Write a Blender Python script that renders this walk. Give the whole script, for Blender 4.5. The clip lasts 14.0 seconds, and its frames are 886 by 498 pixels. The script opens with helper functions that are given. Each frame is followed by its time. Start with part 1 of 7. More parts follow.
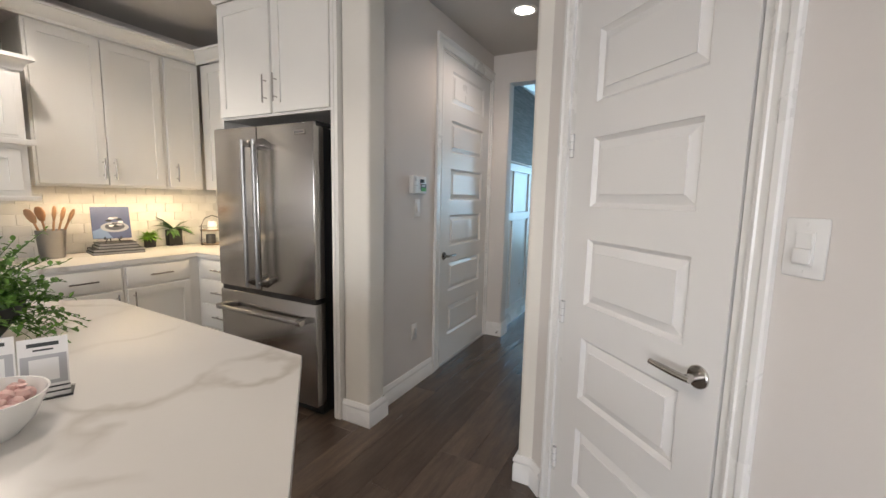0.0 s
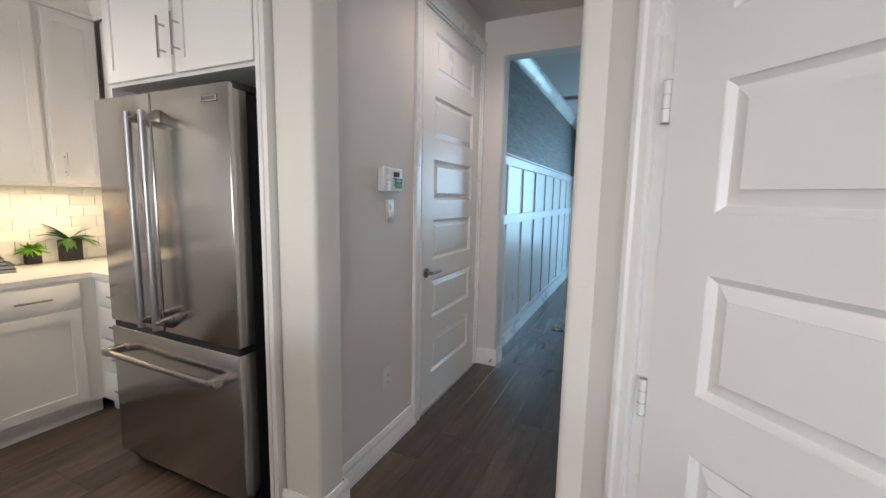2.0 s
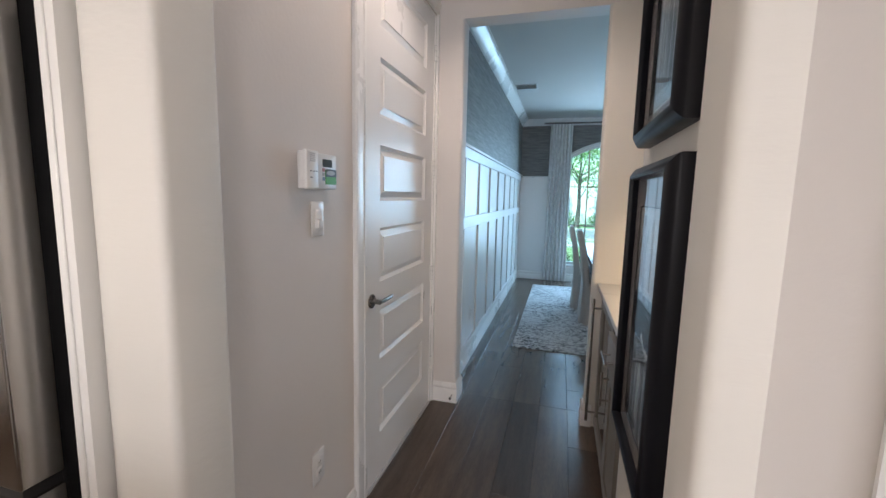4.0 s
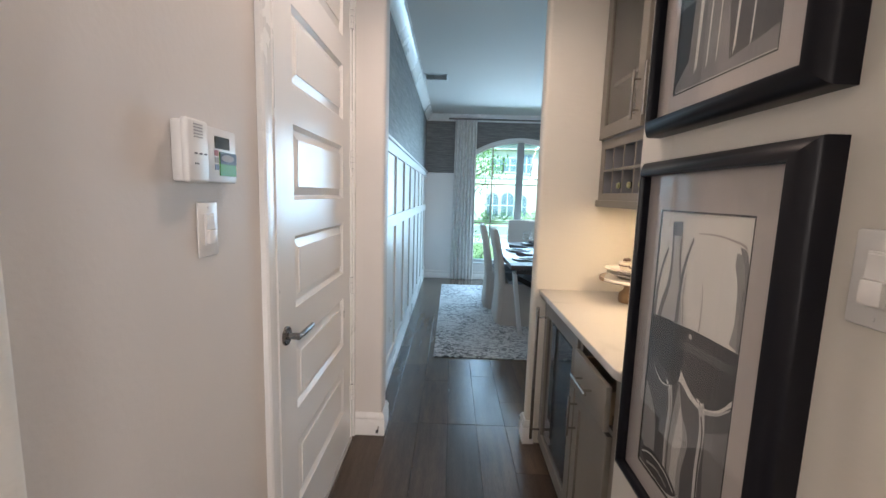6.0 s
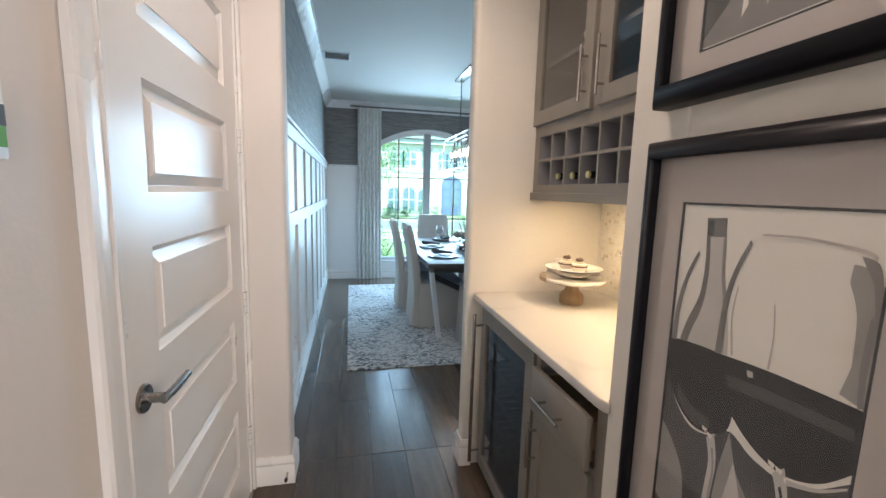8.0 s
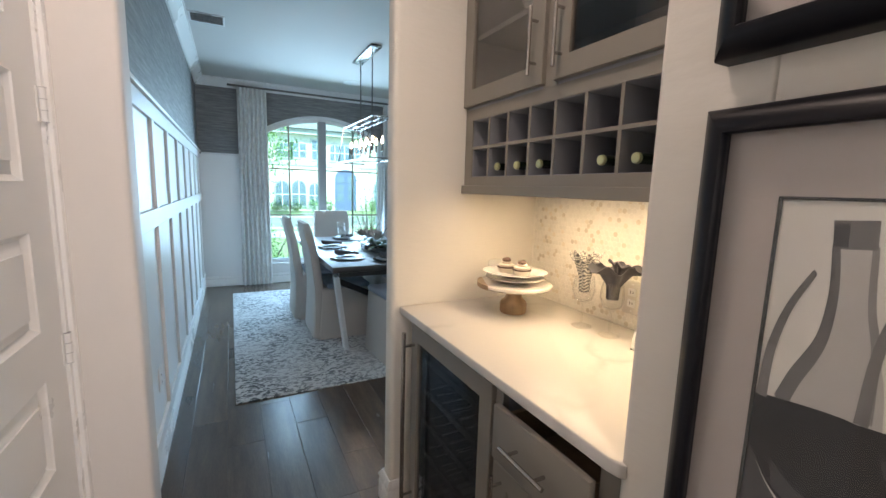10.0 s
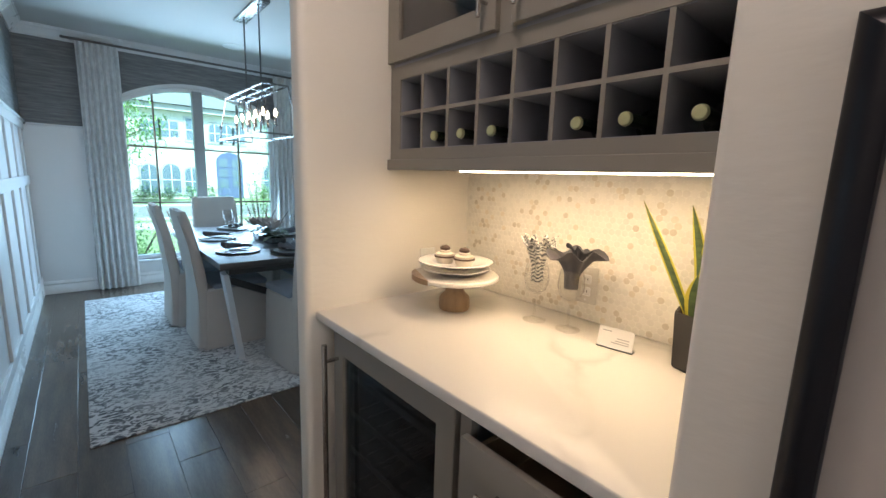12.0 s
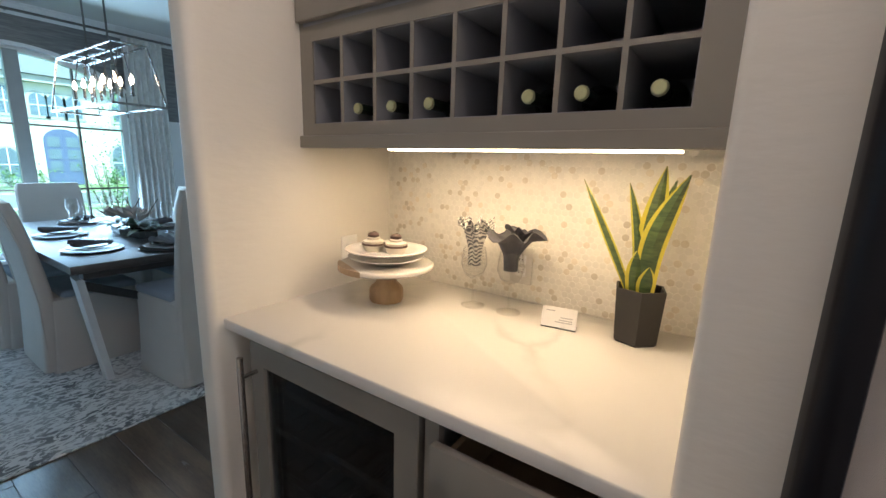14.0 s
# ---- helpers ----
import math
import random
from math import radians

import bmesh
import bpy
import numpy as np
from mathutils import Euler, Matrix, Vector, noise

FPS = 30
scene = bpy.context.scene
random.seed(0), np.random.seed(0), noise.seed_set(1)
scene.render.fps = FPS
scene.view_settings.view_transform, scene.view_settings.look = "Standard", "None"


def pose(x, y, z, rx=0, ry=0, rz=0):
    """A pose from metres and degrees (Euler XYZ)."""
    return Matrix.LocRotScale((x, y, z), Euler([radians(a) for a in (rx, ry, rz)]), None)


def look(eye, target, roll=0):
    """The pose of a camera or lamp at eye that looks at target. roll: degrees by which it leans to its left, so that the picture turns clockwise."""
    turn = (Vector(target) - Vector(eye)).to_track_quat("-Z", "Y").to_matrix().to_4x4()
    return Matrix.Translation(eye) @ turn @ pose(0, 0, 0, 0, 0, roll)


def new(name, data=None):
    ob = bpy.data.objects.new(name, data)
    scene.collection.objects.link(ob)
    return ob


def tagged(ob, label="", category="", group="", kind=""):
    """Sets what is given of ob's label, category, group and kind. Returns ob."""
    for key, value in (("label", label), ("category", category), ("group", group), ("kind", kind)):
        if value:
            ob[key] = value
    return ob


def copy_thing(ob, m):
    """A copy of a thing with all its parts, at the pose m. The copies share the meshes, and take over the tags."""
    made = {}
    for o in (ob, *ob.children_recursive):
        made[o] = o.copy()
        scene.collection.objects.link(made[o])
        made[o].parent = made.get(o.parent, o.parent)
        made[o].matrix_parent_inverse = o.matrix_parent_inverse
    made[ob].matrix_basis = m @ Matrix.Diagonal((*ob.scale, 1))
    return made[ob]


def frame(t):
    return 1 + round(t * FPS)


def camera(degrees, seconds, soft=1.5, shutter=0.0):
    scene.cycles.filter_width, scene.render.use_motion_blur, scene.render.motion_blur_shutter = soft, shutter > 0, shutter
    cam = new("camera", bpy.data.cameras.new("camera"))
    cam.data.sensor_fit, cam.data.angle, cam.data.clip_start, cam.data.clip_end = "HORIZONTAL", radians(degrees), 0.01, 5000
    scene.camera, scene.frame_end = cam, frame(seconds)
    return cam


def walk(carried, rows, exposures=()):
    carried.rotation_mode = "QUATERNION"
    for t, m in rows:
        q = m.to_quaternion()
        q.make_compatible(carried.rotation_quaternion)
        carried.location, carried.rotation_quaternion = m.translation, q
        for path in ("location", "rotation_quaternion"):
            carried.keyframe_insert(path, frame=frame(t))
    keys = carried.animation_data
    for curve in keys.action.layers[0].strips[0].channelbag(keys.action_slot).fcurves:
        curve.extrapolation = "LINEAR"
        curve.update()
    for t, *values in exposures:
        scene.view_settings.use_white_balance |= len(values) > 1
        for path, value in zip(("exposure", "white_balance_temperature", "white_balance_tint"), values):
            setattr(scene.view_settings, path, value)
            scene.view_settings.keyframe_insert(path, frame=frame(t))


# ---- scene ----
cam = camera(93.8, 14.0)
PATH = [
    (0, (-0.26, 4.289, 1.408), (-1.191, 6.041, 1.158), 1.2),
    (0.5, (-0.363, 4.471, 1.393), (-1.275, 6.234, 1.146), 1.2),
    (1, (-0.483, 4.637, 1.422), (-1.375, 6.409, 1.171), 1.2),
    (1.5, (-0.561, 4.787, 1.407), (-1.433, 6.57, 1.159), 1.2),
    (2, (-0.65, 4.97, 1.405), (-1.487, 6.769, 1.155), 1.1),
    (2.5, (-0.741, 5.131, 1.399), (-1.536, 6.949, 1.147), 1.0),
    (2.7, (-0.793, 5.188, 1.39), (-1.556, 7.02, 1.142), 1.0),
    (4.8, (-1.104, 5.727, 1.425), (-1.476, 7.675, 1.164), 1.4),
    (5, (-1.128, 5.751, 1.421), (-1.45, 7.708, 1.162), 1.4),
    (5.5, (-1.201, 5.838, 1.415), (-1.384, 7.812, 1.157), 1.6),
    (6, (-1.285, 5.917, 1.416), (-1.32, 7.899, 1.156), 1.7),
    (6.5, (-1.344, 5.984, 1.407), (-1.254, 7.964, 1.143), 1.8),
    (7, (-1.373, 6.048, 1.4), (-1.166, 8.02, 1.135), 1.7),
    (7.5, (-1.387, 6.159, 1.401), (-1.066, 8.114, 1.132), 1.6),
    (8, (-1.377, 6.263, 1.403), (-0.941, 8.195, 1.13), 1.6),
    (8.2, (-1.372, 6.293, 1.4), (-0.897, 8.216, 1.126), 1.6),
    (10.3, (-1.386, 6.668, 1.392), (-0.415, 8.392, 1.099), 1.7),
    (10.5, (-1.384, 6.684, 1.39), (-0.372, 8.383, 1.091), 1.7),
    (11, (-1.381, 6.743, 1.374), (-0.273, 8.38, 1.068), 1.8),
    (11.5, (-1.345, 6.841, 1.365), (-0.15, 8.413, 1.044), 1.7),
    (12, (-1.329, 6.93, 1.352), (-0.034, 8.417, 1.019), 1.9),
    (12.5, (-1.332, 6.994, 1.345), (0.05, 8.397, 0.996), 1.9),
    (13, (-1.326, 7.043, 1.34), (0.14, 8.354, 0.976), 1.9),
    (13.5, (-1.332, 7.074, 1.338), (0.221, 8.277, 0.96), 2.0),
    (14, (-1.335, 7.092, 1.341), (0.29, 8.187, 0.94), 1.7),
]
walk(cam, [(t, look(eye, target, roll)) for t, eye, target, roll in PATH], [(0.0, 1.56, 6550, 11), (2.7, 1.72, 6200, 12), (5.0, 2.00, 6900, 18), (7.5, 2.31, 7000, 17), (10.5, 2.17, 6900, 17), (14.0, 1.96, 6600, 15)])

# ---- light and sky ----
def lamp_area(name, m, sx, sy, watts, colour):
    d = bpy.data.lights.new(name, "AREA")
    d.shape, d.size, d.size_y, d.energy, d.color = "RECTANGLE", sx, sy, watts, colour
    ob = new(name, d)
    ob.matrix_basis = m
    return ob


def lamp_spot(name, x, y, z, watts, colour, degrees=120, size=0.05):
    d = bpy.data.lights.new(name, "SPOT")
    d.energy, d.color, d.spot_size, d.spot_blend, d.shadow_soft_size = watts, colour, radians(degrees), 0.6, size
    ob = new(name, d)
    ob.matrix_basis = pose(x, y, z)
    return ob


world = bpy.data.worlds.new("sky")
scene.world = world
world.use_nodes = True
wn = world.node_tree.nodes
sky = wn.new("ShaderNodeTexSky")
sky.sky_type, sky.sun_disc, sky.sun_elevation, sky.sun_rotation = "NISHITA", False, radians(55), radians(200)
world.node_tree.links.new(sky.outputs[0], wn["Background"].inputs[0])
wn["Background"].inputs[1].default_value = 0.15
sun = bpy.data.lights.new("sun", "SUN")
sun.energy, sun.angle, sun.color = 4.2, radians(0.5), (1.0, 0.95, 0.87)
sun_ob = new("sun", sun)
sun_ob.matrix_basis = look((0, 0, 10), (0 + math.sin(radians(20)) * 5.7, math.cos(radians(20)) * 5.7, 10 - 8.2))

WARM, COOL, SOFT = (1.0, 0.755, 0.46), (0.39, 0.71, 1.0), (0.94, 0.95, 1.0)
lamp_area("window_light_dining", pose(-0.13, 12.70, 1.40, -72, 0, 0), 1.45, 1.8, 27, COOL)
lamp_area("window_light_great_room_a", pose(-3.2, -2.85, 1.5, 90, 0, 0), 1.7, 2.0, 20, SOFT)
lamp_area("window_light_great_room_b", pose(-0.6, -2.85, 1.5, 90, 0, 0), 1.7, 2.0, 24, SOFT)
lamp_area("window_light_great_room_c", pose(2.0, -2.85, 1.5, 90, 0, 0), 1.7, 2.0, 54, SOFT)
lamp_spot("downlight_lamp_hall", -1.27, 7.37, 2.72, 7.5, (1.0, 0.84, 0.74), 150)
for i, (dx, dy) in enumerate(((-3.2, 5.2), (-1.5, 4.6), (-3.2, 3.2), (0.4, 3.2))):
    lamp_spot("downlight_lamp_kitchen", dx, dy, 2.72, 15, (1.0, 0.89, 0.80), 140)
lamp_area("strip_lamp_bar", pose(-0.39, 7.55, 1.372), 0.02, 0.75, 1.0, WARM)
lamp_area("strip_lamp_kitchen_a", pose(-4.02, 6.05, 1.40), 0.03, 1.1, 2.1, WARM)
lamp_area("strip_lamp_kitchen_b", pose(-3.45, 6.72, 1.40), 0.7, 0.03, 2.0, WARM)


# ---- materials ----
def nodes_of(name):
    m = bpy.data.materials.new(name)
    m.use_nodes = True
    nt = m.node_tree
    return m, nt, nt.nodes["Principled BSDF"]


def surface(name, c1, c2=None, scale=3.0, rough=0.5, metal=0.0, bump=0.0, bscale=200.0, stretch=(1, 1, 1), rvar=0.08, rand=0.0, island=0.0, coat=0.0, fine=0.0):
    """Two colours mixed by broad noise, finer grain over it, relief by a second noise."""
    m, nt, b = nodes_of(name)
    c2 = c2 or tuple(v * 0.9 for v in c1)
    N, L = nt.nodes.new, nt.links.new
    tc, mp = N("ShaderNodeTexCoord"), N("ShaderNodeMapping")
    mp.inputs["Scale"].default_value = stretch
    L(tc.outputs["Object"], mp.inputs[0])
    vec = mp.outputs[0]
    oi = N("ShaderNodeObjectInfo")
    if rand:
        add = N("ShaderNodeVectorMath")
        add.operation = "MULTIPLY_ADD"
        L(oi.outputs["Random"], add.inputs[0])
        add.inputs[1].default_value = (13, 7, 5)
        L(vec, add.inputs[2])
        vec = add.outputs[0]
    n1 = N("ShaderNodeTexNoise")
    n1.inputs["Scale"].default_value, n1.inputs["Detail"].default_value, n1.inputs["Roughness"].default_value = scale, 6, 0.6
    L(vec, n1.inputs["Vector"])
    ramp = N("ShaderNodeMapRange")
    ramp.inputs[1].default_value, ramp.inputs[2].default_value = 0.3, 0.7
    L(n1.outputs[0], ramp.inputs[0])
    mix = N("ShaderNodeMix")
    mix.data_type = "RGBA"
    mix.inputs[6].default_value, mix.inputs[7].default_value = (*c1, 1), (*c2, 1)
    L(ramp.outputs[0], mix.inputs[0])
    col = mix.outputs[2]
    n2 = N("ShaderNodeTexNoise")
    n2.inputs["Scale"].default_value, n2.inputs["Detail"].default_value = bscale, 3
    L(vec, n2.inputs["Vector"])
    if fine:
        hs = N("ShaderNodeHueSaturation")
        mr = N("ShaderNodeMapRange")
        mr.inputs[1].default_value, mr.inputs[2].default_value, mr.inputs[3].default_value, mr.inputs[4].default_value = 0.3, 0.7, 1 - fine, 1 + fine
        L(n2.outputs[0], mr.inputs[0])
        L(mr.outputs[0], hs.inputs["Value"])
        L(col, hs.inputs["Color"])
        col = hs.outputs[0]
    if rand or island:
        hs = N("ShaderNodeHueSaturation")
        mr = N("ShaderNodeMapRange")
        k = rand or island
        mr.inputs[3].default_value, mr.inputs[4].default_value = 1 - k, 1 + k
        if island:
            geo = N("ShaderNodeNewGeometry")
            L(geo.outputs["Random Per Island"], mr.inputs[0])
        else:
            L(oi.outputs["Random"], mr.inputs[0])
        L(mr.outputs[0], hs.inputs["Value"])
        L(col, hs.inputs["Color"])
        col = hs.outputs[0]
    L(col, b.inputs["Base Color"])
    rr = N("ShaderNodeMapRange")
    rr.inputs[3].default_value, rr.inputs[4].default_value = max(0.02, rough - rvar), min(1, rough + rvar)
    L(n1.outputs[0], rr.inputs[0])
    L(rr.outputs[0], b.inputs["Roughness"])
    b.inputs["Metallic"].default_value = metal
    if coat:
        b.inputs["Coat Weight"].default_value, b.inputs["Coat Roughness"].default_value = coat, 0.1
    if bump:
        bp = N("ShaderNodeBump")
        bp.inputs["Strength"].default_value, bp.inputs["Distance"].default_value = bump, 0.002
        L(n2.outputs[0], bp.inputs["Height"])
        L(bp.outputs[0], b.inputs["Normal"])
    return m


def glass(name, tint=(0.95, 0.98, 0.98), rough=0.0):
    m, nt, b = nodes_of(name)
    b.inputs["Base Color"].default_value = (*tint, 1)
    b.inputs["Transmission Weight"].default_value = 1
    b.inputs["Roughness"].default_value, b.inputs["IOR"].default_value = rough, 1.45
    return m


def thin_glass(name, tint=(0.8, 0.95, 0.95), gloss=0.08):
    """A flat pane: mostly clear, with a mirror share that grows at grazing angles."""
    m, nt, b = nodes_of(name)
    nt.nodes.remove(b)
    N, L = nt.nodes.new, nt.links.new
    tr, gl, mx, fr = N("ShaderNodeBsdfTransparent"), N("ShaderNodeBsdfGlossy"), N("ShaderNodeMixShader"), N("ShaderNodeLayerWeight")
    tr.inputs[0].default_value = (*tint, 1)
    gl.inputs["Roughness"].default_value = 0.02
    pw, mt = N("ShaderNodeMath"), N("ShaderNodeMath")
    pw.operation, pw.inputs[1].default_value = "POWER", 4.0
    L(fr.outputs["Facing"], pw.inputs[0])
    mt.operation = "MULTIPLY_ADD"
    mt.inputs[1].default_value, mt.inputs[2].default_value = 0.85, gloss
    L(pw.outputs[0], mt.inputs[0])
    L(mt.outputs[0], mx.inputs[0])
    L(tr.outputs[0], mx.inputs[1])
    L(gl.outputs[0], mx.inputs[2])
    L(mx.outputs[0], nt.nodes["Material Output"].inputs[0])
    return m


def glow(name, colour, strength):
    m, nt, b = nodes_of(name)
    b.inputs["Base Color"].default_value = (*colour, 1)
    b.inputs["Emission Color"].default_value, b.inputs["Emission Strength"].default_value = (*colour, 1), strength
    return m


def quartz(name, veins=0.7, vein=(0.37, 0.335, 0.285)):
    m, nt, b = nodes_of(name)
    N, L = nt.nodes.new, nt.links.new
    tc, n0, wv = N("ShaderNodeTexCoord"), N("ShaderNodeTexNoise"), N("ShaderNodeTexNoise")
    n0.inputs["Scale"].default_value, n0.inputs["Detail"].default_value = 1.6, 5
    mix0 = N("ShaderNodeMix")
    mix0.data_type = "RGBA"
    mix0.blend_type = "LINEAR_LIGHT"
    mix0.inputs[0].default_value = 0.35
    L(tc.outputs["Object"], n0.inputs["Vector"])
    L(tc.outputs["Object"], mix0.inputs[6])
    L(n0.outputs["Color"], mix0.inputs[7])
    vo = N("ShaderNodeTexVoronoi")
    vo.feature = "DISTANCE_TO_EDGE"
    vo.inputs["Scale"].default_value = 1.7
    L(mix0.outputs[2], vo.inputs["Vector"])
    r1 = N("ShaderNodeMapRange")
    r1.inputs[1].default_value, r1.inputs[2].default_value, r1.inputs[3].default_value, r1.inputs[4].default_value = 0.0, 0.045, 1, 0
    L(vo.outputs["Distance"], r1.inputs[0])
    wv.inputs["Scale"].default_value = 2.3
    L(tc.outputs["Object"], wv.inputs["Vector"])
    r2 = N("ShaderNodeMapRange")
    r2.inputs[1].default_value, r2.inputs[2].default_value = 0.45, 0.62
    L(wv.outputs[0], r2.inputs[0])
    mu = N("ShaderNodeMath")
    mu.operation = "MULTIPLY"
    L(r1.outputs[0], mu.inputs[0])
    L(r2.outputs[0], mu.inputs[1])
    mu2 = N("ShaderNodeMath")
    mu2.operation = "MULTIPLY"
    mu2.inputs[1].default_value = veins
    L(mu.outputs[0], mu2.inputs[0])
    mix = N("ShaderNodeMix")
    mix.data_type = "RGBA"
    mix.inputs[6].default_value, mix.inputs[7].default_value = (0.63, 0.61, 0.575, 1), (*vein, 1)
    L(mu2.outputs[0], mix.inputs[0])
    L(mix.outputs[2], b.inputs["Base Color"])
    b.inputs["Roughness"].default_value, b.inputs["Specular IOR Level"].default_value = 0.28, 0.3
    return m


def steel(name, colour=(0.42, 0.41, 0.40), rough=0.3, axis=2, spread=0.0):
    """Brushed metal: the grain runs along one axis."""
    m, nt, b = nodes_of(name)
    N, L = nt.nodes.new, nt.links.new
    tc, mp, n = N("ShaderNodeTexCoord"), N("ShaderNodeMapping"), N("ShaderNodeTexNoise")
    mp.inputs["Scale"].default_value = [(2 if i == axis else 260) for i in range(3)]
    L(tc.outputs["Object"], mp.inputs[0])
    L(mp.outputs[0], n.inputs["Vector"])
    n.inputs["Scale"].default_value, n.inputs["Detail"].default_value = 1, 4
    rr = N("ShaderNodeMapRange")
    rr.inputs[3].default_value, rr.inputs[4].default_value = rough - 0.03, rough + 0.03
    L(n.outputs[0], rr.inputs[0])
    L(rr.outputs[0], b.inputs["Roughness"])
    b.inputs["Base Color"].default_value, b.inputs["Metallic"].default_value = (*colour, 1), 1
    bp = N("ShaderNodeBump")
    bp.inputs["Strength"].default_value, bp.inputs["Distance"].default_value = 0.004, 0.0001
    L(n.outputs[0], bp.inputs["Height"])
    L(bp.outputs[0], b.inputs["Normal"])
    if spread:
        tg = N("ShaderNodeTangent")
        tg.direction_type, tg.axis = "RADIAL", "Z"
        L(tg.outputs[0], b.inputs["Tangent"])
        b.inputs["Anisotropic"].default_value, b.inputs["Anisotropic Rotation"].default_value = spread, 0.0
    return m


def rug_cloth(name):
    m, nt, b = nodes_of(name)
    N, L = nt.nodes.new, nt.links.new
    tc, n0, n1, v = N("ShaderNodeTexCoord"), N("ShaderNodeTexNoise"), N("ShaderNodeTexNoise"), N("ShaderNodeTexVoronoi")
    mp = N("ShaderNodeMapping")
    mp.inputs["Scale"].default_value = (0.75, 1.3, 1)
    L(tc.outputs["Object"], mp.inputs[0])
    n0.inputs["Scale"].default_value, n0.inputs["Detail"].default_value, n0.inputs["Distortion"].default_value = 19, 4, 2.2
    L(mp.outputs[0], n0.inputs["Vector"])
    r = N("ShaderNodeMapRange")
    r.inputs[1].default_value, r.inputs[2].default_value = 0.49, 0.54
    L(n0.outputs[0], r.inputs[0])
    n1.inputs["Scale"].default_value, n1.inputs["Detail"].default_value = 2.2, 2
    L(tc.outputs["Object"], n1.inputs["Vector"])
    r1 = N("ShaderNodeMapRange")
    r1.inputs[1].default_value, r1.inputs[2].default_value, r1.inputs[3].default_value = 0.35, 0.6, 0.45
    L(n1.outputs[0], r1.inputs[0])
    mu = N("ShaderNodeMath")
    mu.operation = "MULTIPLY"
    L(r.outputs[0], mu.inputs[0])
    L(r1.outputs[0], mu.inputs[1])
    v.inputs["Scale"].default_value = 3.4
    L(mp.outputs[0], v.inputs["Vector"])
    cr = N("ShaderNodeMix")
    cr.data_type = "RGBA"
    cr.inputs[6].default_value, cr.inputs[7].default_value = (0.06, 0.065, 0.075, 1), (0.17, 0.175, 0.185, 1)
    L(v.outputs["Distance"], cr.inputs[0])
    mix = N("ShaderNodeMix")
    mix.data_type = "RGBA"
    mix.inputs[6].default_value = (0.58, 0.58, 0.58, 1)
    L(mu.outputs[0], mix.inputs[0])
    L(cr.outputs[2], mix.inputs[7])
    L(mix.outputs[2], b.inputs["Base Color"])
    b.inputs["Roughness"].default_value = 0.95
    f = N("ShaderNodeTexNoise")
    f.inputs["Scale"].default_value = 380
    L(tc.outputs["Object"], f.inputs["Vector"])
    bp = N("ShaderNodeBump")
    bp.inputs["Strength"].default_value, bp.inputs["Distance"].default_value = 0.5, 0.003
    L(f.outputs[0], bp.inputs["Height"])
    L(bp.outputs[0], b.inputs["Normal"])
    return m


M = {}
M["wall"] = surface("painted_drywall", (0.665, 0.63, 0.60), (0.64, 0.605, 0.575), 1.5, 0.62, bump=0.28, bscale=70)
M["wall_cream"] = surface("textured_drywall_cream", (0.72, 0.69, 0.63), (0.69, 0.66, 0.60), 1.5, 0.6, bump=0.55, bscale=30, stretch=(0.6, 0.6, 1.8))
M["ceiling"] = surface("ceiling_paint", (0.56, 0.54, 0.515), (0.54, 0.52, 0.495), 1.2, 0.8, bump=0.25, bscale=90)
M["trim"] = surface("semi_gloss_trim_paint", (0.78, 0.775, 0.76), (0.76, 0.755, 0.74), 2, 0.28, bump=0.03, bscale=40)
M["door"] = surface("semi_gloss_door_paint", (0.76, 0.75, 0.735), (0.74, 0.73, 0.715), 2, 0.30, bump=0.06, bscale=160)
M["cab_white"] = surface("white_cabinet_lacquer", (0.78, 0.765, 0.725), (0.765, 0.75, 0.71), 2, 0.34, bump=0.02, bscale=60)
M["cab_taupe"] = surface("taupe_cabinet_lacquer", (0.225, 0.208, 0.182), (0.21, 0.194, 0.168), 3, 0.38, bump=0.03, bscale=90)
# blue-grey in place of taupe: the cool shade inside is put into the colour
M["cab_inside"] = surface("cabinet_interior_cool_shade", (0.26, 0.27, 0.295), (0.24, 0.25, 0.272), 3, 0.5)
M["plank"] = surface("dark_oak_plank", (0.115, 0.081, 0.060), (0.066, 0.047, 0.036), 3.0, 0.25, bump=0.10, bscale=40, stretch=(7, 0.8, 7), rand=0.26, rvar=0.06, fine=0.12)
M["joint"] = surface("floor_underlay", (0.02, 0.016, 0.014), rough=0.7)
M["quartz"] = quartz("veined_white_quartz")
M["quartz_bar"] = quartz("faintly_veined_white_quartz", 0.45, (0.36, 0.355, 0.33))
M["steel"] = steel("brushed_stainless", (0.50, 0.485, 0.465), 0.19, 2, 0.8)
M["steel_side"] = steel("brushed_stainless_side", (0.33, 0.325, 0.32), 0.34, 2)
M["nickel"] = surface("satin_nickel", (0.50, 0.475, 0.45), (0.46, 0.44, 0.42), 30, 0.25, metal=1, rvar=0.04)
M["dark_nickel"] = surface("dark_satin_nickel", (0.30, 0.28, 0.26), (0.26, 0.24, 0.23), 30, 0.27, metal=1, rvar=0.04)
M["black"] = surface("black_plastic", (0.015, 0.015, 0.016), (0.02, 0.02, 0.021), 5, 0.4)
M["frame_black"] = surface("black_lacquered_frame", (0.007, 0.007, 0.010), (0.005, 0.005, 0.008), 6, 0.36, bump=0.03, bscale=90)
M["frame_black"].node_tree.nodes["Principled BSDF"].inputs["Specular IOR Level"].default_value = 0.22
M["mat_board"] = surface("grey_mat_board", (0.56, 0.515, 0.49), (0.54, 0.495, 0.47), 4, 0.85, bump=0.06, bscale=300)
M["white_plastic"] = surface("white_plastic", (0.74, 0.735, 0.72), (0.72, 0.715, 0.70), 6, 0.35)
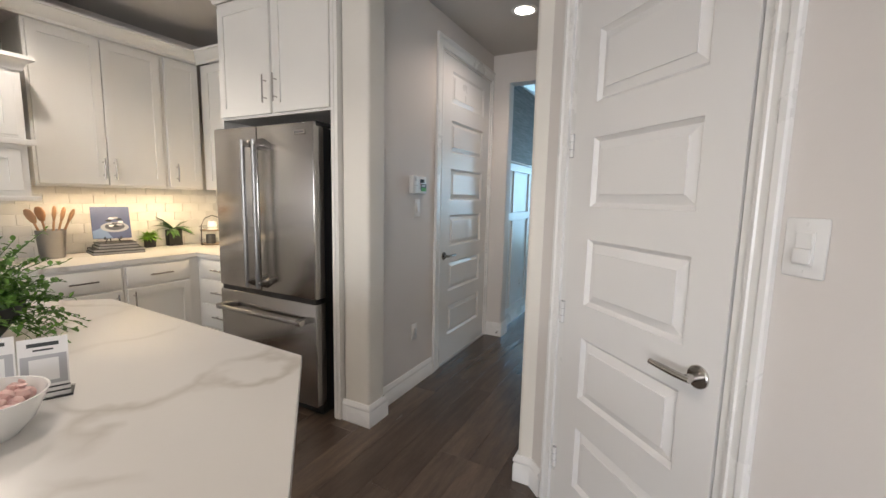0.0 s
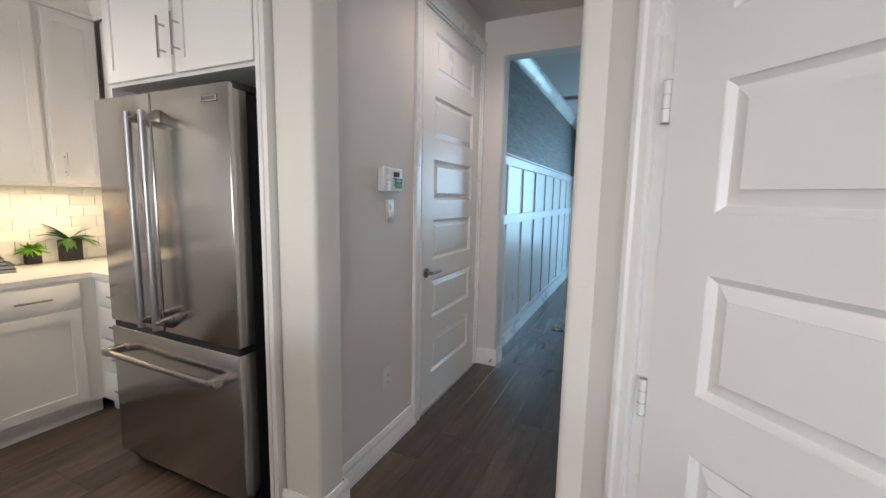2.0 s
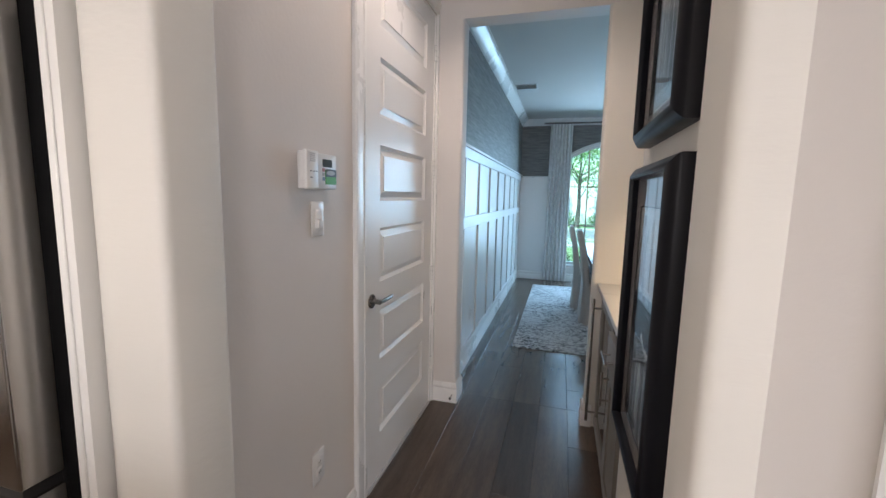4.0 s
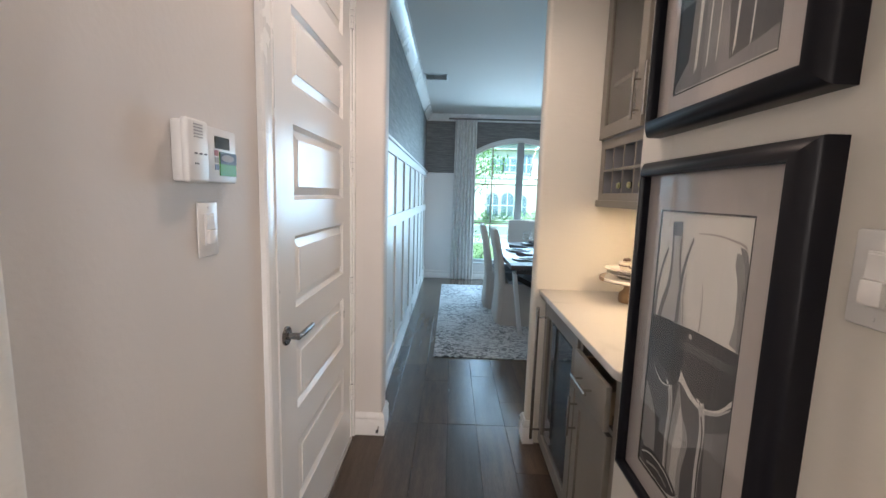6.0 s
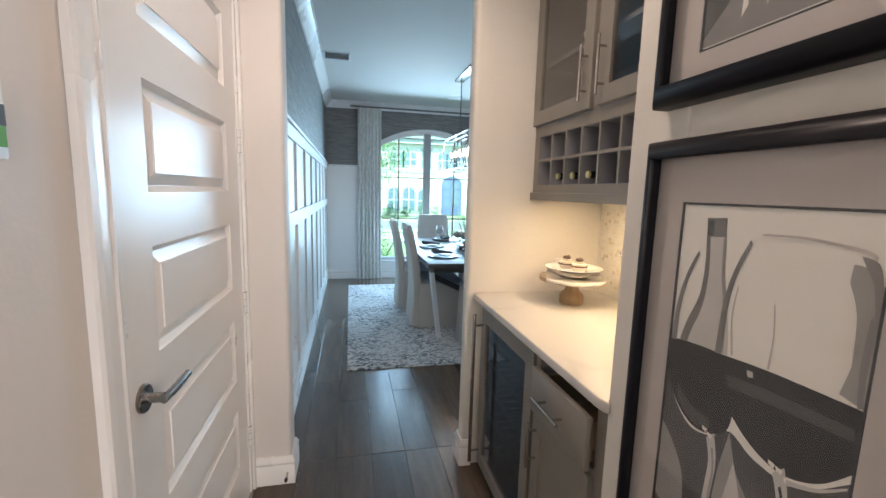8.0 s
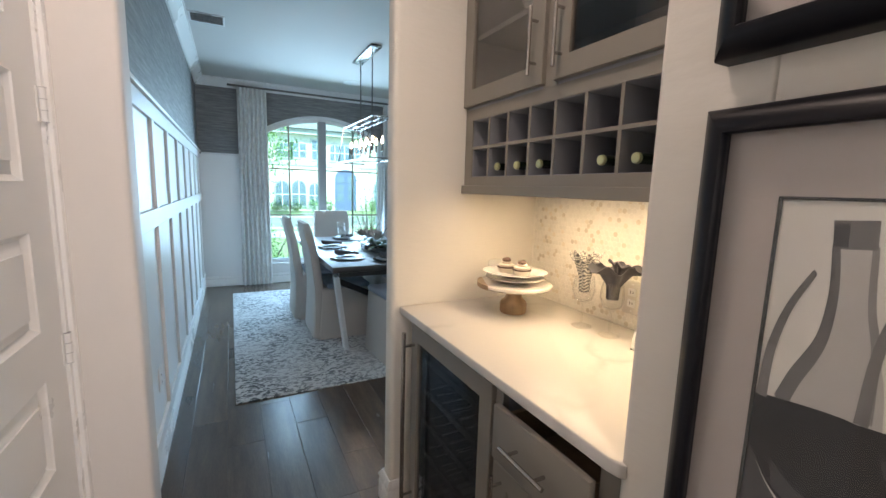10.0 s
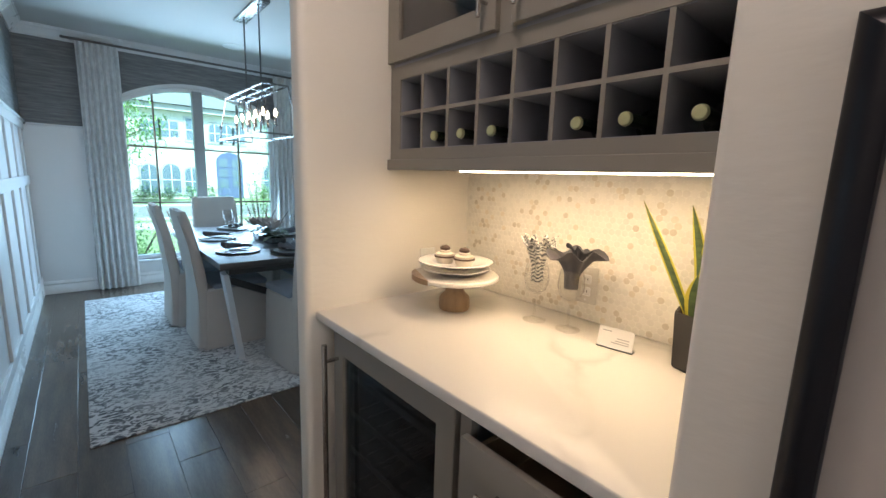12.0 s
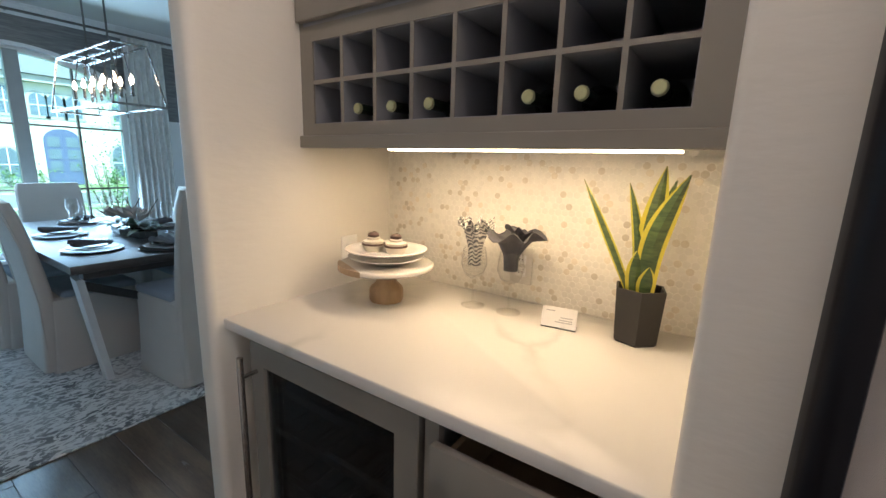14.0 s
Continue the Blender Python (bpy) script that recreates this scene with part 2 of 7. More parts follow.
M["wallpaper"] = surface("grasscloth_wallpaper", (0.25, 0.245, 0.24), (0.125, 0.125, 0.13), 5.5, 0.6, bump=0.35, bscale=16, stretch=(0.8, 0.8, 11), rvar=0.05, fine=0.12)
M["wainscot"] = surface("wainscot_paint", (0.74, 0.74, 0.735), (0.72, 0.72, 0.715), 2, 0.33, bump=0.03, bscale=50)
M["tile"] = surface("penny_tile_stone", (0.76, 0.73, 0.66), (0.72, 0.69, 0.62), 40, 0.35, bump=0.1, bscale=160, rand=0.05)
M["tile_many"] = surface("penny_tile_stone_joined", (0.76, 0.73, 0.66), (0.72, 0.69, 0.62), 40, 0.35, bump=0.1, bscale=160, island=0.05)
M["tile_tan"] = surface("penny_tile_tan", (0.68, 0.625, 0.525), (0.61, 0.55, 0.45), 60, 0.35, bump=0.1, bscale=160, rand=0.14)
M["tile_tan_many"] = surface("penny_tile_tan_joined", (0.68, 0.625, 0.525), (0.61, 0.55, 0.45), 60, 0.35, bump=0.1, bscale=160, island=0.14)
M["grout"] = surface("tile_grout", (0.80, 0.77, 0.70), (0.78, 0.75, 0.68), 20, 0.7, bump=0.1, bscale=200)
M["subway"] = surface("white_brick_tile", (0.70, 0.69, 0.66), (0.62, 0.61, 0.58), 9, 0.22, bump=0.08, bscale=40, rand=0.09)
M["rug"] = rug_cloth("patterned_rug")
M["linen"] = surface("beige_linen", (0.50, 0.465, 0.43), (0.46, 0.43, 0.40), 3, 0.9, bump=0.35, bscale=420)
M["linen_blue"] = surface("grey_blue_linen", (0.26, 0.30, 0.35), (0.23, 0.265, 0.31), 3, 0.9, bump=0.35, bscale=420)
M["leg_metal"] = surface("satin_bright_metal", (0.80, 0.80, 0.80), (0.76, 0.76, 0.77), 20, 0.38, metal=0.6, rvar=0.03)
M["print_slate"] = surface("slate_blue_print", (0.10, 0.12, 0.21), (0.08, 0.10, 0.18), 9, 0.5)
M["fern"] = surface("fern_leaf", (0.12, 0.25, 0.035), (0.06, 0.15, 0.02), 12, 0.5, island=0.35)
M["lime_leaf"] = surface("lime_leaf", (0.24, 0.46, 0.05), (0.14, 0.32, 0.03), 12, 0.5, island=0.3)
M["clear_goblet"] = thin_glass("goblet_glass", (0.985, 0.985, 0.98), 0.04)
M["curtain"] = surface("patterned_curtain", (0.74, 0.73, 0.71), (0.56, 0.55, 0.54), 26, 0.9, bump=0.15, bscale=300, stretch=(1, 1, 0.6))
M["table"] = surface("dark_table_wood", (0.050, 0.042, 0.038), (0.030, 0.026, 0.025), 5, 0.36, bump=0.05, bscale=60, stretch=(8, 0.6, 8))
M["wood_light"] = surface("acacia_wood", (0.36, 0.25, 0.15), (0.25, 0.165, 0.095), 9, 0.45, bump=0.08, bscale=60, stretch=(4, 4, 0.7))
M["marble"] = surface("cream_marble", (0.72, 0.69, 0.63), (0.60, 0.57, 0.52), 8, 0.18)
M["porcelain"] = surface("white_porcelain", (0.78, 0.77, 0.74), (0.76, 0.75, 0.72), 5, 0.12)
M["porcelain_grey"] = surface("grey_stoneware", (0.34, 0.335, 0.33), (0.28, 0.275, 0.27), 12, 0.3)
M["napkin"] = surface("slate_napkin", (0.085, 0.085, 0.095), (0.065, 0.065, 0.075), 20, 0.9, bump=0.3, bscale=350)
M["leaf"] = surface("green_leaf", (0.075, 0.17, 0.028), (0.04, 0.10, 0.018), 14, 0.45, island=0.3)
M["leaf_dark"] = surface("dark_leaf", (0.035, 0.085, 0.022), (0.02, 0.05, 0.015), 14, 0.45, island=0.3)
M["snake"] = surface("snake_plant_leaf", (0.085, 0.13, 0.045), (0.02, 0.045, 0.02), 34, 0.4, stretch=(0.6, 0.6, 3.2))
M["snake_edge"] = surface("snake_plant_margin", (0.58, 0.50, 0.06), (0.46, 0.42, 0.05), 20, 0.4)
M["pot"] = surface("matt_black_pot", (0.022, 0.021, 0.021), (0.03, 0.029, 0.028), 8, 0.6, bump=0.1, bscale=120)
M["soil"] = surface("potting_soil", (0.05, 0.035, 0.025), (0.025, 0.018, 0.013), 60, 0.95, bump=0.8, bscale=90)
M["chrome"] = surface("polished_nickel", (0.62, 0.62, 0.62), (0.58, 0.58, 0.58), 20, 0.10, metal=1, rvar=0.03)
M["bulb"] = glow("bulb_glow", (1.0, 0.78, 0.55), 10)
M["downlight"] = glow("downlight_glow", (1.0, 0.90, 0.78), 5)
M["strip"] = glow("strip_glow", (1.0, 0.84, 0.60), 3.0)
M["glass"] = glass("clear_glass")
# cyan tint puts the cool daylight cast of the view into the glass
M["pane"] = thin_glass("window_pane", (0.70, 0.95, 1.0), 0.05)
M["cab_glass"] = thin_glass("cabinet_pane", (0.85, 0.84, 0.82), 0.06)
M["cooler_glass"] = thin_glass("cooler_pane", (0.45, 0.50, 0.54), 0.08)
M["picture_glass"] = thin_glass("picture_pane", (0.98, 0.98, 0.98), 0.03)
M["grass"] = surface("lawn", (0.22, 0.27, 0.12), (0.16, 0.21, 0.09), 3, 0.9, bump=0.5, bscale=40, fine=0.25)
M["asphalt"] = surface("street_asphalt", (0.20, 0.195, 0.185), (0.16, 0.155, 0.15), 3, 0.9, bump=0.3, bscale=60)
M["concrete"] = surface("pavement_concrete", (0.45, 0.44, 0.41), (0.38, 0.37, 0.35), 3, 0.85, bump=0.2, bscale=60)
M["stucco"] = surface("cream_stone_facade", (0.66, 0.63, 0.55), (0.58, 0.55, 0.47), 1.2, 0.85, bump=0.4, bscale=9)
M["roof"] = surface("grey_shingle", (0.20, 0.19, 0.185), (0.14, 0.135, 0.13), 4, 0.9, bump=0.4, bscale=14)
M["dark_glass"] = surface("house_window_glass", (0.13, 0.17, 0.21), (0.10, 0.135, 0.17), 2, 0.08)
# paler copy of the leaf green, with the outdoor glare put into its colour
M["leaf_sunny"] = surface("sunlit_leaf", (0.16, 0.30, 0.07), (0.11, 0.22, 0.05), 14, 0.5, island=0.3)
# grey instead of white: the post's backlit shade is put into its colour
M["mullion"] = surface("backlit_window_post", (0.34, 0.35, 0.35), (0.30, 0.31, 0.31), 4, 0.4)
M["print_deep"] = surface("print_deep_grey", (0.115, 0.113, 0.117), (0.085, 0.084, 0.088), 6, 0.6)
M["print_half"] = surface("print_half_grey", (0.40, 0.39, 0.375), (0.29, 0.28, 0.27), 7, 0.6)
M["print_pale"] = surface("print_pale_grey", (0.66, 0.64, 0.61), (0.55, 0.535, 0.51), 6, 0.6)
M["bark"] = surface("tree_bark", (0.12, 0.095, 0.07), (0.08, 0.06, 0.045), 8, 0.9, bump=0.6, bscale=30)
M["rod"] = surface("curtain_rod_metal", (0.20, 0.185, 0.17), (0.17, 0.16, 0.15), 8, 0.3, metal=1)
M["green_sticker"] = surface("green_label", (0.05, 0.28, 0.015), (0.045, 0.25, 0.015), 6, 0.28)
M["lcd"] = surface("grey_display", (0.07, 0.075, 0.075), (0.06, 0.065, 0.065), 6, 0.15)
M["red"] = surface("red_print", (0.42, 0.16, 0.17), rough=0.5)
M["blue"] = surface("blue_print", (0.20, 0.28, 0.42), rough=0.5)
M["ink"] = surface("dark_print", (0.09, 0.09, 0.10), rough=0.5)
M["grey_print"] = surface("grey_print", (0.40, 0.40, 0.41), rough=0.6)
M["paper"] = surface("card_paper", (0.74, 0.73, 0.71), (0.72, 0.71, 0.69), 5, 0.6)
M["art_light"] = surface("print_light_area", (0.88, 0.86, 0.80), (0.86, 0.835, 0.78), 3, 0.6)
M["art_mid"] = surface("print_mid_grey", (0.28, 0.275, 0.27), (0.17, 0.165, 0.165), 9, 0.6)
M["art_dark"] = surface("print_dark_area", (0.050, 0.049, 0.053), (0.028, 0.028, 0.031), 6, 0.6)
M["drawer_wood"] = surface("drawer_plywood", (0.38, 0.29, 0.19), (0.32, 0.24, 0.155), 6, 0.5, stretch=(1, 4, 1))
M["pink"] = surface("pink_treats", (0.62, 0.36, 0.33), (0.70, 0.55, 0.50), 40, 0.6, bump=0.3, bscale=90)
M["cream"] = surface("icing_cream", (0.68, 0.63, 0.54), rough=0.5)
M["choc"] = surface("chocolate", (0.10, 0.06, 0.045), rough=0.5)
M["flower"] = surface("cream_petals", (0.58, 0.50, 0.47), (0.48, 0.40, 0.37), 14, 0.7)
M["utensil"] = surface("beech_utensil", (0.42, 0.24, 0.13), (0.34, 0.19, 0.10), 9, 0.5, stretch=(3, 3, 1))
M["bottle"] = surface("dark_bottle_glass", (0.012, 0.022, 0.012), rough=0.08)
M["cap"] = surface("foil_cap", (0.52, 0.53, 0.30), (0.44, 0.45, 0.25), 12, 0.3, metal=0.5)


# ---- mesh tools ----
def world_of(ob):
    m = ob.matrix_basis.copy()
    while ob.parent:
        ob = ob.parent
        m = ob.matrix_basis @ m
    return m


def thing(name, x, y, z=0.0, rz=0.0, label="", category="", group="", kind=""):
    ob = new(name)
    ob.empty_display_size = 0.05
    ob.matrix_basis = pose(x, y, z, 0, 0, rz)
    return tagged(ob, label, category, group, kind)


def keep_flat(bm, verts, least):
    """Marks the plain faces of a bevelled block, so that only its rounded edges are shaded smooth."""
    flat = bm.faces.layers.int.get("flat") or bm.faces.layers.int.new("flat")
    for f in {f for v in verts for f in v.link_faces}:
        if min(e.calc_length() for e in f.edges) > least or len(f.verts) > 4:
            f[flat] = 1


def finish(bm, name, smooth):
    me = bpy.data.meshes.new(name)
    bmesh.ops.recalc_face_normals(bm, faces=bm.faces)
    flat = bm.faces.layers.int.get("flat")
    if smooth and flat:
        smooth = [not f[flat] for f in bm.faces]
    bm.to_mesh(me)
    bm.free()
    if smooth:
        me.polygons.foreach_set("use_smooth", smooth if isinstance(smooth, list) else [True] * len(me.polygons))
        me.set_sharp_from_angle(angle=radians(38))
    return me


def part(name, bm, material, parent, label="", at_world=False, smooth=True, kind=""):
    """One mesh under a thing or a part. at_world: its numbers are the world's."""
    if at_world:
        bm.transform(world_of(parent).inverted())
    ob = new(name, finish(bm, name, smooth))
    ob.data.materials.append(M[material])
    ob.parent = parent
    return tagged(ob, label, kind=kind)


def solid(name, bm, material, label="", category="", group="", kind="", smooth=True):
    """A thing or a piece of the setting that is one mesh; its origin is set to the middle of its foot."""
    lo = [min(v.co[i] for v in bm.verts) for i in range(3)]
    hi = [max(v.co[i] for v in bm.verts) for i in range(3)]
    o = Vector(((lo[0] + hi[0]) / 2, (lo[1] + hi[1]) / 2, lo[2]))
    if kind == "structure":
        o = Vector((0, 0, 0))
    bm.transform(Matrix.Translation(-o))
    ob = new(name, finish(bm, name, smooth))
    ob.data.materials.append(M[material])
    ob.location = o
    return tagged(ob, label, category, group, kind)


def box(bm, x0, x1, y0, y1, z0, z1, bevel=0.0, seg=2, m=None):
    vs = [bm.verts.new((x, y, z)) for x in (x0, x1) for y in (y0, y1) for z in (z0, z1)]
    fs = [bm.faces.new([vs[i] for i in q]) for q in ((0, 1, 3, 2), (4, 6, 7, 5), (0, 4, 5, 1), (2, 3, 7, 6), (0, 2, 6, 4), (1, 5, 7, 3))]
    geo = vs
    if bevel:
        es = {e for f in fs for e in f.edges}
        geo = bmesh.ops.bevel(bm, geom=list(es), offset=bevel, segments=seg, affect="EDGES", profile=0.5)["verts"]
        geo = list({v for v in geo} | {v for v in vs if v.is_valid})
        keep_flat(bm, geo, bevel * 1.05)
    if m is not None:
        bmesh.ops.transform(bm, matrix=m, verts=geo)
    return bm


def boxed(*a, **k):
    return box(bmesh.new(), *a, **k)


def prism(bm, pts, z0, z1, bevel=0.0, seg=3, only_upright=False, m=None):
    lo = [bm.verts.new((x, y, z0)) for x, y in pts]
    hi = [bm.verts.new((x, y, z1)) for x, y in pts]
    n = len(pts)
    fs = [bm.faces.new(lo[::-1]), bm.faces.new(hi)] + [bm.faces.new((lo[i], lo[(i + 1) % n], hi[(i + 1) % n], hi[i])) for i in range(n)]
    geo = lo + hi
    if bevel:
        es = {e for f in fs for e in f.edges}
        if only_upright:
            es = {e for e in es if abs(e.verts[0].co.z - e.verts[1].co.z) > 1e-5}
        r = bmesh.ops.bevel(bm, geom=list(es), offset=bevel, segments=seg, affect="EDGES", profile=0.5)["verts"]
        geo = list(set(r) | {v for v in geo if v.is_valid})
        keep_flat(bm, geo, bevel * 1.05)
    if m is not None:
        bmesh.ops.transform(bm, matrix=m, verts=geo)
    return bm


def lathe(bm, prof, n=24, m=None, close=True):
    """Turned shape: prof is (radius, height) from the foot up."""
    rings = []
    vs = []
    for r, z in prof:
        if r < 1e-6:
            ring = [bm.verts.new((0, 0, z))]
        else:
            ring = [bm.verts.new((r * math.cos(2 * math.pi * i / n), r * math.sin(2 * math.pi * i / n), z)) for i in range(n)]
        rings.append(ring)
        vs += ring
    for a, b in zip(rings, rings[1:]):
        for i in range(n):
            j = (i + 1) % n
            if len(a) == 1 and len(b) == 1:
                continue
            if len(a) == 1:
                bm.faces.new((a[0], b[i], b[j]))
            elif len(b) == 1:
                bm.faces.new((a[i], a[j], b[0]))
            else:
                bm.faces.new((a[i], a[j], b[j], b[i]))
    if close:
        for ring in (rings[0], rings[-1]):
            if len(ring) > 1:
                bm.faces.new(ring)
    if m is not None:
        bmesh.ops.transform(bm, matrix=m, verts=vs)
    return bm


def tube(bm, pts, r, n=10, flat=None, taper=None):
    """A round (or, with flat=(w, h), rectangular) bar along points."""
    pts = [Vector(p) for p in pts]
    rings = []
    for i, p in enumerate(pts):
        d = (pts[min(i + 1, len(pts) - 1)] - pts[max(i - 1, 0)]).normalized()
        up = Vector((0, 0, 1)) if abs(d.z) < 0.95 else Vector((0, 1, 0))
        a = d.cross(up).normalized()
        b = a.cross(d).normalized()
        k = taper[i] if taper else 1.0
        if flat:
            w, h = flat[0] / 2 * k, flat[1] / 2 * k
            ring = [bm.verts.new(p + a * s * w + b * t * h) for s, t in ((-1, -1), (1, -1), (1, 1), (-1, 1))]
        else:
            ring = [bm.verts.new(p + (a * math.cos(2 * math.pi * j / n) + b * math.sin(2 * math.pi * j / n)) * r * k) for j in range(n)]
        rings.append(ring)
    for a, b in zip(rings, rings[1:]):
        for j in range(len(a)):
            bm.faces.new((a[j], a[(j + 1) % len(a)], b[(j + 1) % len(a)], b[j]))
    bm.faces.new(rings[0][::-1])
    bm.faces.new(rings[-1])
    return bm


def sweep(bm, line, prof, z=0.0):
    """A moulding along a line on the plan; prof is (how far out to the left of the line, height). Corners are mitred."""
    pts = [Vector((x, y)) for x, y in line]
    rings = []
    for i, p in enumerate(pts):
        d0 = (p - pts[i - 1]).normalized() if i else (pts[1] - p).normalized()
        d1 = (pts[i + 1] - p).normalized() if i < len(pts) - 1 else d0
        n0, n1 = Vector((-d0.y, d0.x)), Vector((-d1.y, d1.x))
        n = (n0 + n1).normalized()
        k = 1 / max(0.3, n.dot(n0))
        rings.append([bm.verts.new((p.x + n.x * o * k, p.y + n.y * o * k, z + h)) for o, h in prof])
    for a, b in zip(rings, rings[1:]):
        for j in range(len(prof)):
            q = (j + 1) % len(prof)
            bm.faces.new((a[j], a[q], b[q], b[j]))
    bm.faces.new(rings[0][::-1])
    bm.faces.new(rings[-1])
    return bm


def sheet(bm, grid):
    """Faces over rows of points."""
    vs = [[bm.verts.new(p) for p in row] for row in grid]
    for a, b in zip(vs, vs[1:]):
        for i in range(len(a) - 1):
            bm.faces.new((a[i], a[i + 1], b[i + 1], b[i]))
    return bm


def thicken(bm, t):
    """Gives open faces a thickness."""
    bmesh.ops.recalc_face_normals(bm, faces=bm.faces)
    bmesh.ops.solidify(bm, geom=bm.faces[:], thickness=t)
    return bm

# ---- the shell ----
S = "structure"
CEIL, CEIL_D = 2.76, 2.71
FACE = 8.20      # hall side of the wall to the dining room
FAR = 12.90      # window wall of the dining room
HX = -1.825      # left wall of the hall
SIDE = 8.176     # far side of the bar niche
BACK = -0.112    # back of the bar niche


def wall(name, x0, x1, y0, y1, z0, z1, material="wall", bevel=0.0, label="", category="wall"):
    """A wall block; bevel rounds its upright edges."""
    bm = bmesh.new()
    if bevel:
        prism(bm, [(x0, y0), (x1, y0), (x1, y1), (x0, y1)], z0, z1, bevel, 4, True)
    else:
        box(bm, x0, x1, y0, y1, z0, z1)
    return solid(name, bm, material, label or "smooth greige painted drywall", category, kind=S)


wall("wall_hall_left", -1.955, HX, 6.35, 7.165, 0, CEIL)
wall("wall_hall_left", -1.955, HX, 7.165, 8.18, 2.505, CEIL)
wall("wall_hall_left", -1.955, HX, 8.18, 8.20, 0, CEIL)
wall("wall_closet_back", -2.01, -1.96, 7.0, 8.32, 0, CEIL)
wall("wall_end_left", -1.955, -1.757, 6.19, 6.35, 0, CEIL, "wall_cream", 0.022, "cream textured wall end with rounded corners beside the refrigerator")
wall("wall_jamb_left", -1.955, -1.655, FACE, 8.34, 0, 2.495, "wall", 0.018, "smooth jamb of the dining room opening")
wall("wall_header", -1.955, 2.12, FACE, 8.34, 2.495, CEIL, "wall", 0.0, "painted drywall header over the dining room opening")
wall("wall_bar_left", -0.818, 2.12, SIDE, 8.262, 0, 2.495, "wall_cream", 0.022, "cream textured wall end between bar niche and dining room")
wall("wall_bar_left", -0.768, 0.02, SIDE, 8.20, 2.495, CEIL, "wall_cream")
wall("wall_bar_back", BACK, 0.02, 7.10, SIDE, 0, CEIL, "wall_cream")
wall("wall_hall_right", -0.768, 0.02, 6.93, 7.10, 0, CEIL, "wall_cream", 0.012, "cream textured wall end beside the bar niche")
wall("wall_hall_right", -0.768, -0.65, 6.33, 6.93, 0, CEIL, "wall_cream", 0.0, "cream textured drywall behind framed pictures")
wall("wall_end_right", -0.82, -0.70, 6.18, 6.33, 0, CEIL, "wall_cream", 0.022, "cream textured wall end with rounded corners beside the pantry door")

# the slanted pantry wall: s runs along it from its inner corner
PA, PD = Vector((-0.745, 6.18)), Vector((math.sqrt(0.5), -math.sqrt(0.5)))
PN = Vector((-math.sqrt(0.5), -math.sqrt(0.5)))
PANTRY = Matrix.Translation((PA.x, PA.y, 0)) @ pose(0, 0, 0, 0, 0, -45)   # local x along the wall, local -y towards the kitchen


def pantry_block(name, s0, s1, z0, z1, material="wall"):
    bm = boxed(s0, s1, 0.0, 0.12, z0, z1, m=PANTRY)
    return solid(name, bm, material, "smooth painted drywall of the slanted pantry wall", "wall", kind=S)


pantry_block("wall_pantry", 0.0, 0.170, 0, CEIL)
pantry_block("wall_pantry", 0.170, 0.953, 2.505, CEIL)
pantry_block("wall_pantry", 0.953, 2.6, 0, CEIL)
wall("wall_closet_side", -0.05, 1.2, 6.60, 6.70, 0, CEIL)

# kitchen and great room shell
wall("wall_kitchen_west", -4.40, -4.26, -3.0, 7.0, 0, CEIL)
wall("wall_kitchen_north", -4.26, -1.955, 6.92, 7.0, 0, CEIL)
for i, (x0, x1, z0, z1) in enumerate(((-4.4, -4.05, 0, CEIL), (-2.35, -1.45, 0, CEIL), (0.25, 1.15, 0, CEIL), (2.85, 3.4, 0, CEIL), (-4.05, -2.35, 0, 0.5), (-1.45, 0.25, 0, 0.5), (1.15, 2.85, 0, 0.5),
                                      (-4.05, -2.35, 2.5, CEIL), (-1.45, 0.25, 2.5, CEIL), (1.15, 2.85, 2.5, CEIL))):
    wall("wall_great_room_south", x0, x1, -3.14, -3.0, z0, z1)
wall("wall_great_room_east", 3.3, 3.4, -3.0, 4.4, 0, CEIL)
wall("wall_great_room_north", 1.09, 3.4, 4.34, 4.44, 0, CEIL)

# dining room shell with the arched window
wall("wall_dining_west", -1.86, -1.735, 8.34, FAR, 0, CEIL_D, "wainscot", 0, "white painted lower wall of the dining room")
wall("wall_dining_east", 2.0, 2.12, 8.262, FAR, 0, CEIL_D, "wainscot", 0, "white painted dining room wall")
WX0, WX1, WSILL, WSPRING, WTOP = -1.06, 0.72, 0.29, 2.02, 2.33
WC = (WX0 + WX1) / 2


def arch_pts(x0, x1, spring, top, n=24):
    half, rise = (x1 - x0) / 2, top - spring
    r = (half * half + rise * rise) / (2 * rise)
    a = math.asin(half / r)
    cx, cz = (x0 + x1) / 2, top - r
    return [(cx + r * math.sin(-a + 2 * a * i / n), cz + r * math.cos(-a + 2 * a * i / n)) for i in range(n + 1)]


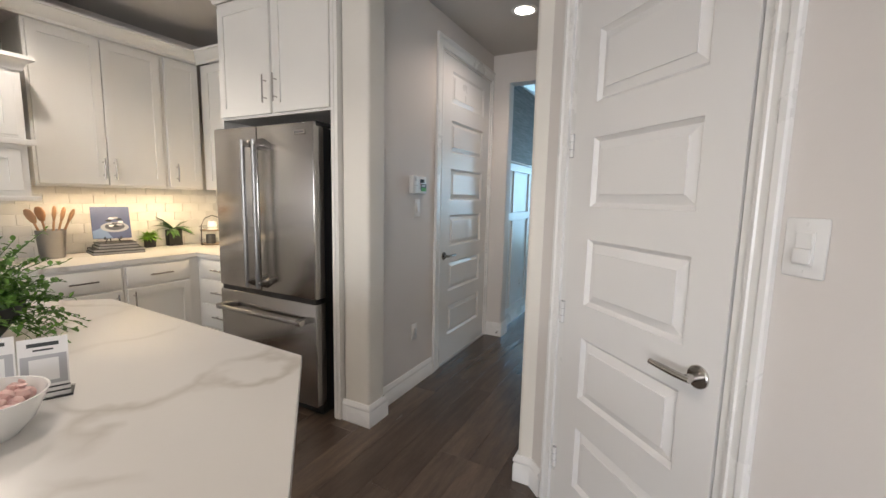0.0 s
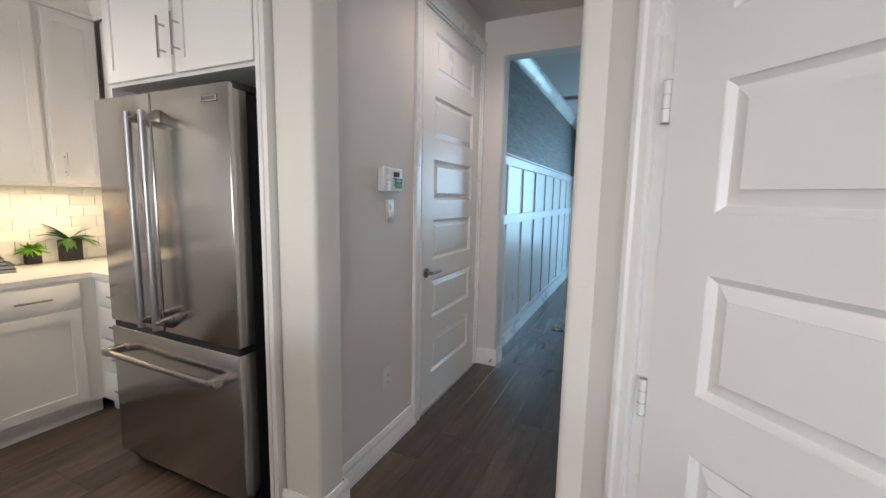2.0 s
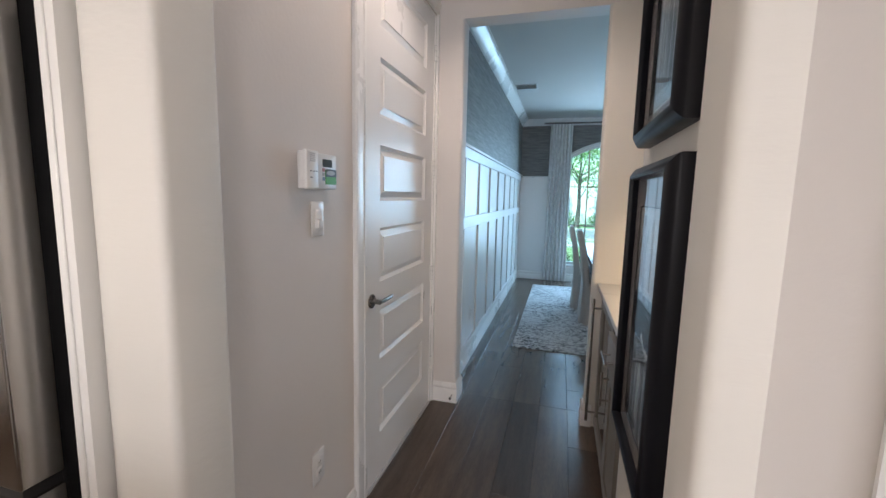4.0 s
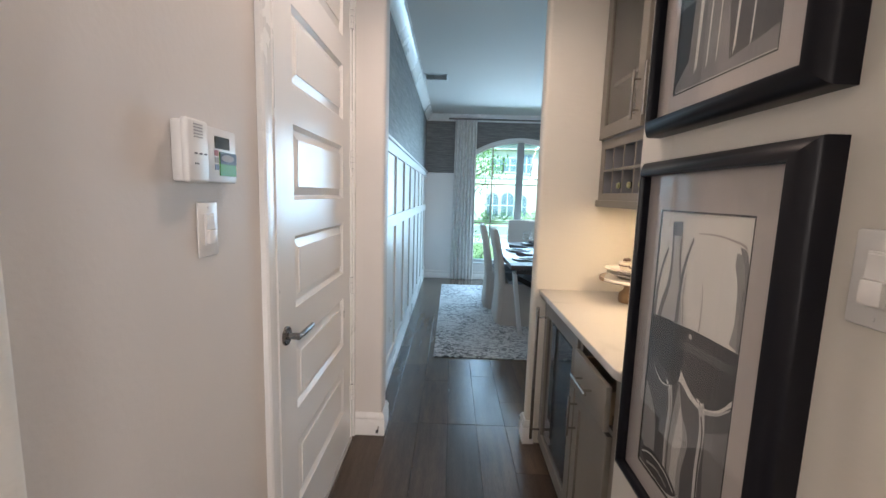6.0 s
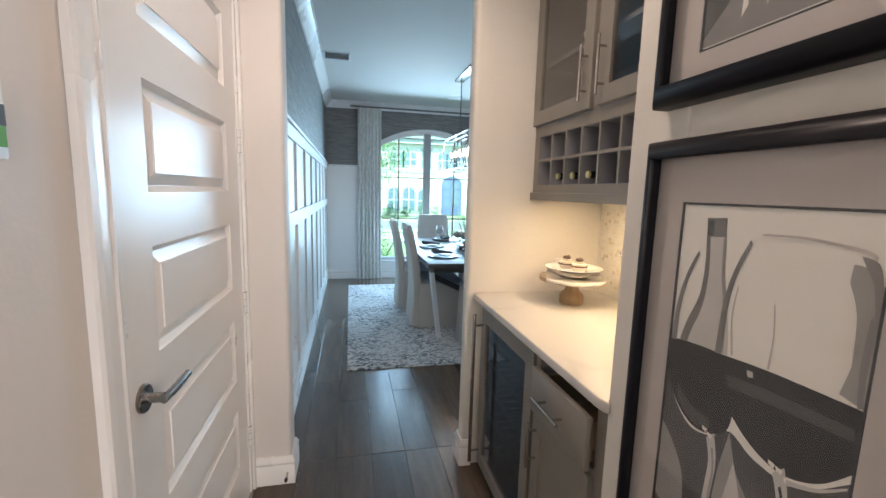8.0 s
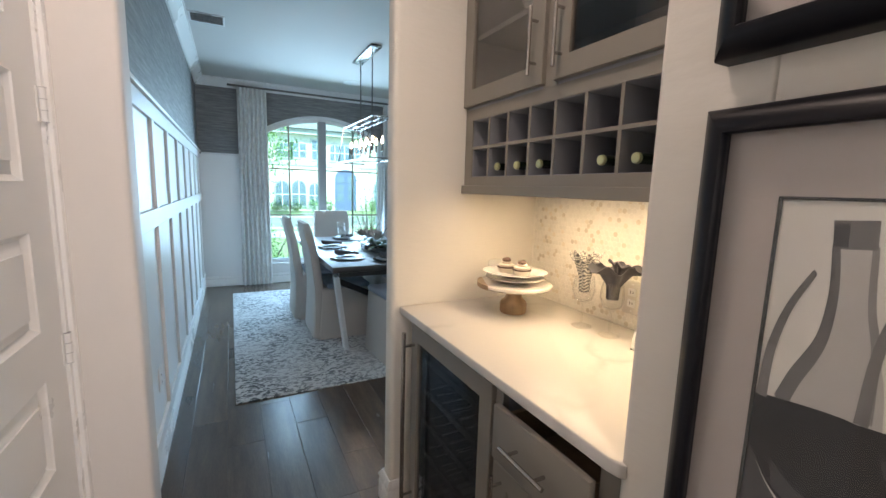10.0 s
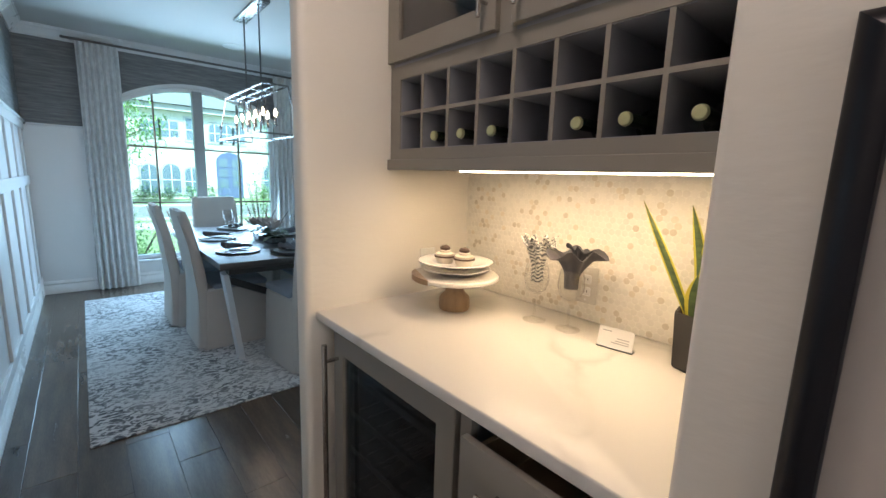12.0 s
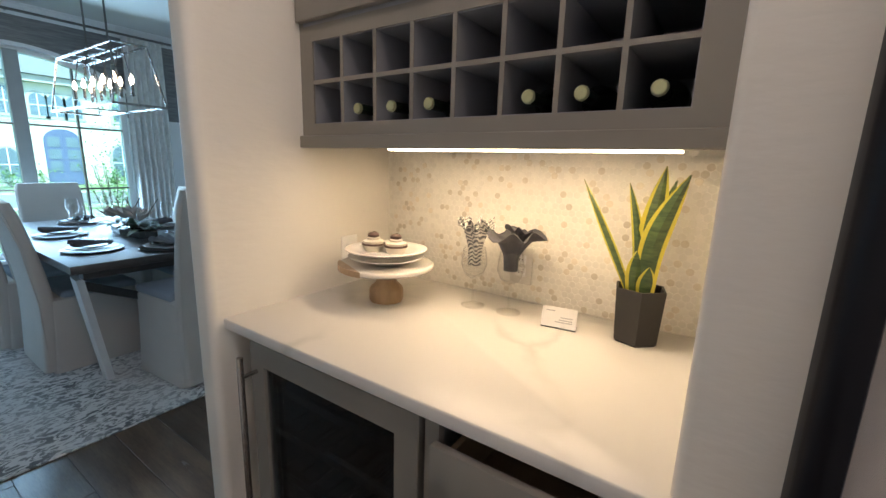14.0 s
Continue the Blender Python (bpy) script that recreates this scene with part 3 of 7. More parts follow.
def arched_wall(name, material, x0, x1, y0, y1, z0, z1, label):
    """A wall with the arched opening cut through: the outline is laid in x and z."""
    bm = bmesh.new()
    top = [p for p in arch_pts(WX0, WX1, WSPRING, WTOP) if z0 - 1e-4 <= p[1]]
    cols = sorted({x0, x1, *[round(p[0], 5) for p in arch_pts(WX0, WX1, WSPRING, WTOP)]})
    arch = {round(p[0], 5): p[1] for p in arch_pts(WX0, WX1, WSPRING, WTOP)}
    for a, b in zip(cols, cols[1:]):
        inside = WX0 - 1e-4 <= a and b <= WX1 + 1e-4
        if not inside:
            box(bm, a, b, y0, y1, z0, z1)
            continue
        za, zb = max(arch.get(a, z0), z0), max(arch.get(b, z0), z0)
        if za < z1 or zb < z1:
            vs = [bm.verts.new(p) for p in ((a, y0, za), (b, y0, zb), (b, y0, z1), (a, y0, z1), (a, y1, za), (b, y1, zb), (b, y1, z1), (a, y1, z1))]
            for q in ((0, 1, 2, 3), (7, 6, 5, 4), (0, 4, 5, 1), (3, 2, 6, 7), (0, 3, 7, 4), (1, 5, 6, 2)):
                bm.faces.new([vs[i] for i in q])
        if z0 < WSILL:
            box(bm, a, b, y0, y1, z0, min(WSILL, z1))
    bmesh.ops.remove_doubles(bm, verts=bm.verts, dist=1e-4)
    return solid(name, bm, material, label, "wall", kind=S, smooth=False)


arched_wall("wall_dining_north", "wainscot", -1.86, 2.12, FAR, FAR + 0.16, 0, CEIL_D, "white painted window wall of the dining room")
RAIL = 1.775
solid("wallpaper_west", boxed(-1.735, -1.729, 8.34, FAR - 0.006, RAIL - 0.06, CEIL_D), "wallpaper", "grey grasscloth wallpaper with horizontal streaks", "wallpaper", kind=S)
arched_wall("wallpaper_north", "wallpaper", -1.729, 2.0, FAR - 0.006, FAR - 0.001, RAIL - 0.02, CEIL_D, "grey grasscloth wallpaper around the arched window")

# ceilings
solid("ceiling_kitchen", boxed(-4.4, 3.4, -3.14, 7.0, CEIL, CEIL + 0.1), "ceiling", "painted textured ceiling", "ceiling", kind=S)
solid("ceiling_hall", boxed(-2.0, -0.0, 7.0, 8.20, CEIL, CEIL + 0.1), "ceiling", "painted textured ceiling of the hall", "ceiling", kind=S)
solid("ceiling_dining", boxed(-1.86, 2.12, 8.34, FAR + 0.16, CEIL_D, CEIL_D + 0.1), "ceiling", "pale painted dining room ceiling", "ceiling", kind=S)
floor = solid("floor", boxed(-4.4, 3.4, -3.14, 8.34, -0.12, -0.004), "joint", "dark hardwood plank floor", "floor", kind=S)
floor_d = solid("floor_dining", boxed(-1.86, 2.12, 8.34, FAR + 0.16, -0.12, -0.004), "joint", "dark hardwood plank floor of the dining room", "floor", kind=S)

# ---- mouldings ----
BASE = [(0, 0), (0.016, 0), (0.016, 0.088), (0.012, 0.094), (0.012, 0.100), (0.017, 0.106), (0.017, 0.116), (0.008, 0.130), (0.006, 0.138), (0, 0.138)]


def baseboard(line):
    """The room lies to the left of the line."""
    return solid("baseboard", sweep(bmesh.new(), line, BASE), "trim", "white painted stepped baseboard", "baseboard", kind=S)


baseboard([(HX, 7.07), (HX, 6.35), (-1.757, 6.35), (-1.757, 6.19), (-1.955, 6.19)])
baseboard([(-1.735, 8.34), (-1.655, 8.34), (-1.655, 8.20), (HX, 8.20)])
baseboard([(-0.772, SIDE), (-0.818, SIDE), (-0.818, 8.262), (1.98, 8.262)])
baseboard([tuple(PA + PD * 0.09), tuple(PA), (-0.82, 6.18), (-0.82, 6.33), (-0.768, 6.33), (-0.768, 7.098)])
baseboard([tuple(PA + PD * 2.5), tuple(PA + PD * 1.0)])
baseboard([(2.0, 8.36), (2.0, FAR), (-1.735, FAR), (-1.735, 8.36)])

stop_ = thing("door_stop", -1.672, 8.182, 0.058, 0, "small white spring door stop on the baseboard", "door stop")
part("spring", tube(bmesh.new(), [(0, 0, 0), (0, -0.045, 0)], 0.005, 10), "nickel", stop_, "nickel spring")
part("tip", tube(bmesh.new(), [(0, -0.045, 0), (0, -0.058, 0)], 0.0075, 12), "black", stop_, "dark rubber tip")

CROWN = [(0, 0), (0, -0.105), (0.014, -0.105), (0.018, -0.088), (0.034, -0.070), (0.052, -0.040), (0.078, -0.022), (0.082, -0.008), (0.095, -0.006), (0.095, 0)]
solid("crown_moulding", sweep(bmesh.new(), [(-1.729, 8.34), (-1.729, FAR - 0.006), (2.0, FAR - 0.006), (2.0, 8.34)][::-1], CROWN, CEIL_D), "trim", "white crown moulding", "moulding", kind=S)

# board and batten on the west wall of the dining room
XW = -1.735
wains = []
for name, z0, z1, t in (("rail_low", 0.138, 0.20, 0.016), ("rail_mid", 1.165, 1.255, 0.018), ("rail_top", 1.695, 1.775, 0.018)):
    wains.append(solid("wainscot_rail", boxed(XW, XW + t, 8.345, FAR - 0.002, z0, z1, 0.002, 1), "wainscot", "white painted wainscot rail", "wainscot", kind=S))
wains.append(solid("wainscot_cap", boxed(XW, XW + 0.034, 8.345, FAR - 0.002, 1.776, 1.796, 0.004, 2), "wainscot", "white painted cap rail", "wainscot", kind=S))
for k in range(8):
    y = 8.63 + 0.56 * k
    for z0, z1 in ((0.20, 1.165), (1.255, 1.695)):
        if y + 0.075 < FAR:
            solid("wainscot_batten", boxed(XW, XW + 0.016, y, y + 0.07, z0, z1, 0.002, 1), "wainscot", "white painted wainscot batten", "wainscot", kind=S)
solid("wainscot_cap", boxed(-1.70, -1.07, FAR - 0.026, FAR, 1.755, 1.775, 0.004, 2), "wainscot", "white painted cap rail", "wainscot", kind=S)


# ---- doors ----
def panel_door(name, w, h, panels, margin, label, group="raised panel doors"):
    """A door on its own axes: x across from the left edge, y into the wall, z up. Raised panels are pressed into the slab."""
    d = thing(name, 0, 0, 0, 0, label, "door", group, S)
    bm = bmesh.new()
    xs = [0, margin, w - margin, w]
    zs = [0.012] + [z for p in panels for z in p] + [h]
    depth = 0.015
    front = {}

    def v(x, z, y=0.0):
        k = (round(x, 5), round(z, 5), round(y, 5))
        if k not in front:
            front[k] = bm.verts.new((x, y, z))
        return front[k]
    for i in range(3):
        for j in range(len(zs) - 1):
            x0, x1, z0, z1 = xs[i], xs[i + 1], zs[j], zs[j + 1]
            if i == 1 and j % 2 == 1:
                steps = [(0, 0), (0.002, 0.004), (0.014, depth), (0.016, depth), (0.045, 0.005), (0.0455, 0.001)]
                rings = [[v(x0 + a, z0 + a, y), v(x1 - a, z0 + a, y), v(x1 - a, z1 - a, y), v(x0 + a, z1 - a, y)] for a, y in steps]
                for r, q in zip(rings, rings[1:]):
                    for k in range(4):
                        bm.faces.new((r[k], r[(k + 1) % 4], q[(k + 1) % 4], q[k]))
                bm.faces.new(rings[-1])
            else:
                bm.faces.new((v(x0, z0), v(x1, z0), v(x1, z1), v(x0, z1)))
    y1 = 0.04
    box(bm, 0.0, w, 0.016, y1, 0.012, h)
    for x in (0, w):
        bm.faces.new([bm.verts.new(p) for p in ((x, 0, 0.012), (x, 0.016, 0.012), (x, 0.016, h), (x, 0, h))])
    for z in (0.012, h):
        bm.faces.new([bm.verts.new(p) for p in ((0, 0, z), (w, 0, z), (w, 0.016, z), (0, 0.016, z))])
    ob = new(name + "_slab", finish(bm, name, False))
    ob.name = "slab"
    ob.data.materials.append(M["door"])
    ob.parent = d
    return d


def lever(door, x, z, towards, material="dark_nickel"):
    """A rose and a lever on the kitchen side (local -y)."""
    bm = lathe(bmesh.new(), [(0.0, 0.0), (0.0325, 0.0), (0.0325, 0.006), (0.030, 0.009), (0.0, 0.009)], 28, pose(x, 0, z, 90, 0, 0))
    rose = part("rose", bm, material, door, "round satin nickel rose")
    bm = tube(bmesh.new(), [(x, -0.008, z), (x, -0.045, z)], 0.0115, 14)
    part("neck", bm, material, rose)
    s = towards
    bm = tube(bmesh.new(), [(x - s * 0.014, -0.047, z), (x + s * 0.03, -0.049, z), (x + s * 0.075, -0.050, z + 0.001), (x + s * 0.122, -0.050, z + 0.002)], 0.0095, 14, taper=[0.95, 1.05, 1, 0.9])
    part("lever", bm, material, door, "straight satin nickel lever handle")


def hinge(door, x, z, material="white_plastic"):
    bm = tube(bmesh.new(), [(x, -0.008, z), (x, -0.008, z + 0.09)], 0.0085, 12)
    h = part("hinge", bm, material, door, "painted butt hinge")
    bm = bmesh.new()
    for k in (0.0, 0.03, 0.06, 0.09):
        lathe(bm, [(0.0092, -0.0008), (0.0092, 0.0008)], 12, Matrix.Translation((x, -0.008, z + k)))
    part("knuckle_ring", bm, "grey_print", h)
    part("leaf", boxed(x - 0.022, x, -0.003, 0.0, z, z + 0.09), material, h)


PANELS = [(0.235, 0.490), (0.617, 0.868), (1.001, 1.257), (1.383, 1.637), (1.765, 2.02), (2.150, 2.400)]
pantry_door = panel_door("door_pantry", 0.709, 2.49, PANELS, 0.123, "closed white six-panel pantry door in the slanted wall")
pantry_door.matrix_basis = PANTRY @ Matrix.Translation((0.208, -0.004, 0))
lever(pantry_door, 0.645, 0.935, -1, "nickel")
for z in (0.24, 0.895, 1.575, 2.24):
    hinge(pantry_door, -0.004, z)

hall_door = panel_door("door_hall", 0.938, 2.50, PANELS, 0.145, "closed white six-panel door in the hall")
hall_door.matrix_basis = pose(HX - 0.005, 7.205, 0, 0, 0, 90)
lever(hall_door, 0.050, 0.928, 1)
for z in (0.24, 0.86, 1.54, 2.24):
    hinge(hall_door, 0.944, z)
part("threshold", boxed(0.0, 0.938, -0.012, 0.03, 0.0, 0.010), "grey_print", hall_door, "pale threshold strip")


def casing(name, m, x0, x1, top, w=0.07, t=0.018, label="white painted door casing"):
    """Three mitred boards round an opening, with a step in their face."""
    bm = bmesh.new()
    prof = [(0, 0), (0, -t * 0.7), (0.010, -t * 0.85), (0.014, -t * 0.62), (w * 0.55, -t * 0.75), (w * 0.68, -t * 1.1), (w * 0.93, -t * 1.1), (w, -t * 0.8), (w, 0)]
    corners = [(x0, 0.0, -1, 0), (x0, top, -1, 1), (x1, top, 1, 1), (x1, 0.0, 1, 0)]
    rings = [[bm.verts.new(m @ Vector((x + sx * o, y, z + sz * o))) for o, y in prof] for x, z, sx, sz in corners]
    for a, b in zip(rings, rings[1:]):
        for j in range(len(prof)):
            q = (j + 1) % len(prof)
            bm.faces.new((a[j], a[q], b[q], b[j]))
    bm.faces.new(rings[0][::-1])
    bm.faces.new(rings[-1])
    return solid(name, bm, "trim", label, "door casing", kind=S, smooth=False)


casing("trim_pantry_door", PANTRY, 0.170, 0.953, 2.505, w=0.060)
casing("trim_hall_door", pose(HX, 0, 0, 0, 0, 90), 7.165, 8.170, 2.52, w=0.088)
for nm, m, x0, x1 in (("jamb_pantry_door", PANTRY, 0.170, 0.953), ("jamb_hall_door", pose(HX, 0, 0, 0, 0, 90), 7.165, 8.176)):
    bm = bmesh.new()
    box(bm, x0 + 0.001, x0 + 0.036, -0.002, 0.12, 0, 2.504, m=m)
    box(bm, x1 - 0.028, x1 - 0.001, -0.002, 0.12, 0, 2.504, m=m)
    box(bm, x0 + 0.036, x1 - 0.028, -0.002, 0.12, 2.502, 2.504, m=m)
    solid(nm, bm, "trim", "white painted door jamb", "door jamb", kind=S)


# ---- plates and devices on the walls ----
def switch_plate(m, label="white decorator switch plate", rocker=True, material="white_plastic"):
    t = thing("switch_plate", 0, 0, 0, 0, label, "light switch", "wall switches")
    t.matrix_basis = m
    part("plate", boxed(-0.037, 0.037, -0.006, 0, -0.06, 0.06, 0.004, 2), material, t)
    if rocker:
        bm = boxed(-0.0168, 0.0168, -0.009, -0.005, -0.034, 0.034, 0.001, 1)
        part("bezel", bm, "white_plastic", t)
        part("rocker", boxed(-0.0145, 0.0145, -0.0105, -0.008, -0.001, 0.031, 0.001, 1), "white_plastic", t, "white rocker paddle")
        part("rocker", boxed(-0.0145, 0.0145, -0.0165, -0.008, -0.031, -0.001, 0.002, 2), "white_plastic", t, "white rocker paddle")
    else:
        for z in (-0.02, 0.02):
            r = part("receptacle", boxed(-0.0165, 0.0165, -0.0085, -0.005, z - 0.014, z + 0.014, 0.003, 2), "white_plastic", t)
            part("slot", boxed(-0.006, -0.004, -0.0095, -0.0078, z - 0.005, z + 0.005), "black", r)
            part("slot", boxed(0.004, 0.006, -0.0095, -0.0078, z - 0.004, z + 0.004), "black", r)
    for z in (-0.048, 0.048):
        part("screw", lathe(bmesh.new(), [(0.0, 0.0), (0.003, 0.0), (0.0028, 0.001), (0.0, 0.0012)], 10, pose(0, -0.006, z, 90, 0, 0)), "white_plastic", t)
    return t


HALL = lambda y, z: pose(HX, y, z, 0, 0, 90)
RIGHT = lambda y, z: pose(-0.768, y, z, 0, 0, -90)
switch_plate(HALL(6.820, 1.325))
switch_plate(PANTRY @ Matrix.Translation((1.068, 0, 1.316)), "large white decorator switch plate on the pantry wall").scale = (1.12, 1, 1.06)
switch_plate(RIGHT(6.412, 1.330), "white switch plate beside the framed pictures")
switch_plate(HALL(6.80, 0.42), "white wall outlet plate near the floor", rocker=False)

alarm = thing("alarm_keypad", 0, 0, 0, 0, "white alarm keypad with a green label", "alarm keypad")
alarm.matrix_basis = HALL(6.812, 1.485)
part("housing", boxed(-0.098, 0.098, -0.026, 0, -0.058, 0.060, 0.005, 2), "white_plastic", alarm)
sp = part("speaker_cover", boxed(-0.100, -0.030, -0.036, -0.020, -0.060, 0.064, 0.006, 3), "white_plastic", alarm)
bm = bmesh.new()
for k in range(5):
    box(bm, -0.080, -0.052, -0.0372, -0.0355, 0.028 + k * 0.006, 0.0305 + k * 0.006)
part("speaker_slots", bm, "grey_print", sp)
bm = bmesh.new()
for x in (-0.080, -0.064, -0.048):
    box(bm, x, x + 0.008, -0.0372, -0.0355, -0.004, -0.001)
box(bm, -0.080, -0.068, -0.0372, -0.0355, -0.024, -0.021)
part("indicator", bm, "ink", sp)
part("display", boxed(0.008, 0.066, -0.0272, -0.024, 0.016, 0.042), "lcd", alarm, "grey liquid crystal display")
part("sticker", boxed(0.024, 0.092, -0.0276, -0.0255, -0.042, 0.010), "green_sticker", alarm, "green and black label")
part("sticker_band", boxed(0.024, 0.092, -0.0284, -0.0276, -0.016, 0.010), "black", alarm)
bm = bmesh.new()
lathe(bm, [(0.0, 0.0), (1.0, 0.0), (1.0, 0.0006), (0.0, 0.0006)], 24, pose(0.055, -0.0284, -0.003, 90, 0, 0) @ Matrix.Diagonal((0.026, 0.008, 1, 1)))
part("emblem", bm, "grey_print", alarm)
for i, (c, z) in enumerate((("red", 0.000), ("grey_print", -0.015), ("blue", -0.030))):
    part("key_label", boxed(0.006, 0.020, -0.0272, -0.0255, z, z + 0.012), c, alarm)


def downlight(x, y, z, group="recessed downlights"):
    t = thing("recessed_downlight", x, y, z, 0, "lit round recessed ceiling downlight", "ceiling light", group)
    part("trim_ring", lathe(bmesh.new(), [(0.070, -0.004), (0.092, -0.006), (0.096, 0.0), (0.070, 0.0)], 36, close=False), "white_plastic", t)
    part("lens", lathe(bmesh.new(), [(0.0, -0.012), (0.045, -0.010), (0.069, -0.003), (0.069, 0.0), (0.0, 0.0)], 36), "downlight", t)
    return t


downlight(-1.27, 7.37, CEIL)
for dx, dy in ((-3.2, 5.2), (-1.5, 4.6), (-3.2, 3.2), (0.4, 3.2)):
    downlight(dx, dy, CEIL)


# ---- framed pictures ----
def picture(y0, y1, z0, z1, label, drawing):
    """A deep black frame on the right wall of the hall; local x runs towards the kitchen."""
    t = thing("framed_picture", 0, 0, 0, 0, label, "framed picture", "framed pictures in the hall")
    t.matrix_basis = pose(-0.768, y1, z0, 0, 0, -90)
    w, h = y1 - y0, z1 - z0
    bm = bmesh.new()
    prof = [(0.0, 0.0), (0.0, -0.031), (0.002, -0.036), (0.010, -0.043), (0.022, -0.052), (0.029, -0.055), (0.033, -0.054), (0.035, -0.050), (0.035, -0.040), (0.031, -0.032), (0.031, 0.0)]
    rings = [[bm.verts.new((x + sx * o, y, z + sz * o)) for o, y in prof] for x, z, sx, sz in ((0, 0, 1, 1), (w, 0, -1, 1), (w, h, -1, -1), (0, h, 1, -1))]
    for i in range(4):
        a, b = rings[i], rings[(i + 1) % 4]
        for j in range(len(prof)):
            q = (j + 1) % len(prof)
            bm.faces.new((a[j], a[q], b[q], b[j]))
    part("frame", bm, "frame_black", t, "wide black lacquered frame")
    ax0, ax1, az0, az1 = 0.094, w - 0.111, 0.078, h - 0.112
    bm = bmesh.new()
    for x0, x1, za, zb in ((0.029, ax0, 0.029, h - 0.029), (ax1, w - 0.029, 0.029, h - 0.029), (ax0, ax1, 0.029, az0), (ax0, ax1, az1, h - 0.029)):
        box(bm, x0, x1, -0.0275, -0.024, za, zb)
    part("mount", bm, "mat_board", t, "grey mount board")
    bm = bmesh.new()
    e = 0.004
    for x0, x1, za, zb in ((ax0, ax0 + e, az0, az1), (ax1 - e, ax1, az0, az1), (ax0 + e, ax1 - e, az0, az0 + e), (ax0 + e, ax1 - e, az1 - e, az1)):
        box(bm, x0, x1, -0.0268, -0.023, za, zb)
    part("mount_bevel", bm, "lcd", t)
    sheet_ = part("print", boxed(ax0, ax1, -0.0245, -0.022, az0, az1), "art_light", t, "grey print of wine glasses and a bottle")
    drawing(sheet_, ax0, ax1, az0, az1)
    part("glazing", boxed(0.0305, w - 0.0305, -0.0298, -0.0286, 0.0305, h - 0.0305), "picture_glass", t)
    return t


def shape(parent, name, material, pts, y):
    """A flat printed area; pts in x and z."""
    bm = bmesh.new()
    lo = [bm.verts.new((x, y, z)) for x, z in pts]
    hi = [bm.verts.new((x, y + 0.0003, z)) for x, z in pts]
    bm.faces.new(lo)
    bm.faces.new(hi[::-1])
    for i in range(len(pts)):
        bm.faces.new((lo[i], hi[i], hi[(i + 1) % len(pts)], lo[(i + 1) % len(pts)]))
    return part(name, bm, material, parent, smooth=False)


def curve(pts, n=5):
    """A smooth line through points (Catmull-Rom)."""
    out = []
    for k in range(len(pts) - 1):
        a, b, c, d = (Vector(pts[min(max(q, 0), len(pts) - 1)]) for q in (k - 1, k, k + 1, k + 2))
        for m_ in range(n):
            t = m_ / n
            out.append(tuple(0.5 * (2 * b + (c - a) * t + (2 * a - 5 * b + 4 * c - d) * t * t + (3 * b - a - 3 * c + d) * t ** 3)))
    return out + [tuple(pts[-1])]


def band(pts, w0, w1):
    """A curved stroke of changing width."""
    line = [Vector(p) for p in curve(pts)]
    left, right = [], []
    for k, p in enumerate(line):
        d = (line[min(k + 1, len(line) - 1)] - line[max(k - 1, 0)]).normalized()
        w = (w0 + (w1 - w0) * k / (len(line) - 1)) / 2
        left.append((p.x - d.y * w, p.y + d.x * w))
        right.append((p.x + d.y * w, p.y - d.x * w))
    return left + right[::-1]


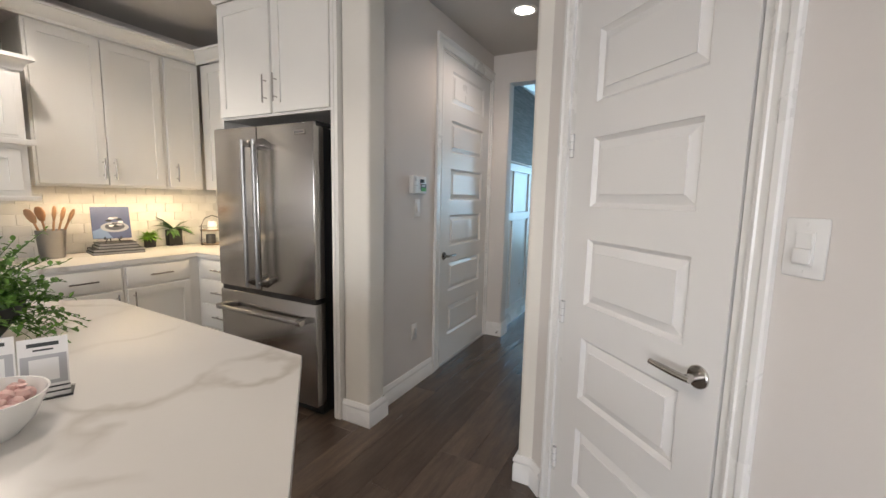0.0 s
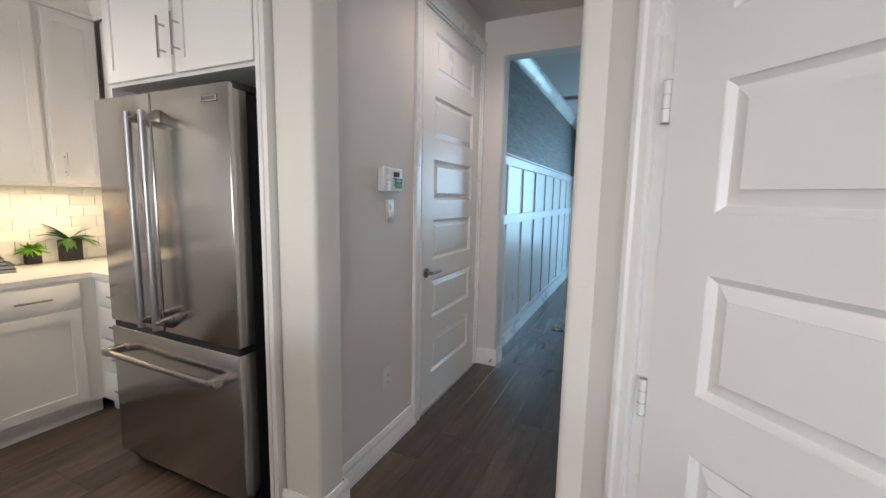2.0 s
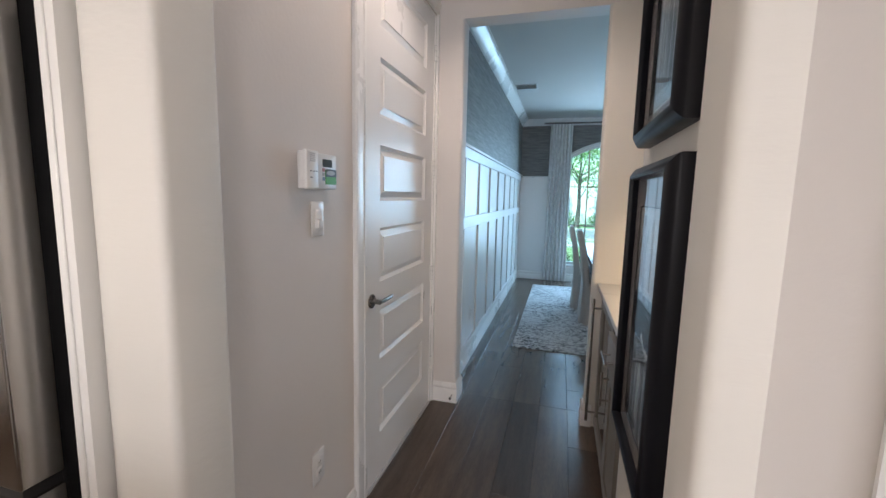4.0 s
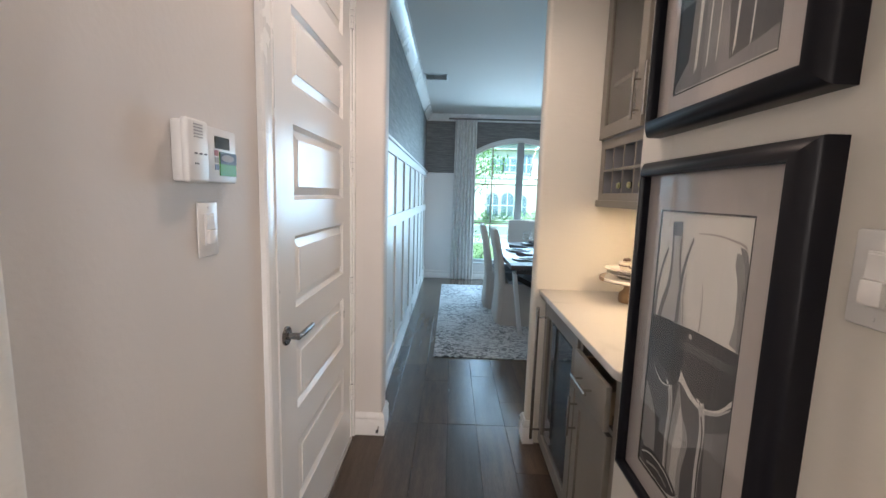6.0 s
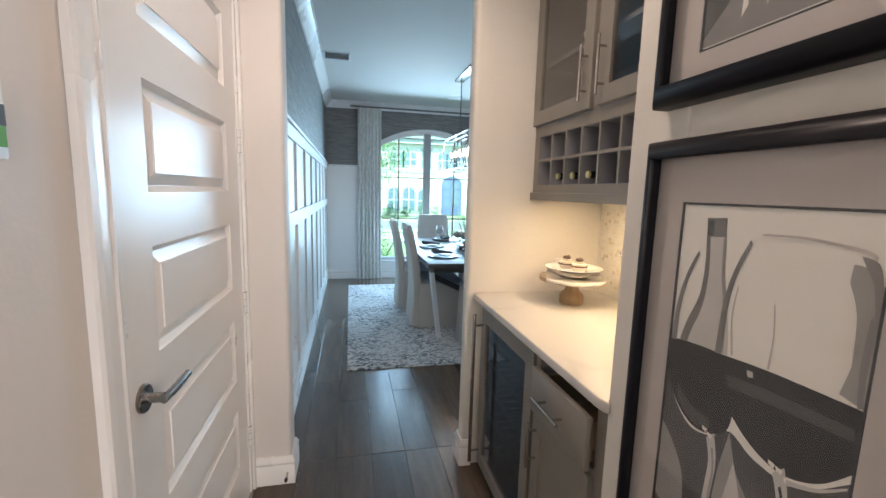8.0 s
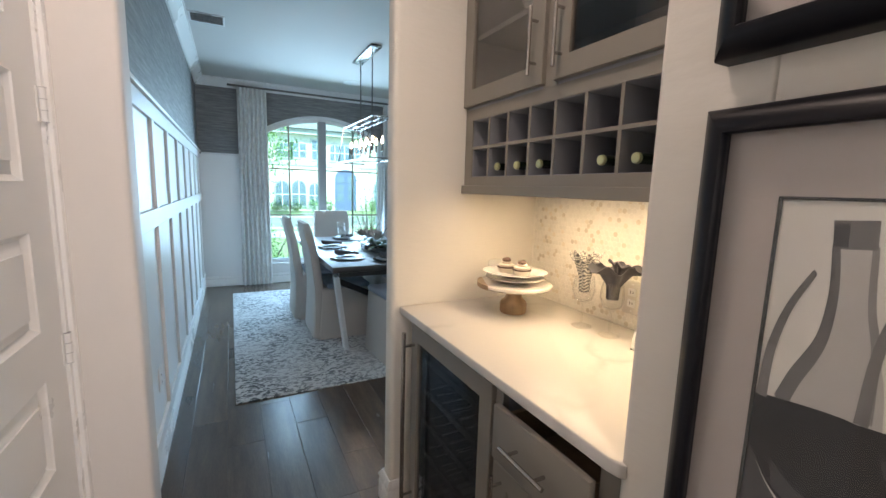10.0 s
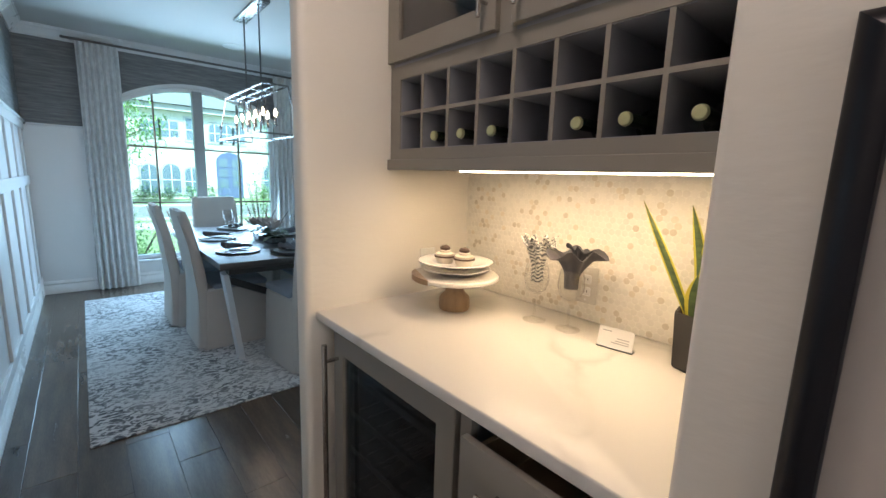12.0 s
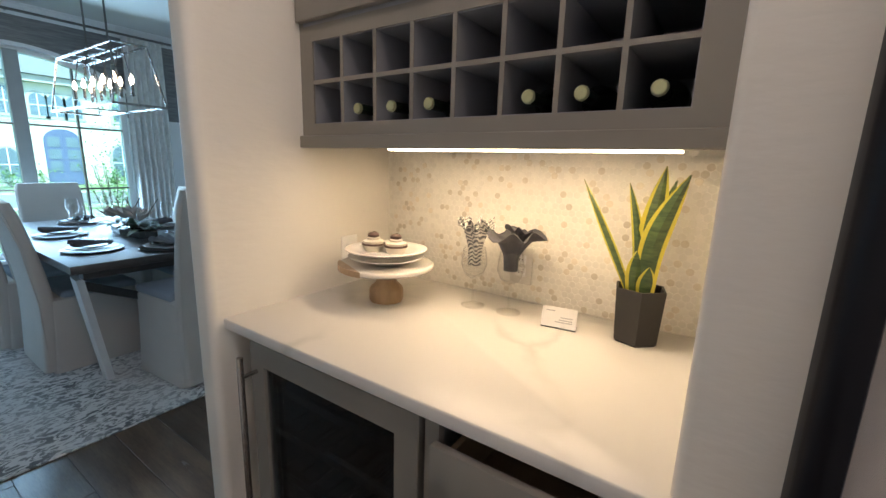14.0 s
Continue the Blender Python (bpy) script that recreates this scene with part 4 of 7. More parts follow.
def drawing_lower(p, x0, x1, z0, z1):
    """Two goblets of dark wine before a bottle, on a dark table, printed in greys."""
    w, h = x1 - x0, z1 - z0
    depth = [-0.0246]

    def draw(name, material, pts):
        depth[0] -= 0.00006
        shape(p, name, material, [(x0 + min(0.99, max(0.01, u)) * w, z1 - min(0.99, max(0.01, v)) * h) for u, v in pts], depth[0])
    low = curve([(0.01, 0.50), (0.10, 0.58), (0.22, 0.625), (0.36, 0.61), (0.46, 0.57), (0.60, 0.60), (0.80, 0.60), (0.99, 0.52)])
    draw("table_tone", "print_deep", low + [(0.99, 0.99), (0.01, 0.99)])
    draw("cloth_tone", "print_half", curve([(0.46, 0.57), (0.52, 0.66), (0.62, 0.74), (0.58, 0.86), (0.60, 0.99)]) + [(0.42, 0.99), (0.40, 0.80), (0.42, 0.68)])
    draw("cloth_tone", "print_pale", curve([(0.50, 0.64), (0.56, 0.74), (0.53, 0.86), (0.55, 0.99)]) + [(0.45, 0.99), (0.45, 0.80)])
    draw("table_tone", "art_mid", curve([(0.78, 0.66), (0.90, 0.63), (0.99, 0.60)]) + [(0.99, 0.99), (0.86, 0.99), (0.80, 0.80)])
    draw("table_tone", "print_half", curve([(0.01, 0.66), (0.10, 0.70), (0.20, 0.78), (0.22, 0.90)]) + [(0.12, 0.93), (0.01, 0.90)])
    # bottle behind
    draw("bottle_glass", "print_pale", curve([(0.200, 0.08), (0.215, 0.17), (0.205, 0.26), (0.150, 0.33), (0.125, 0.42)]) + curve([(0.40, 0.42), (0.375, 0.30), (0.315, 0.20), (0.305, 0.08)]))
    draw("bottle_edge", "art_mid", band([(0.195, 0.08), (0.210, 0.17), (0.195, 0.26), (0.135, 0.34), (0.10, 0.40)], 0.022, 0.050))
    draw("bottle_edge", "print_half", band([(0.300, 0.08), (0.315, 0.18), (0.345, 0.26), (0.355, 0.38)], 0.018, 0.026))
    draw("bottle_cap", "art_mid", [(0.178, 0.040), (0.300, 0.036), (0.305, 0.085), (0.188, 0.090)])
    draw("bottle_cap_band", "print_deep", [(0.182, 0.046), (0.225, 0.044), (0.228, 0.084), (0.188, 0.086)])
    # wine in the two goblets
    top = curve([(0.01, 0.395), (0.15, 0.388), (0.33, 0.382), (0.52, 0.378), (0.70, 0.374), (0.99, 0.374)])
    draw("wine_small", "art_dark", curve([(0.01, 0.40), (0.10, 0.392), (0.33, 0.386), (0.40, 0.42), (0.46, 0.50), (0.44, 0.575), (0.34, 0.61), (0.22, 0.615), (0.10, 0.575), (0.01, 0.50)]))
    draw("wine_large", "art_dark", curve([(0.335, 0.386), (0.60, 0.376), (0.99, 0.374)]) + curve([(0.99, 0.50), (0.88, 0.560), (0.74, 0.590), (0.60, 0.575), (0.47, 0.53), (0.38, 0.47), (0.335, 0.386)]))
    draw("wine_sheen", "print_deep", curve([(0.40, 0.43), (0.62, 0.42), (0.97, 0.415)]) + curve([(0.97, 0.44), (0.62, 0.45), (0.42, 0.46)]))
    draw("wine_sheen", "print_deep", curve([(0.10, 0.52), (0.20, 0.56), (0.34, 0.57)]) + curve([(0.34, 0.60), (0.22, 0.605), (0.11, 0.57)]))
    draw("glint", "print_pale", [(0.51, 0.395), (0.54, 0.394), (0.545, 0.408), (0.515, 0.41)])
    # rims and walls of the goblets
    draw("rim_line", "art_mid", band([(0.150, 0.135), (0.085, 0.21), (0.045, 0.30), (0.035, 0.40)], 0.014, 0.040))
    draw("rim_line", "art_mid", band([(0.450, 0.088), (0.385, 0.17), (0.350, 0.26), (0.340, 0.385)], 0.014, 0.040))
    draw("rim_line", "mat_board", band([(0.50, 0.068), (0.70, 0.066), (0.90, 0.078), (0.95, 0.09)], 0.004, 0.008))
    draw("wall_line", "mat_board", band([(0.41, 0.20), (0.395, 0.28), (0.42, 0.375)], 0.006, 0.010))
    draw("wall_line", "mat_board", band([(0.60, 0.22), (0.615, 0.29), (0.61, 0.372)], 0.005, 0.008))
    draw("glass_edge", "print_half", curve([(0.88, 0.105), (0.93, 0.11), (0.985, 0.14)]) + [(0.985, 0.372), (0.90, 0.36)] + curve([(0.925, 0.30), (0.915, 0.20), (0.875, 0.14)]))
    draw("glass_edge", "art_mid", curve([(0.90, 0.088), (0.96, 0.10), (0.987, 0.16), (0.987, 0.24), (0.955, 0.14)]))
    draw("glass_edge", "art_mid", band([(0.975, 0.20), (0.965, 0.30), (0.975, 0.372)], 0.030, 0.020))
    # stems, feet and their glints
    draw("stem", "print_pale", band([(0.355, 0.61), (0.385, 0.68), (0.370, 0.80), (0.385, 0.93)], 0.050, 0.034))
    draw("stem", "print_half", band([(0.375, 0.64), (0.395, 0.70), (0.382, 0.80), (0.395, 0.91)], 0.012, 0.012))
    draw("stem", "print_pale", band([(0.72, 0.585), (0.755, 0.66), (0.745, 0.80), (0.76, 0.97)], 0.055, 0.040))
    draw("stem", "art_dark", band([(0.735, 0.62), (0.765, 0.68), (0.757, 0.80), (0.77, 0.95)], 0.012, 0.016))
    for u, v in ((0.335, 0.605), (0.30, 0.596), (0.705, 0.578), (0.745, 0.592), (0.67, 0.574)):
        draw("glint", "art_light", [(u, v), (u + 0.034, v + 0.003), (u + 0.028, v + 0.014), (u + 0.006, v + 0.010)])
    draw("bowl_line", "print_pale", band([(0.76, 0.600), (0.88, 0.575), (0.98, 0.535)], 0.012, 0.005))
    draw("foot", "art_dark", curve([(0.05, 0.93), (0.20, 0.90), (0.42, 0.91), (0.56, 0.95), (0.42, 0.985), (0.16, 0.98), (0.05, 0.95)]))
    draw("foot_line", "print_pale", band([(0.06, 0.945), (0.20, 0.918), (0.40, 0.922), (0.53, 0.952)], 0.008, 0.006))
    draw("foot_line", "print_half", band([(0.14, 0.965), (0.30, 0.948), (0.44, 0.965)], 0.010, 0.006))


def drawing_upper(p, x0, x1, z0, z1):
    w, h = x1 - x0, z1 - z0
    P = lambda u, v: (x0 + u * w, z1 - v * h)
    shape(p, "ground", "art_mid", [P(0.01, 0.3), P(0.99, 0.3), P(0.99, 0.99), P(0.01, 0.99)], -0.0248)
    shape(p, "dark_area", "art_dark", [P(0.45, 0.3), P(0.99, 0.3), P(0.99, 0.93), P(0.60, 0.96)], -0.0251)
    shape(p, "dark_area", "lcd", [P(0.01, 0.3), P(0.22, 0.3), P(0.16, 0.9), P(0.01, 0.97)], -0.0251)
    for u, v, q in ((0.27, 0.5, 0.05), (0.40, 0.5, 0.02), (0.50, 0.5, 0.015), (0.66, 0.72, 0.03), (0.80, 0.6, 0.02)):
        shape(p, "glass_gloss", "art_light", [P(u, v - 0.2), P(u + q, v - 0.2), P(u + q * 0.6 - 0.03, 0.93), P(u - 0.03, 0.95)], -0.0255)
    shape(p, "sky_area", "art_light", [P(0.01, 0.01), P(0.99, 0.01), P(0.99, 0.3), P(0.01, 0.3)], -0.0251)


picture(6.482, 6.993, 0.692, 1.509, "black-framed grey print of wine glasses and a bottle, lower of two", drawing_lower)
picture(6.482, 6.993, 1.571, 2.388, "black-framed grey print of glassware, upper of two", drawing_upper)


# ---- shared pieces ----
def bar_handle(parent, m, length, material="nickel", r=0.0055, stand=0.032, name="handle", label="satin nickel bar handle"):
    """A bar on two posts; it runs along local z from the middle, standing out along local -y."""
    bm = bmesh.new()
    tube(bm, [(0, -stand, -length / 2), (0, -stand, length / 2)], r, 12)
    for z in (-length * 0.31, length * 0.31):
        tube(bm, [(0, 0, z), (0, -stand, z)], r * 0.8, 10)
    bmesh.ops.transform(bm, matrix=m, verts=bm.verts)
    return part(name, bm, material, parent, label)


def shaker(parent, m, x0, x1, z0, z1, material, name="door", rail=0.057, label="", glazed=False, t=0.019):
    """A shaker door or drawer front on a cabinet face; local -y is out."""
    bm = bmesh.new()
    xs, zs = (x0, x0 + rail, x1 - rail, x1), (z0, z0 + rail, z1 - rail, z1)
    rings = []
    out = [(0, 0.0), (0, -t + 0.002), (0.002, -t), (rail, -t), (rail, -t + 0.009)] if not glazed else [(0, 0.0), (0, -t + 0.002), (0.002, -t), (rail, -t), (rail, 0.0)]
    for o, y in out:
        rings.append([bm.verts.new(m @ Vector(p)) for p in ((x0 + o, y, z0 + o), (x1 - o, y, z0 + o), (x1 - o, y, z1 - o), (x0 + o, y, z1 - o))])
    for a, b in zip(rings, rings[1:]):
        for j in range(4):
            bm.faces.new((a[j], a[(j + 1) % 4], b[(j + 1) % 4], b[j]))
    if glazed:
        for j in range(4):
            bm.faces.new((rings[-1][j], rings[-1][(j + 1) % 4], rings[0][(j + 1) % 4], rings[0][j]))
    else:
        bm.faces.new(rings[-1])
        bm.faces.new(rings[0][::-1])
    d = part(name, bm, material, parent, label, at_world=False, smooth=False)
    if glazed:
        part("pane", boxed(x0 + rail - 0.004, x1 - rail + 0.004, -t * 0.5 - 0.002, -t * 0.5 + 0.002, z0 + rail - 0.004, z1 - rail + 0.004, m=m), "cab_glass", d, "clear glass pane")
    return d


def flat_front(parent, m, x0, x1, z0, z1, material, name="drawer_front", t=0.019, label=""):
    return part(name, boxed(x0, x1, -t, 0, z0, z1, 0.0025, 2, m=m), material, parent, label)


def wine_glass(x, y, z, h=0.21, r=0.038, group="wine glasses", label="clear stemmed wine glass"):
    t = thing("wine_glass", x, y, z, 0, label, "wine glass", group)
    prof = [(0.0, 0.002), (r * 0.9, 0.001), (r * 0.92, 0.003), (r * 0.5, 0.006), (0.005, 0.014), (0.0035, 0.04), (0.0035, h * 0.42), (0.008, h * 0.47), (r * 0.75, h * 0.56), (r, h * 0.72), (r * 0.93, h * 0.88), (r * 0.82, h),
            (r * 0.80, h), (r * 0.91, h * 0.88), (r * 0.975, h * 0.72), (r * 0.73, h * 0.57), (0.004, h * 0.49), (0.0, h * 0.485)]
    part("bowl", lathe(bmesh.new(), prof, 24, close=False), "clear_goblet", t)
    return t


# ---- bar niche ----
NW = lambda x: pose(x, 0, 0, 0, 0, -90)     # local x -> -y, local -y -> -x : a face that looks at the hall
TOP = 0.914
ct = bmesh.new()
prism(ct, [(-0.785, SIDE - 0.001), (-0.785, 7.115), (-0.780, 7.092), (-0.771, 7.080), (-0.769, 7.1005), (BACK - 0.004, 7.1005), (BACK - 0.004, SIDE - 0.001)], TOP - 0.03, TOP, 0.004, 3)
solid("bar_worktop", ct, "quartz_bar", "white quartz worktop with grey veins on the bar cabinets", "worktop")

bar = thing("bar_base_cabinet", -0.45, 7.32, 0, 0, "taupe base cabinet with its drawer slightly open under a quartz worktop", "cabinet")
LB = Matrix.Translation((0.45, -7.32, 0))
bm = bmesh.new()
for b in ((-0.735, -0.14, 7.102, 7.118, 0.10, 0.883), (-0.735, -0.14, 7.495, 7.512, 0.10, 0.883), (-0.735, -0.14, 7.118, 7.495, 0.10, 0.12), (-0.16, -0.14, 7.118, 7.495, 0.12, 0.883), (-0.70, -0.14, 7.102, 7.512, 0.0, 0.10)):
    box(bm, *b)
part("body", bm, "cab_inside", bar, at_world=True)
bm = bmesh.new()
for b in ((-0.755, -0.736, 7.102, 7.150, 0.10, 0.883), (-0.755, -0.736, 7.480, 7.512, 0.10, 0.883), (-0.755, -0.736, 7.150, 7.480, 0.862, 0.883), (-0.755, -0.736, 7.150, 7.480, 0.665, 0.690), (-0.755, -0.736, 7.150, 7.480, 0.10, 0.125)):
    box(bm, *b)
part("face_frame", bm, "cab_taupe", bar, at_world=True)
m0 = LB @ NW(-0.768)
dr = flat_front(bar, m0, -7.478, -7.148, 0.688, 0.838, "cab_taupe", "drawer", label="drawer front standing a little open")
bm = bmesh.new()
for b in ((-0.768, -0.30, 7.163, 7.175, 0.705, 0.815), (-0.768, -0.30, 7.448, 7.460, 0.705, 0.815), (-0.768, -0.756, 7.175, 7.448, 0.705, 0.800), (-0.30, -0.288, 7.163, 7.460, 0.705, 0.815), (-0.756, -0.30, 7.175, 7.448, 0.705, 0.712)):
    box(bm, *b)
bmesh.ops.transform(bm, matrix=LB, verts=bm.verts)
part("drawer_box", bm, "drawer_wood", dr, "pale plywood drawer box")
part("slide", boxed(-0.755, -0.30, 7.153, 7.1625, 0.710, 0.738, m=LB), "chrome", dr)
bar_handle(dr, m0 @ pose(-7.322, -0.019, 0.765, 0, 90, 0), 0.16)
dd = shaker(bar, LB @ NW(-0.755), -7.478, -7.148, 0.115, 0.672, "cab_taupe", "door", 0.055, "shaker door below the drawer")
bar_handle(dd, LB @ NW(-0.755) @ pose(-7.447, -0.019, 0.575, 0, 0, 0), 0.16)

cool = thing("wine_cooler", -0.45, 7.87, 0, 0, "built-in wine cooler with a taupe-framed dark glass door", "wine cooler")
LC = Matrix.Translation((0.45, -7.87, 0))
bm = bmesh.new()
for b in ((-0.735, -0.14, 7.522, 7.545, 0.06, 0.875), (-0.735, -0.14, 8.085, 8.108, 0.06, 0.875), (-0.735, -0.14, 7.545, 8.085, 0.06, 0.09), (-0.735, -0.14, 7.545, 8.085, 0.85, 0.875), (-0.16, -0.14, 7.545, 8.085, 0.09, 0.85), (-0.68, -0.14, 7.522, 8.108, 0.0, 0.06)):
    box(bm, *b)
part("body", bm, "black", cool, at_world=True)
mc = LC @ NW(-0.738)
bm = bmesh.new()
rings = []
for y, o in ((0.0, 0.0), (-0.024, 0.0), (-0.026, 0.002), (-0.026, 1.0), (0.0, 1.0)):
    a, b = (o, 0.0) if o < 1 else (0.0, 1.0)
    rings.append([bm.verts.new(mc @ Vector((x, y, z))) for x, z in ((-8.092 + a + 0.058 * b, 0.075 + a + 0.060 * b), (-7.522 - a - 0.061 * b, 0.075 + a + 0.060 * b), (-7.522 - a - 0.061 * b, 0.868 - a - 0.064 * b), (-8.092 + a + 0.058 * b, 0.868 - a - 0.064 * b))])
for a, b in zip(rings, rings[1:] + rings[:1]):
    for j in range(4):
        bm.faces.new((a[j], a[(j + 1) % 4], b[(j + 1) % 4], b[j]))
cdoor = part("door", bm, "cab_taupe", cool, "taupe door frame", smooth=False)
part("pane", boxed(-8.037, -7.580, -0.016, -0.010, 0.132, 0.811, m=mc), "cooler_glass", cdoor, "dark tinted glass")
for k, z in enumerate((0.20, 0.33, 0.46, 0.59, 0.72)):
    bm = bmesh.new()
    tube(bm, [(-0.70, 7.55, z), (-0.70, 8.08, z)], 0.004, 6)
    tube(bm, [(-0.20, 7.55, z), (-0.20, 8.08, z)], 0.004, 6)
    for q in range(9):
        y = 7.575 + q * 0.06
        tube(bm, [(-0.70, y, z), (-0.20, y, z)], 0.003, 6)
    box(bm, -0.722, -0.704, 7.548, 8.082, z - 0.012, z + 0.012, 0.002, 1)
    part("shelf", bm, "nickel", cool, "wire wine shelf with a steel lip", at_world=True)
bm = bmesh.new()
tube(bm, [(0, -0.045, 0.095), (0, -0.045, 0.840)], 0.0085, 14)
for z in (0.150, 0.785):
    tube(bm, [(0, 0, z), (0, -0.045, z)], 0.006, 10)
bmesh.ops.transform(bm, matrix=mc @ Matrix.Translation((-8.064, -0.026, 0)), verts=bm.verts)
part("handle", bm, "nickel", cdoor, "long tubular steel handle")

# wall cabinet with the bottle rack
wc = thing("wall_cabinet", -0.33, 7.62, 1.37, 0, "taupe wall cabinet with glazed doors above a bottle rack", "cabinet")
LW = Matrix.Translation((0.33, -7.62, -1.37))
FX = -0.502
bm = bmesh.new()
box(bm, FX - 0.014, FX + 0.02, 7.102, SIDE - 0.001, 1.377, 1.412, 0.002, 1)
for b in ((FX, -0.125, 7.102, 7.160, 1.412, 1.712), (FX, -0.125, 8.121, SIDE - 0.001, 1.412, 1.712), (FX, -0.125, 7.160, 8.121, 1.412, 1.446), (FX, -0.125, 7.160, 8.121, 1.670, 1.712)):
    box(bm, *b)
rack = part("bottle_rack", bm, "cab_taupe", wc, "taupe bottle rack with two rows of cubbies", at_world=True)
bm = boxed(-0.145, -0.126, 7.160, 8.121, 1.446, 1.670)
part("rack_back", bm, "cab_inside", rack, at_world=True)
n, t = 8, 0.011
y0, y1, za, zb = 7.160, 8.121, 1.446, 1.670
pitch = (y1 - y0 + t) / n
for k in range(1, n):
    y = y0 + k * pitch - t
    dv = part("divider", boxed(FX + 0.004, -0.146, y, y + t, za, zb), "cab_inside", rack, at_world=True)
    part("edge_band", boxed(FX + 0.002, FX + 0.004, y, y + t, za, zb), "cab_taupe", dv, "taupe front edge", at_world=True)
dv = part("divider", boxed(FX + 0.005, -0.146, y0, y1, 1.5555, 1.5555 + t), "cab_inside", rack, "long rack shelf", at_world=True)
part("edge_band", boxed(FX + 0.0015, FX + 0.005, y0, y1, 1.5555, 1.5555 + t), "cab_taupe", dv, "taupe front edge", at_world=True)
# thin added sheets lay the cool shade colour over the taupe inner faces
for b in ((7.160, 7.162, za, zb), (8.119, 8.121, za, zb), (7.162, 8.119, za, za + 0.002), (7.162, 8.119, zb - 0.002, zb)):
    part("lining", boxed(FX + 0.005, -0.146, *b), "cab_inside", rack, "inside face in blue-grey for its cool shade", at_world=True)
bm = bmesh.new()
for b in ((FX, -0.125, 7.102, 7.12, 1.712, 2.47), (FX, -0.125, 8.158, 8.175, 1.712, 2.47), (FX, -0.125, 7.12, 8.158, 2.45, 2.47), (-0.14, -0.125, 7.12, 8.158, 1.712, 2.45), (FX + 0.001, FX + 0.019, 7.635, 7.70, 1.728, 2.45), (FX + 0.001, -0.145, 7.12, 8.158, 1.712, 1.728)):
    box(bm, *b)
part("body", bm, "cab_inside", wc, at_world=True)
part("shelf", boxed(FX + 0.03, -0.142, 7.121, 8.157, 1.985, 2.004), "cab_inside", wc, at_world=True)
mw = LW @ NW(FX)
for (a, b, hx) in ((-8.170, -7.690, -7.722), (-7.640, -7.110, -7.608)):
    d = shaker(wc, mw, a, b, 1.722, 2.455, "cab_taupe", "door", 0.062, "taupe glazed cabinet door", glazed=True)
    bar_handle(d, mw @ pose(hx, -0.019, 1.850, 0, 0, 0), 0.20, stand=0.030)
part("side_trim", boxed(FX - 0.001, FX + 0.0005, 7.102, 7.12, 1.712, 2.47), "cab_taupe", wc, at_world=True)
part("side_trim", boxed(FX - 0.001, FX + 0.0005, 8.158, 8.175, 1.712, 2.47), "cab_taupe", wc, at_world=True)
part("side_trim", boxed(FX - 0.001, FX + 0.0005, 7.635, 7.70, 1.712, 2.47), "cab_taupe", wc, at_world=True)

strip = thing("light_strip", -0.39, 7.528, 1.379, 0, "lit warm light strip under the wall cabinet", "light strip")
part("channel", boxed(-0.012, 0.012, -0.358, 0.403, 0.002, 0.0325, 0.001, 1), "white_plastic", strip)
part("diffuser", boxed(-0.009, 0.009, -0.355, 0.400, -0.004, 0.002, 0.001, 1), "strip", strip)


def wine_bottle(y, z):
    t = thing("wine_bottle", -0.488, y, z, 0, "dark wine bottle with a pale foil cap lying in the rack", "wine bottle", "bottles in the rack")
    m = pose(0, 0, 0.038, 0, 90, 0)
    part("bottle", lathe(bmesh.new(), [(0.0, 0.0), (0.014, 0.0), (0.0135, 0.07), (0.016, 0.09), (0.034, 0.125), (0.0365, 0.15), (0.0365, 0.285), (0.030, 0.292), (0.0, 0.285)], 20, m), "bottle", t)
    part("foil_cap", lathe(bmesh.new(), [(0.0, -0.003), (0.0120, -0.002), (0.0145, 0.001), (0.0150, 0.006), (0.0142, 0.008)], 20, m), "cap", t, "pale gold foil cap")


for k, dy in ((6, 0.016), (5, 0.017), (4, 0.018), (2, 0.004), (1, 0.015), (0, 0.0)):
    wine_bottle(y0 + (k + 0.5) * pitch - t / 2 + dy, za)

# serving bowls behind the cabinet glass
for y, z, r in ((7.40, 1.728, 0.11), (7.90, 2.004, 0.10)):
    t_ = thing("serving_bowl", -0.33, y, z, 0, "white porcelain bowl on the cabinet shelf", "bowl", "bowls in the cabinet")
    part("bowl", lathe(bmesh.new(), [(0.0, 0.0), (r * 0.4, 0.0), (r * 0.8, 0.035), (r, 0.075), (r * 0.97, 0.075), (r * 0.76, 0.038), (0.0, 0.008)], 32, close=False), "porcelain", t_)

# outlet in the tiled wall
switch_plate(pose(BACK - 0.006, 7.605, 1.030, 0, 0, -90), "cream outlet plate on the tiled wall", rocker=False, material="marble")
switch_plate(pose(-0.325, SIDE, 1.025, 0, 0, 0), "white outlet plate on the niche side wall", rocker=False)

# cake stand with plates and treats
cs = thing("cake_stand", -0.390, 7.940, TOP, 0, "marble and wood cake stand on the bar worktop", "cake stand")
part("foot", lathe(bmesh.new(), [(0.0, 0.0), (0.050, 0.0), (0.053, 0.008), (0.053, 0.036), (0.049, 0.046), (0.034, 0.060), (0.027, 0.085), (0.030, 0.106), (0.0, 0.106)], 40), "wood_light", cs, "turned acacia wood foot")
part("plate", lathe(bmesh.new(), [(0.0, 0.106), (0.140, 0.106), (0.147, 0.111), (0.147, 0.119), (0.142, 0.123), (0.0, 0.123)], 56), "marble", cs, "round cream marble top")
part("wood_inlay", prism(bmesh.new(), [(0.148 * math.cos(a), 0.148 * math.sin(a)) for a in [math.radians(v) for v in range(120, 196, 6)]], 0.1065, 0.1236), "wood_light", cs, "wood segment of the top")
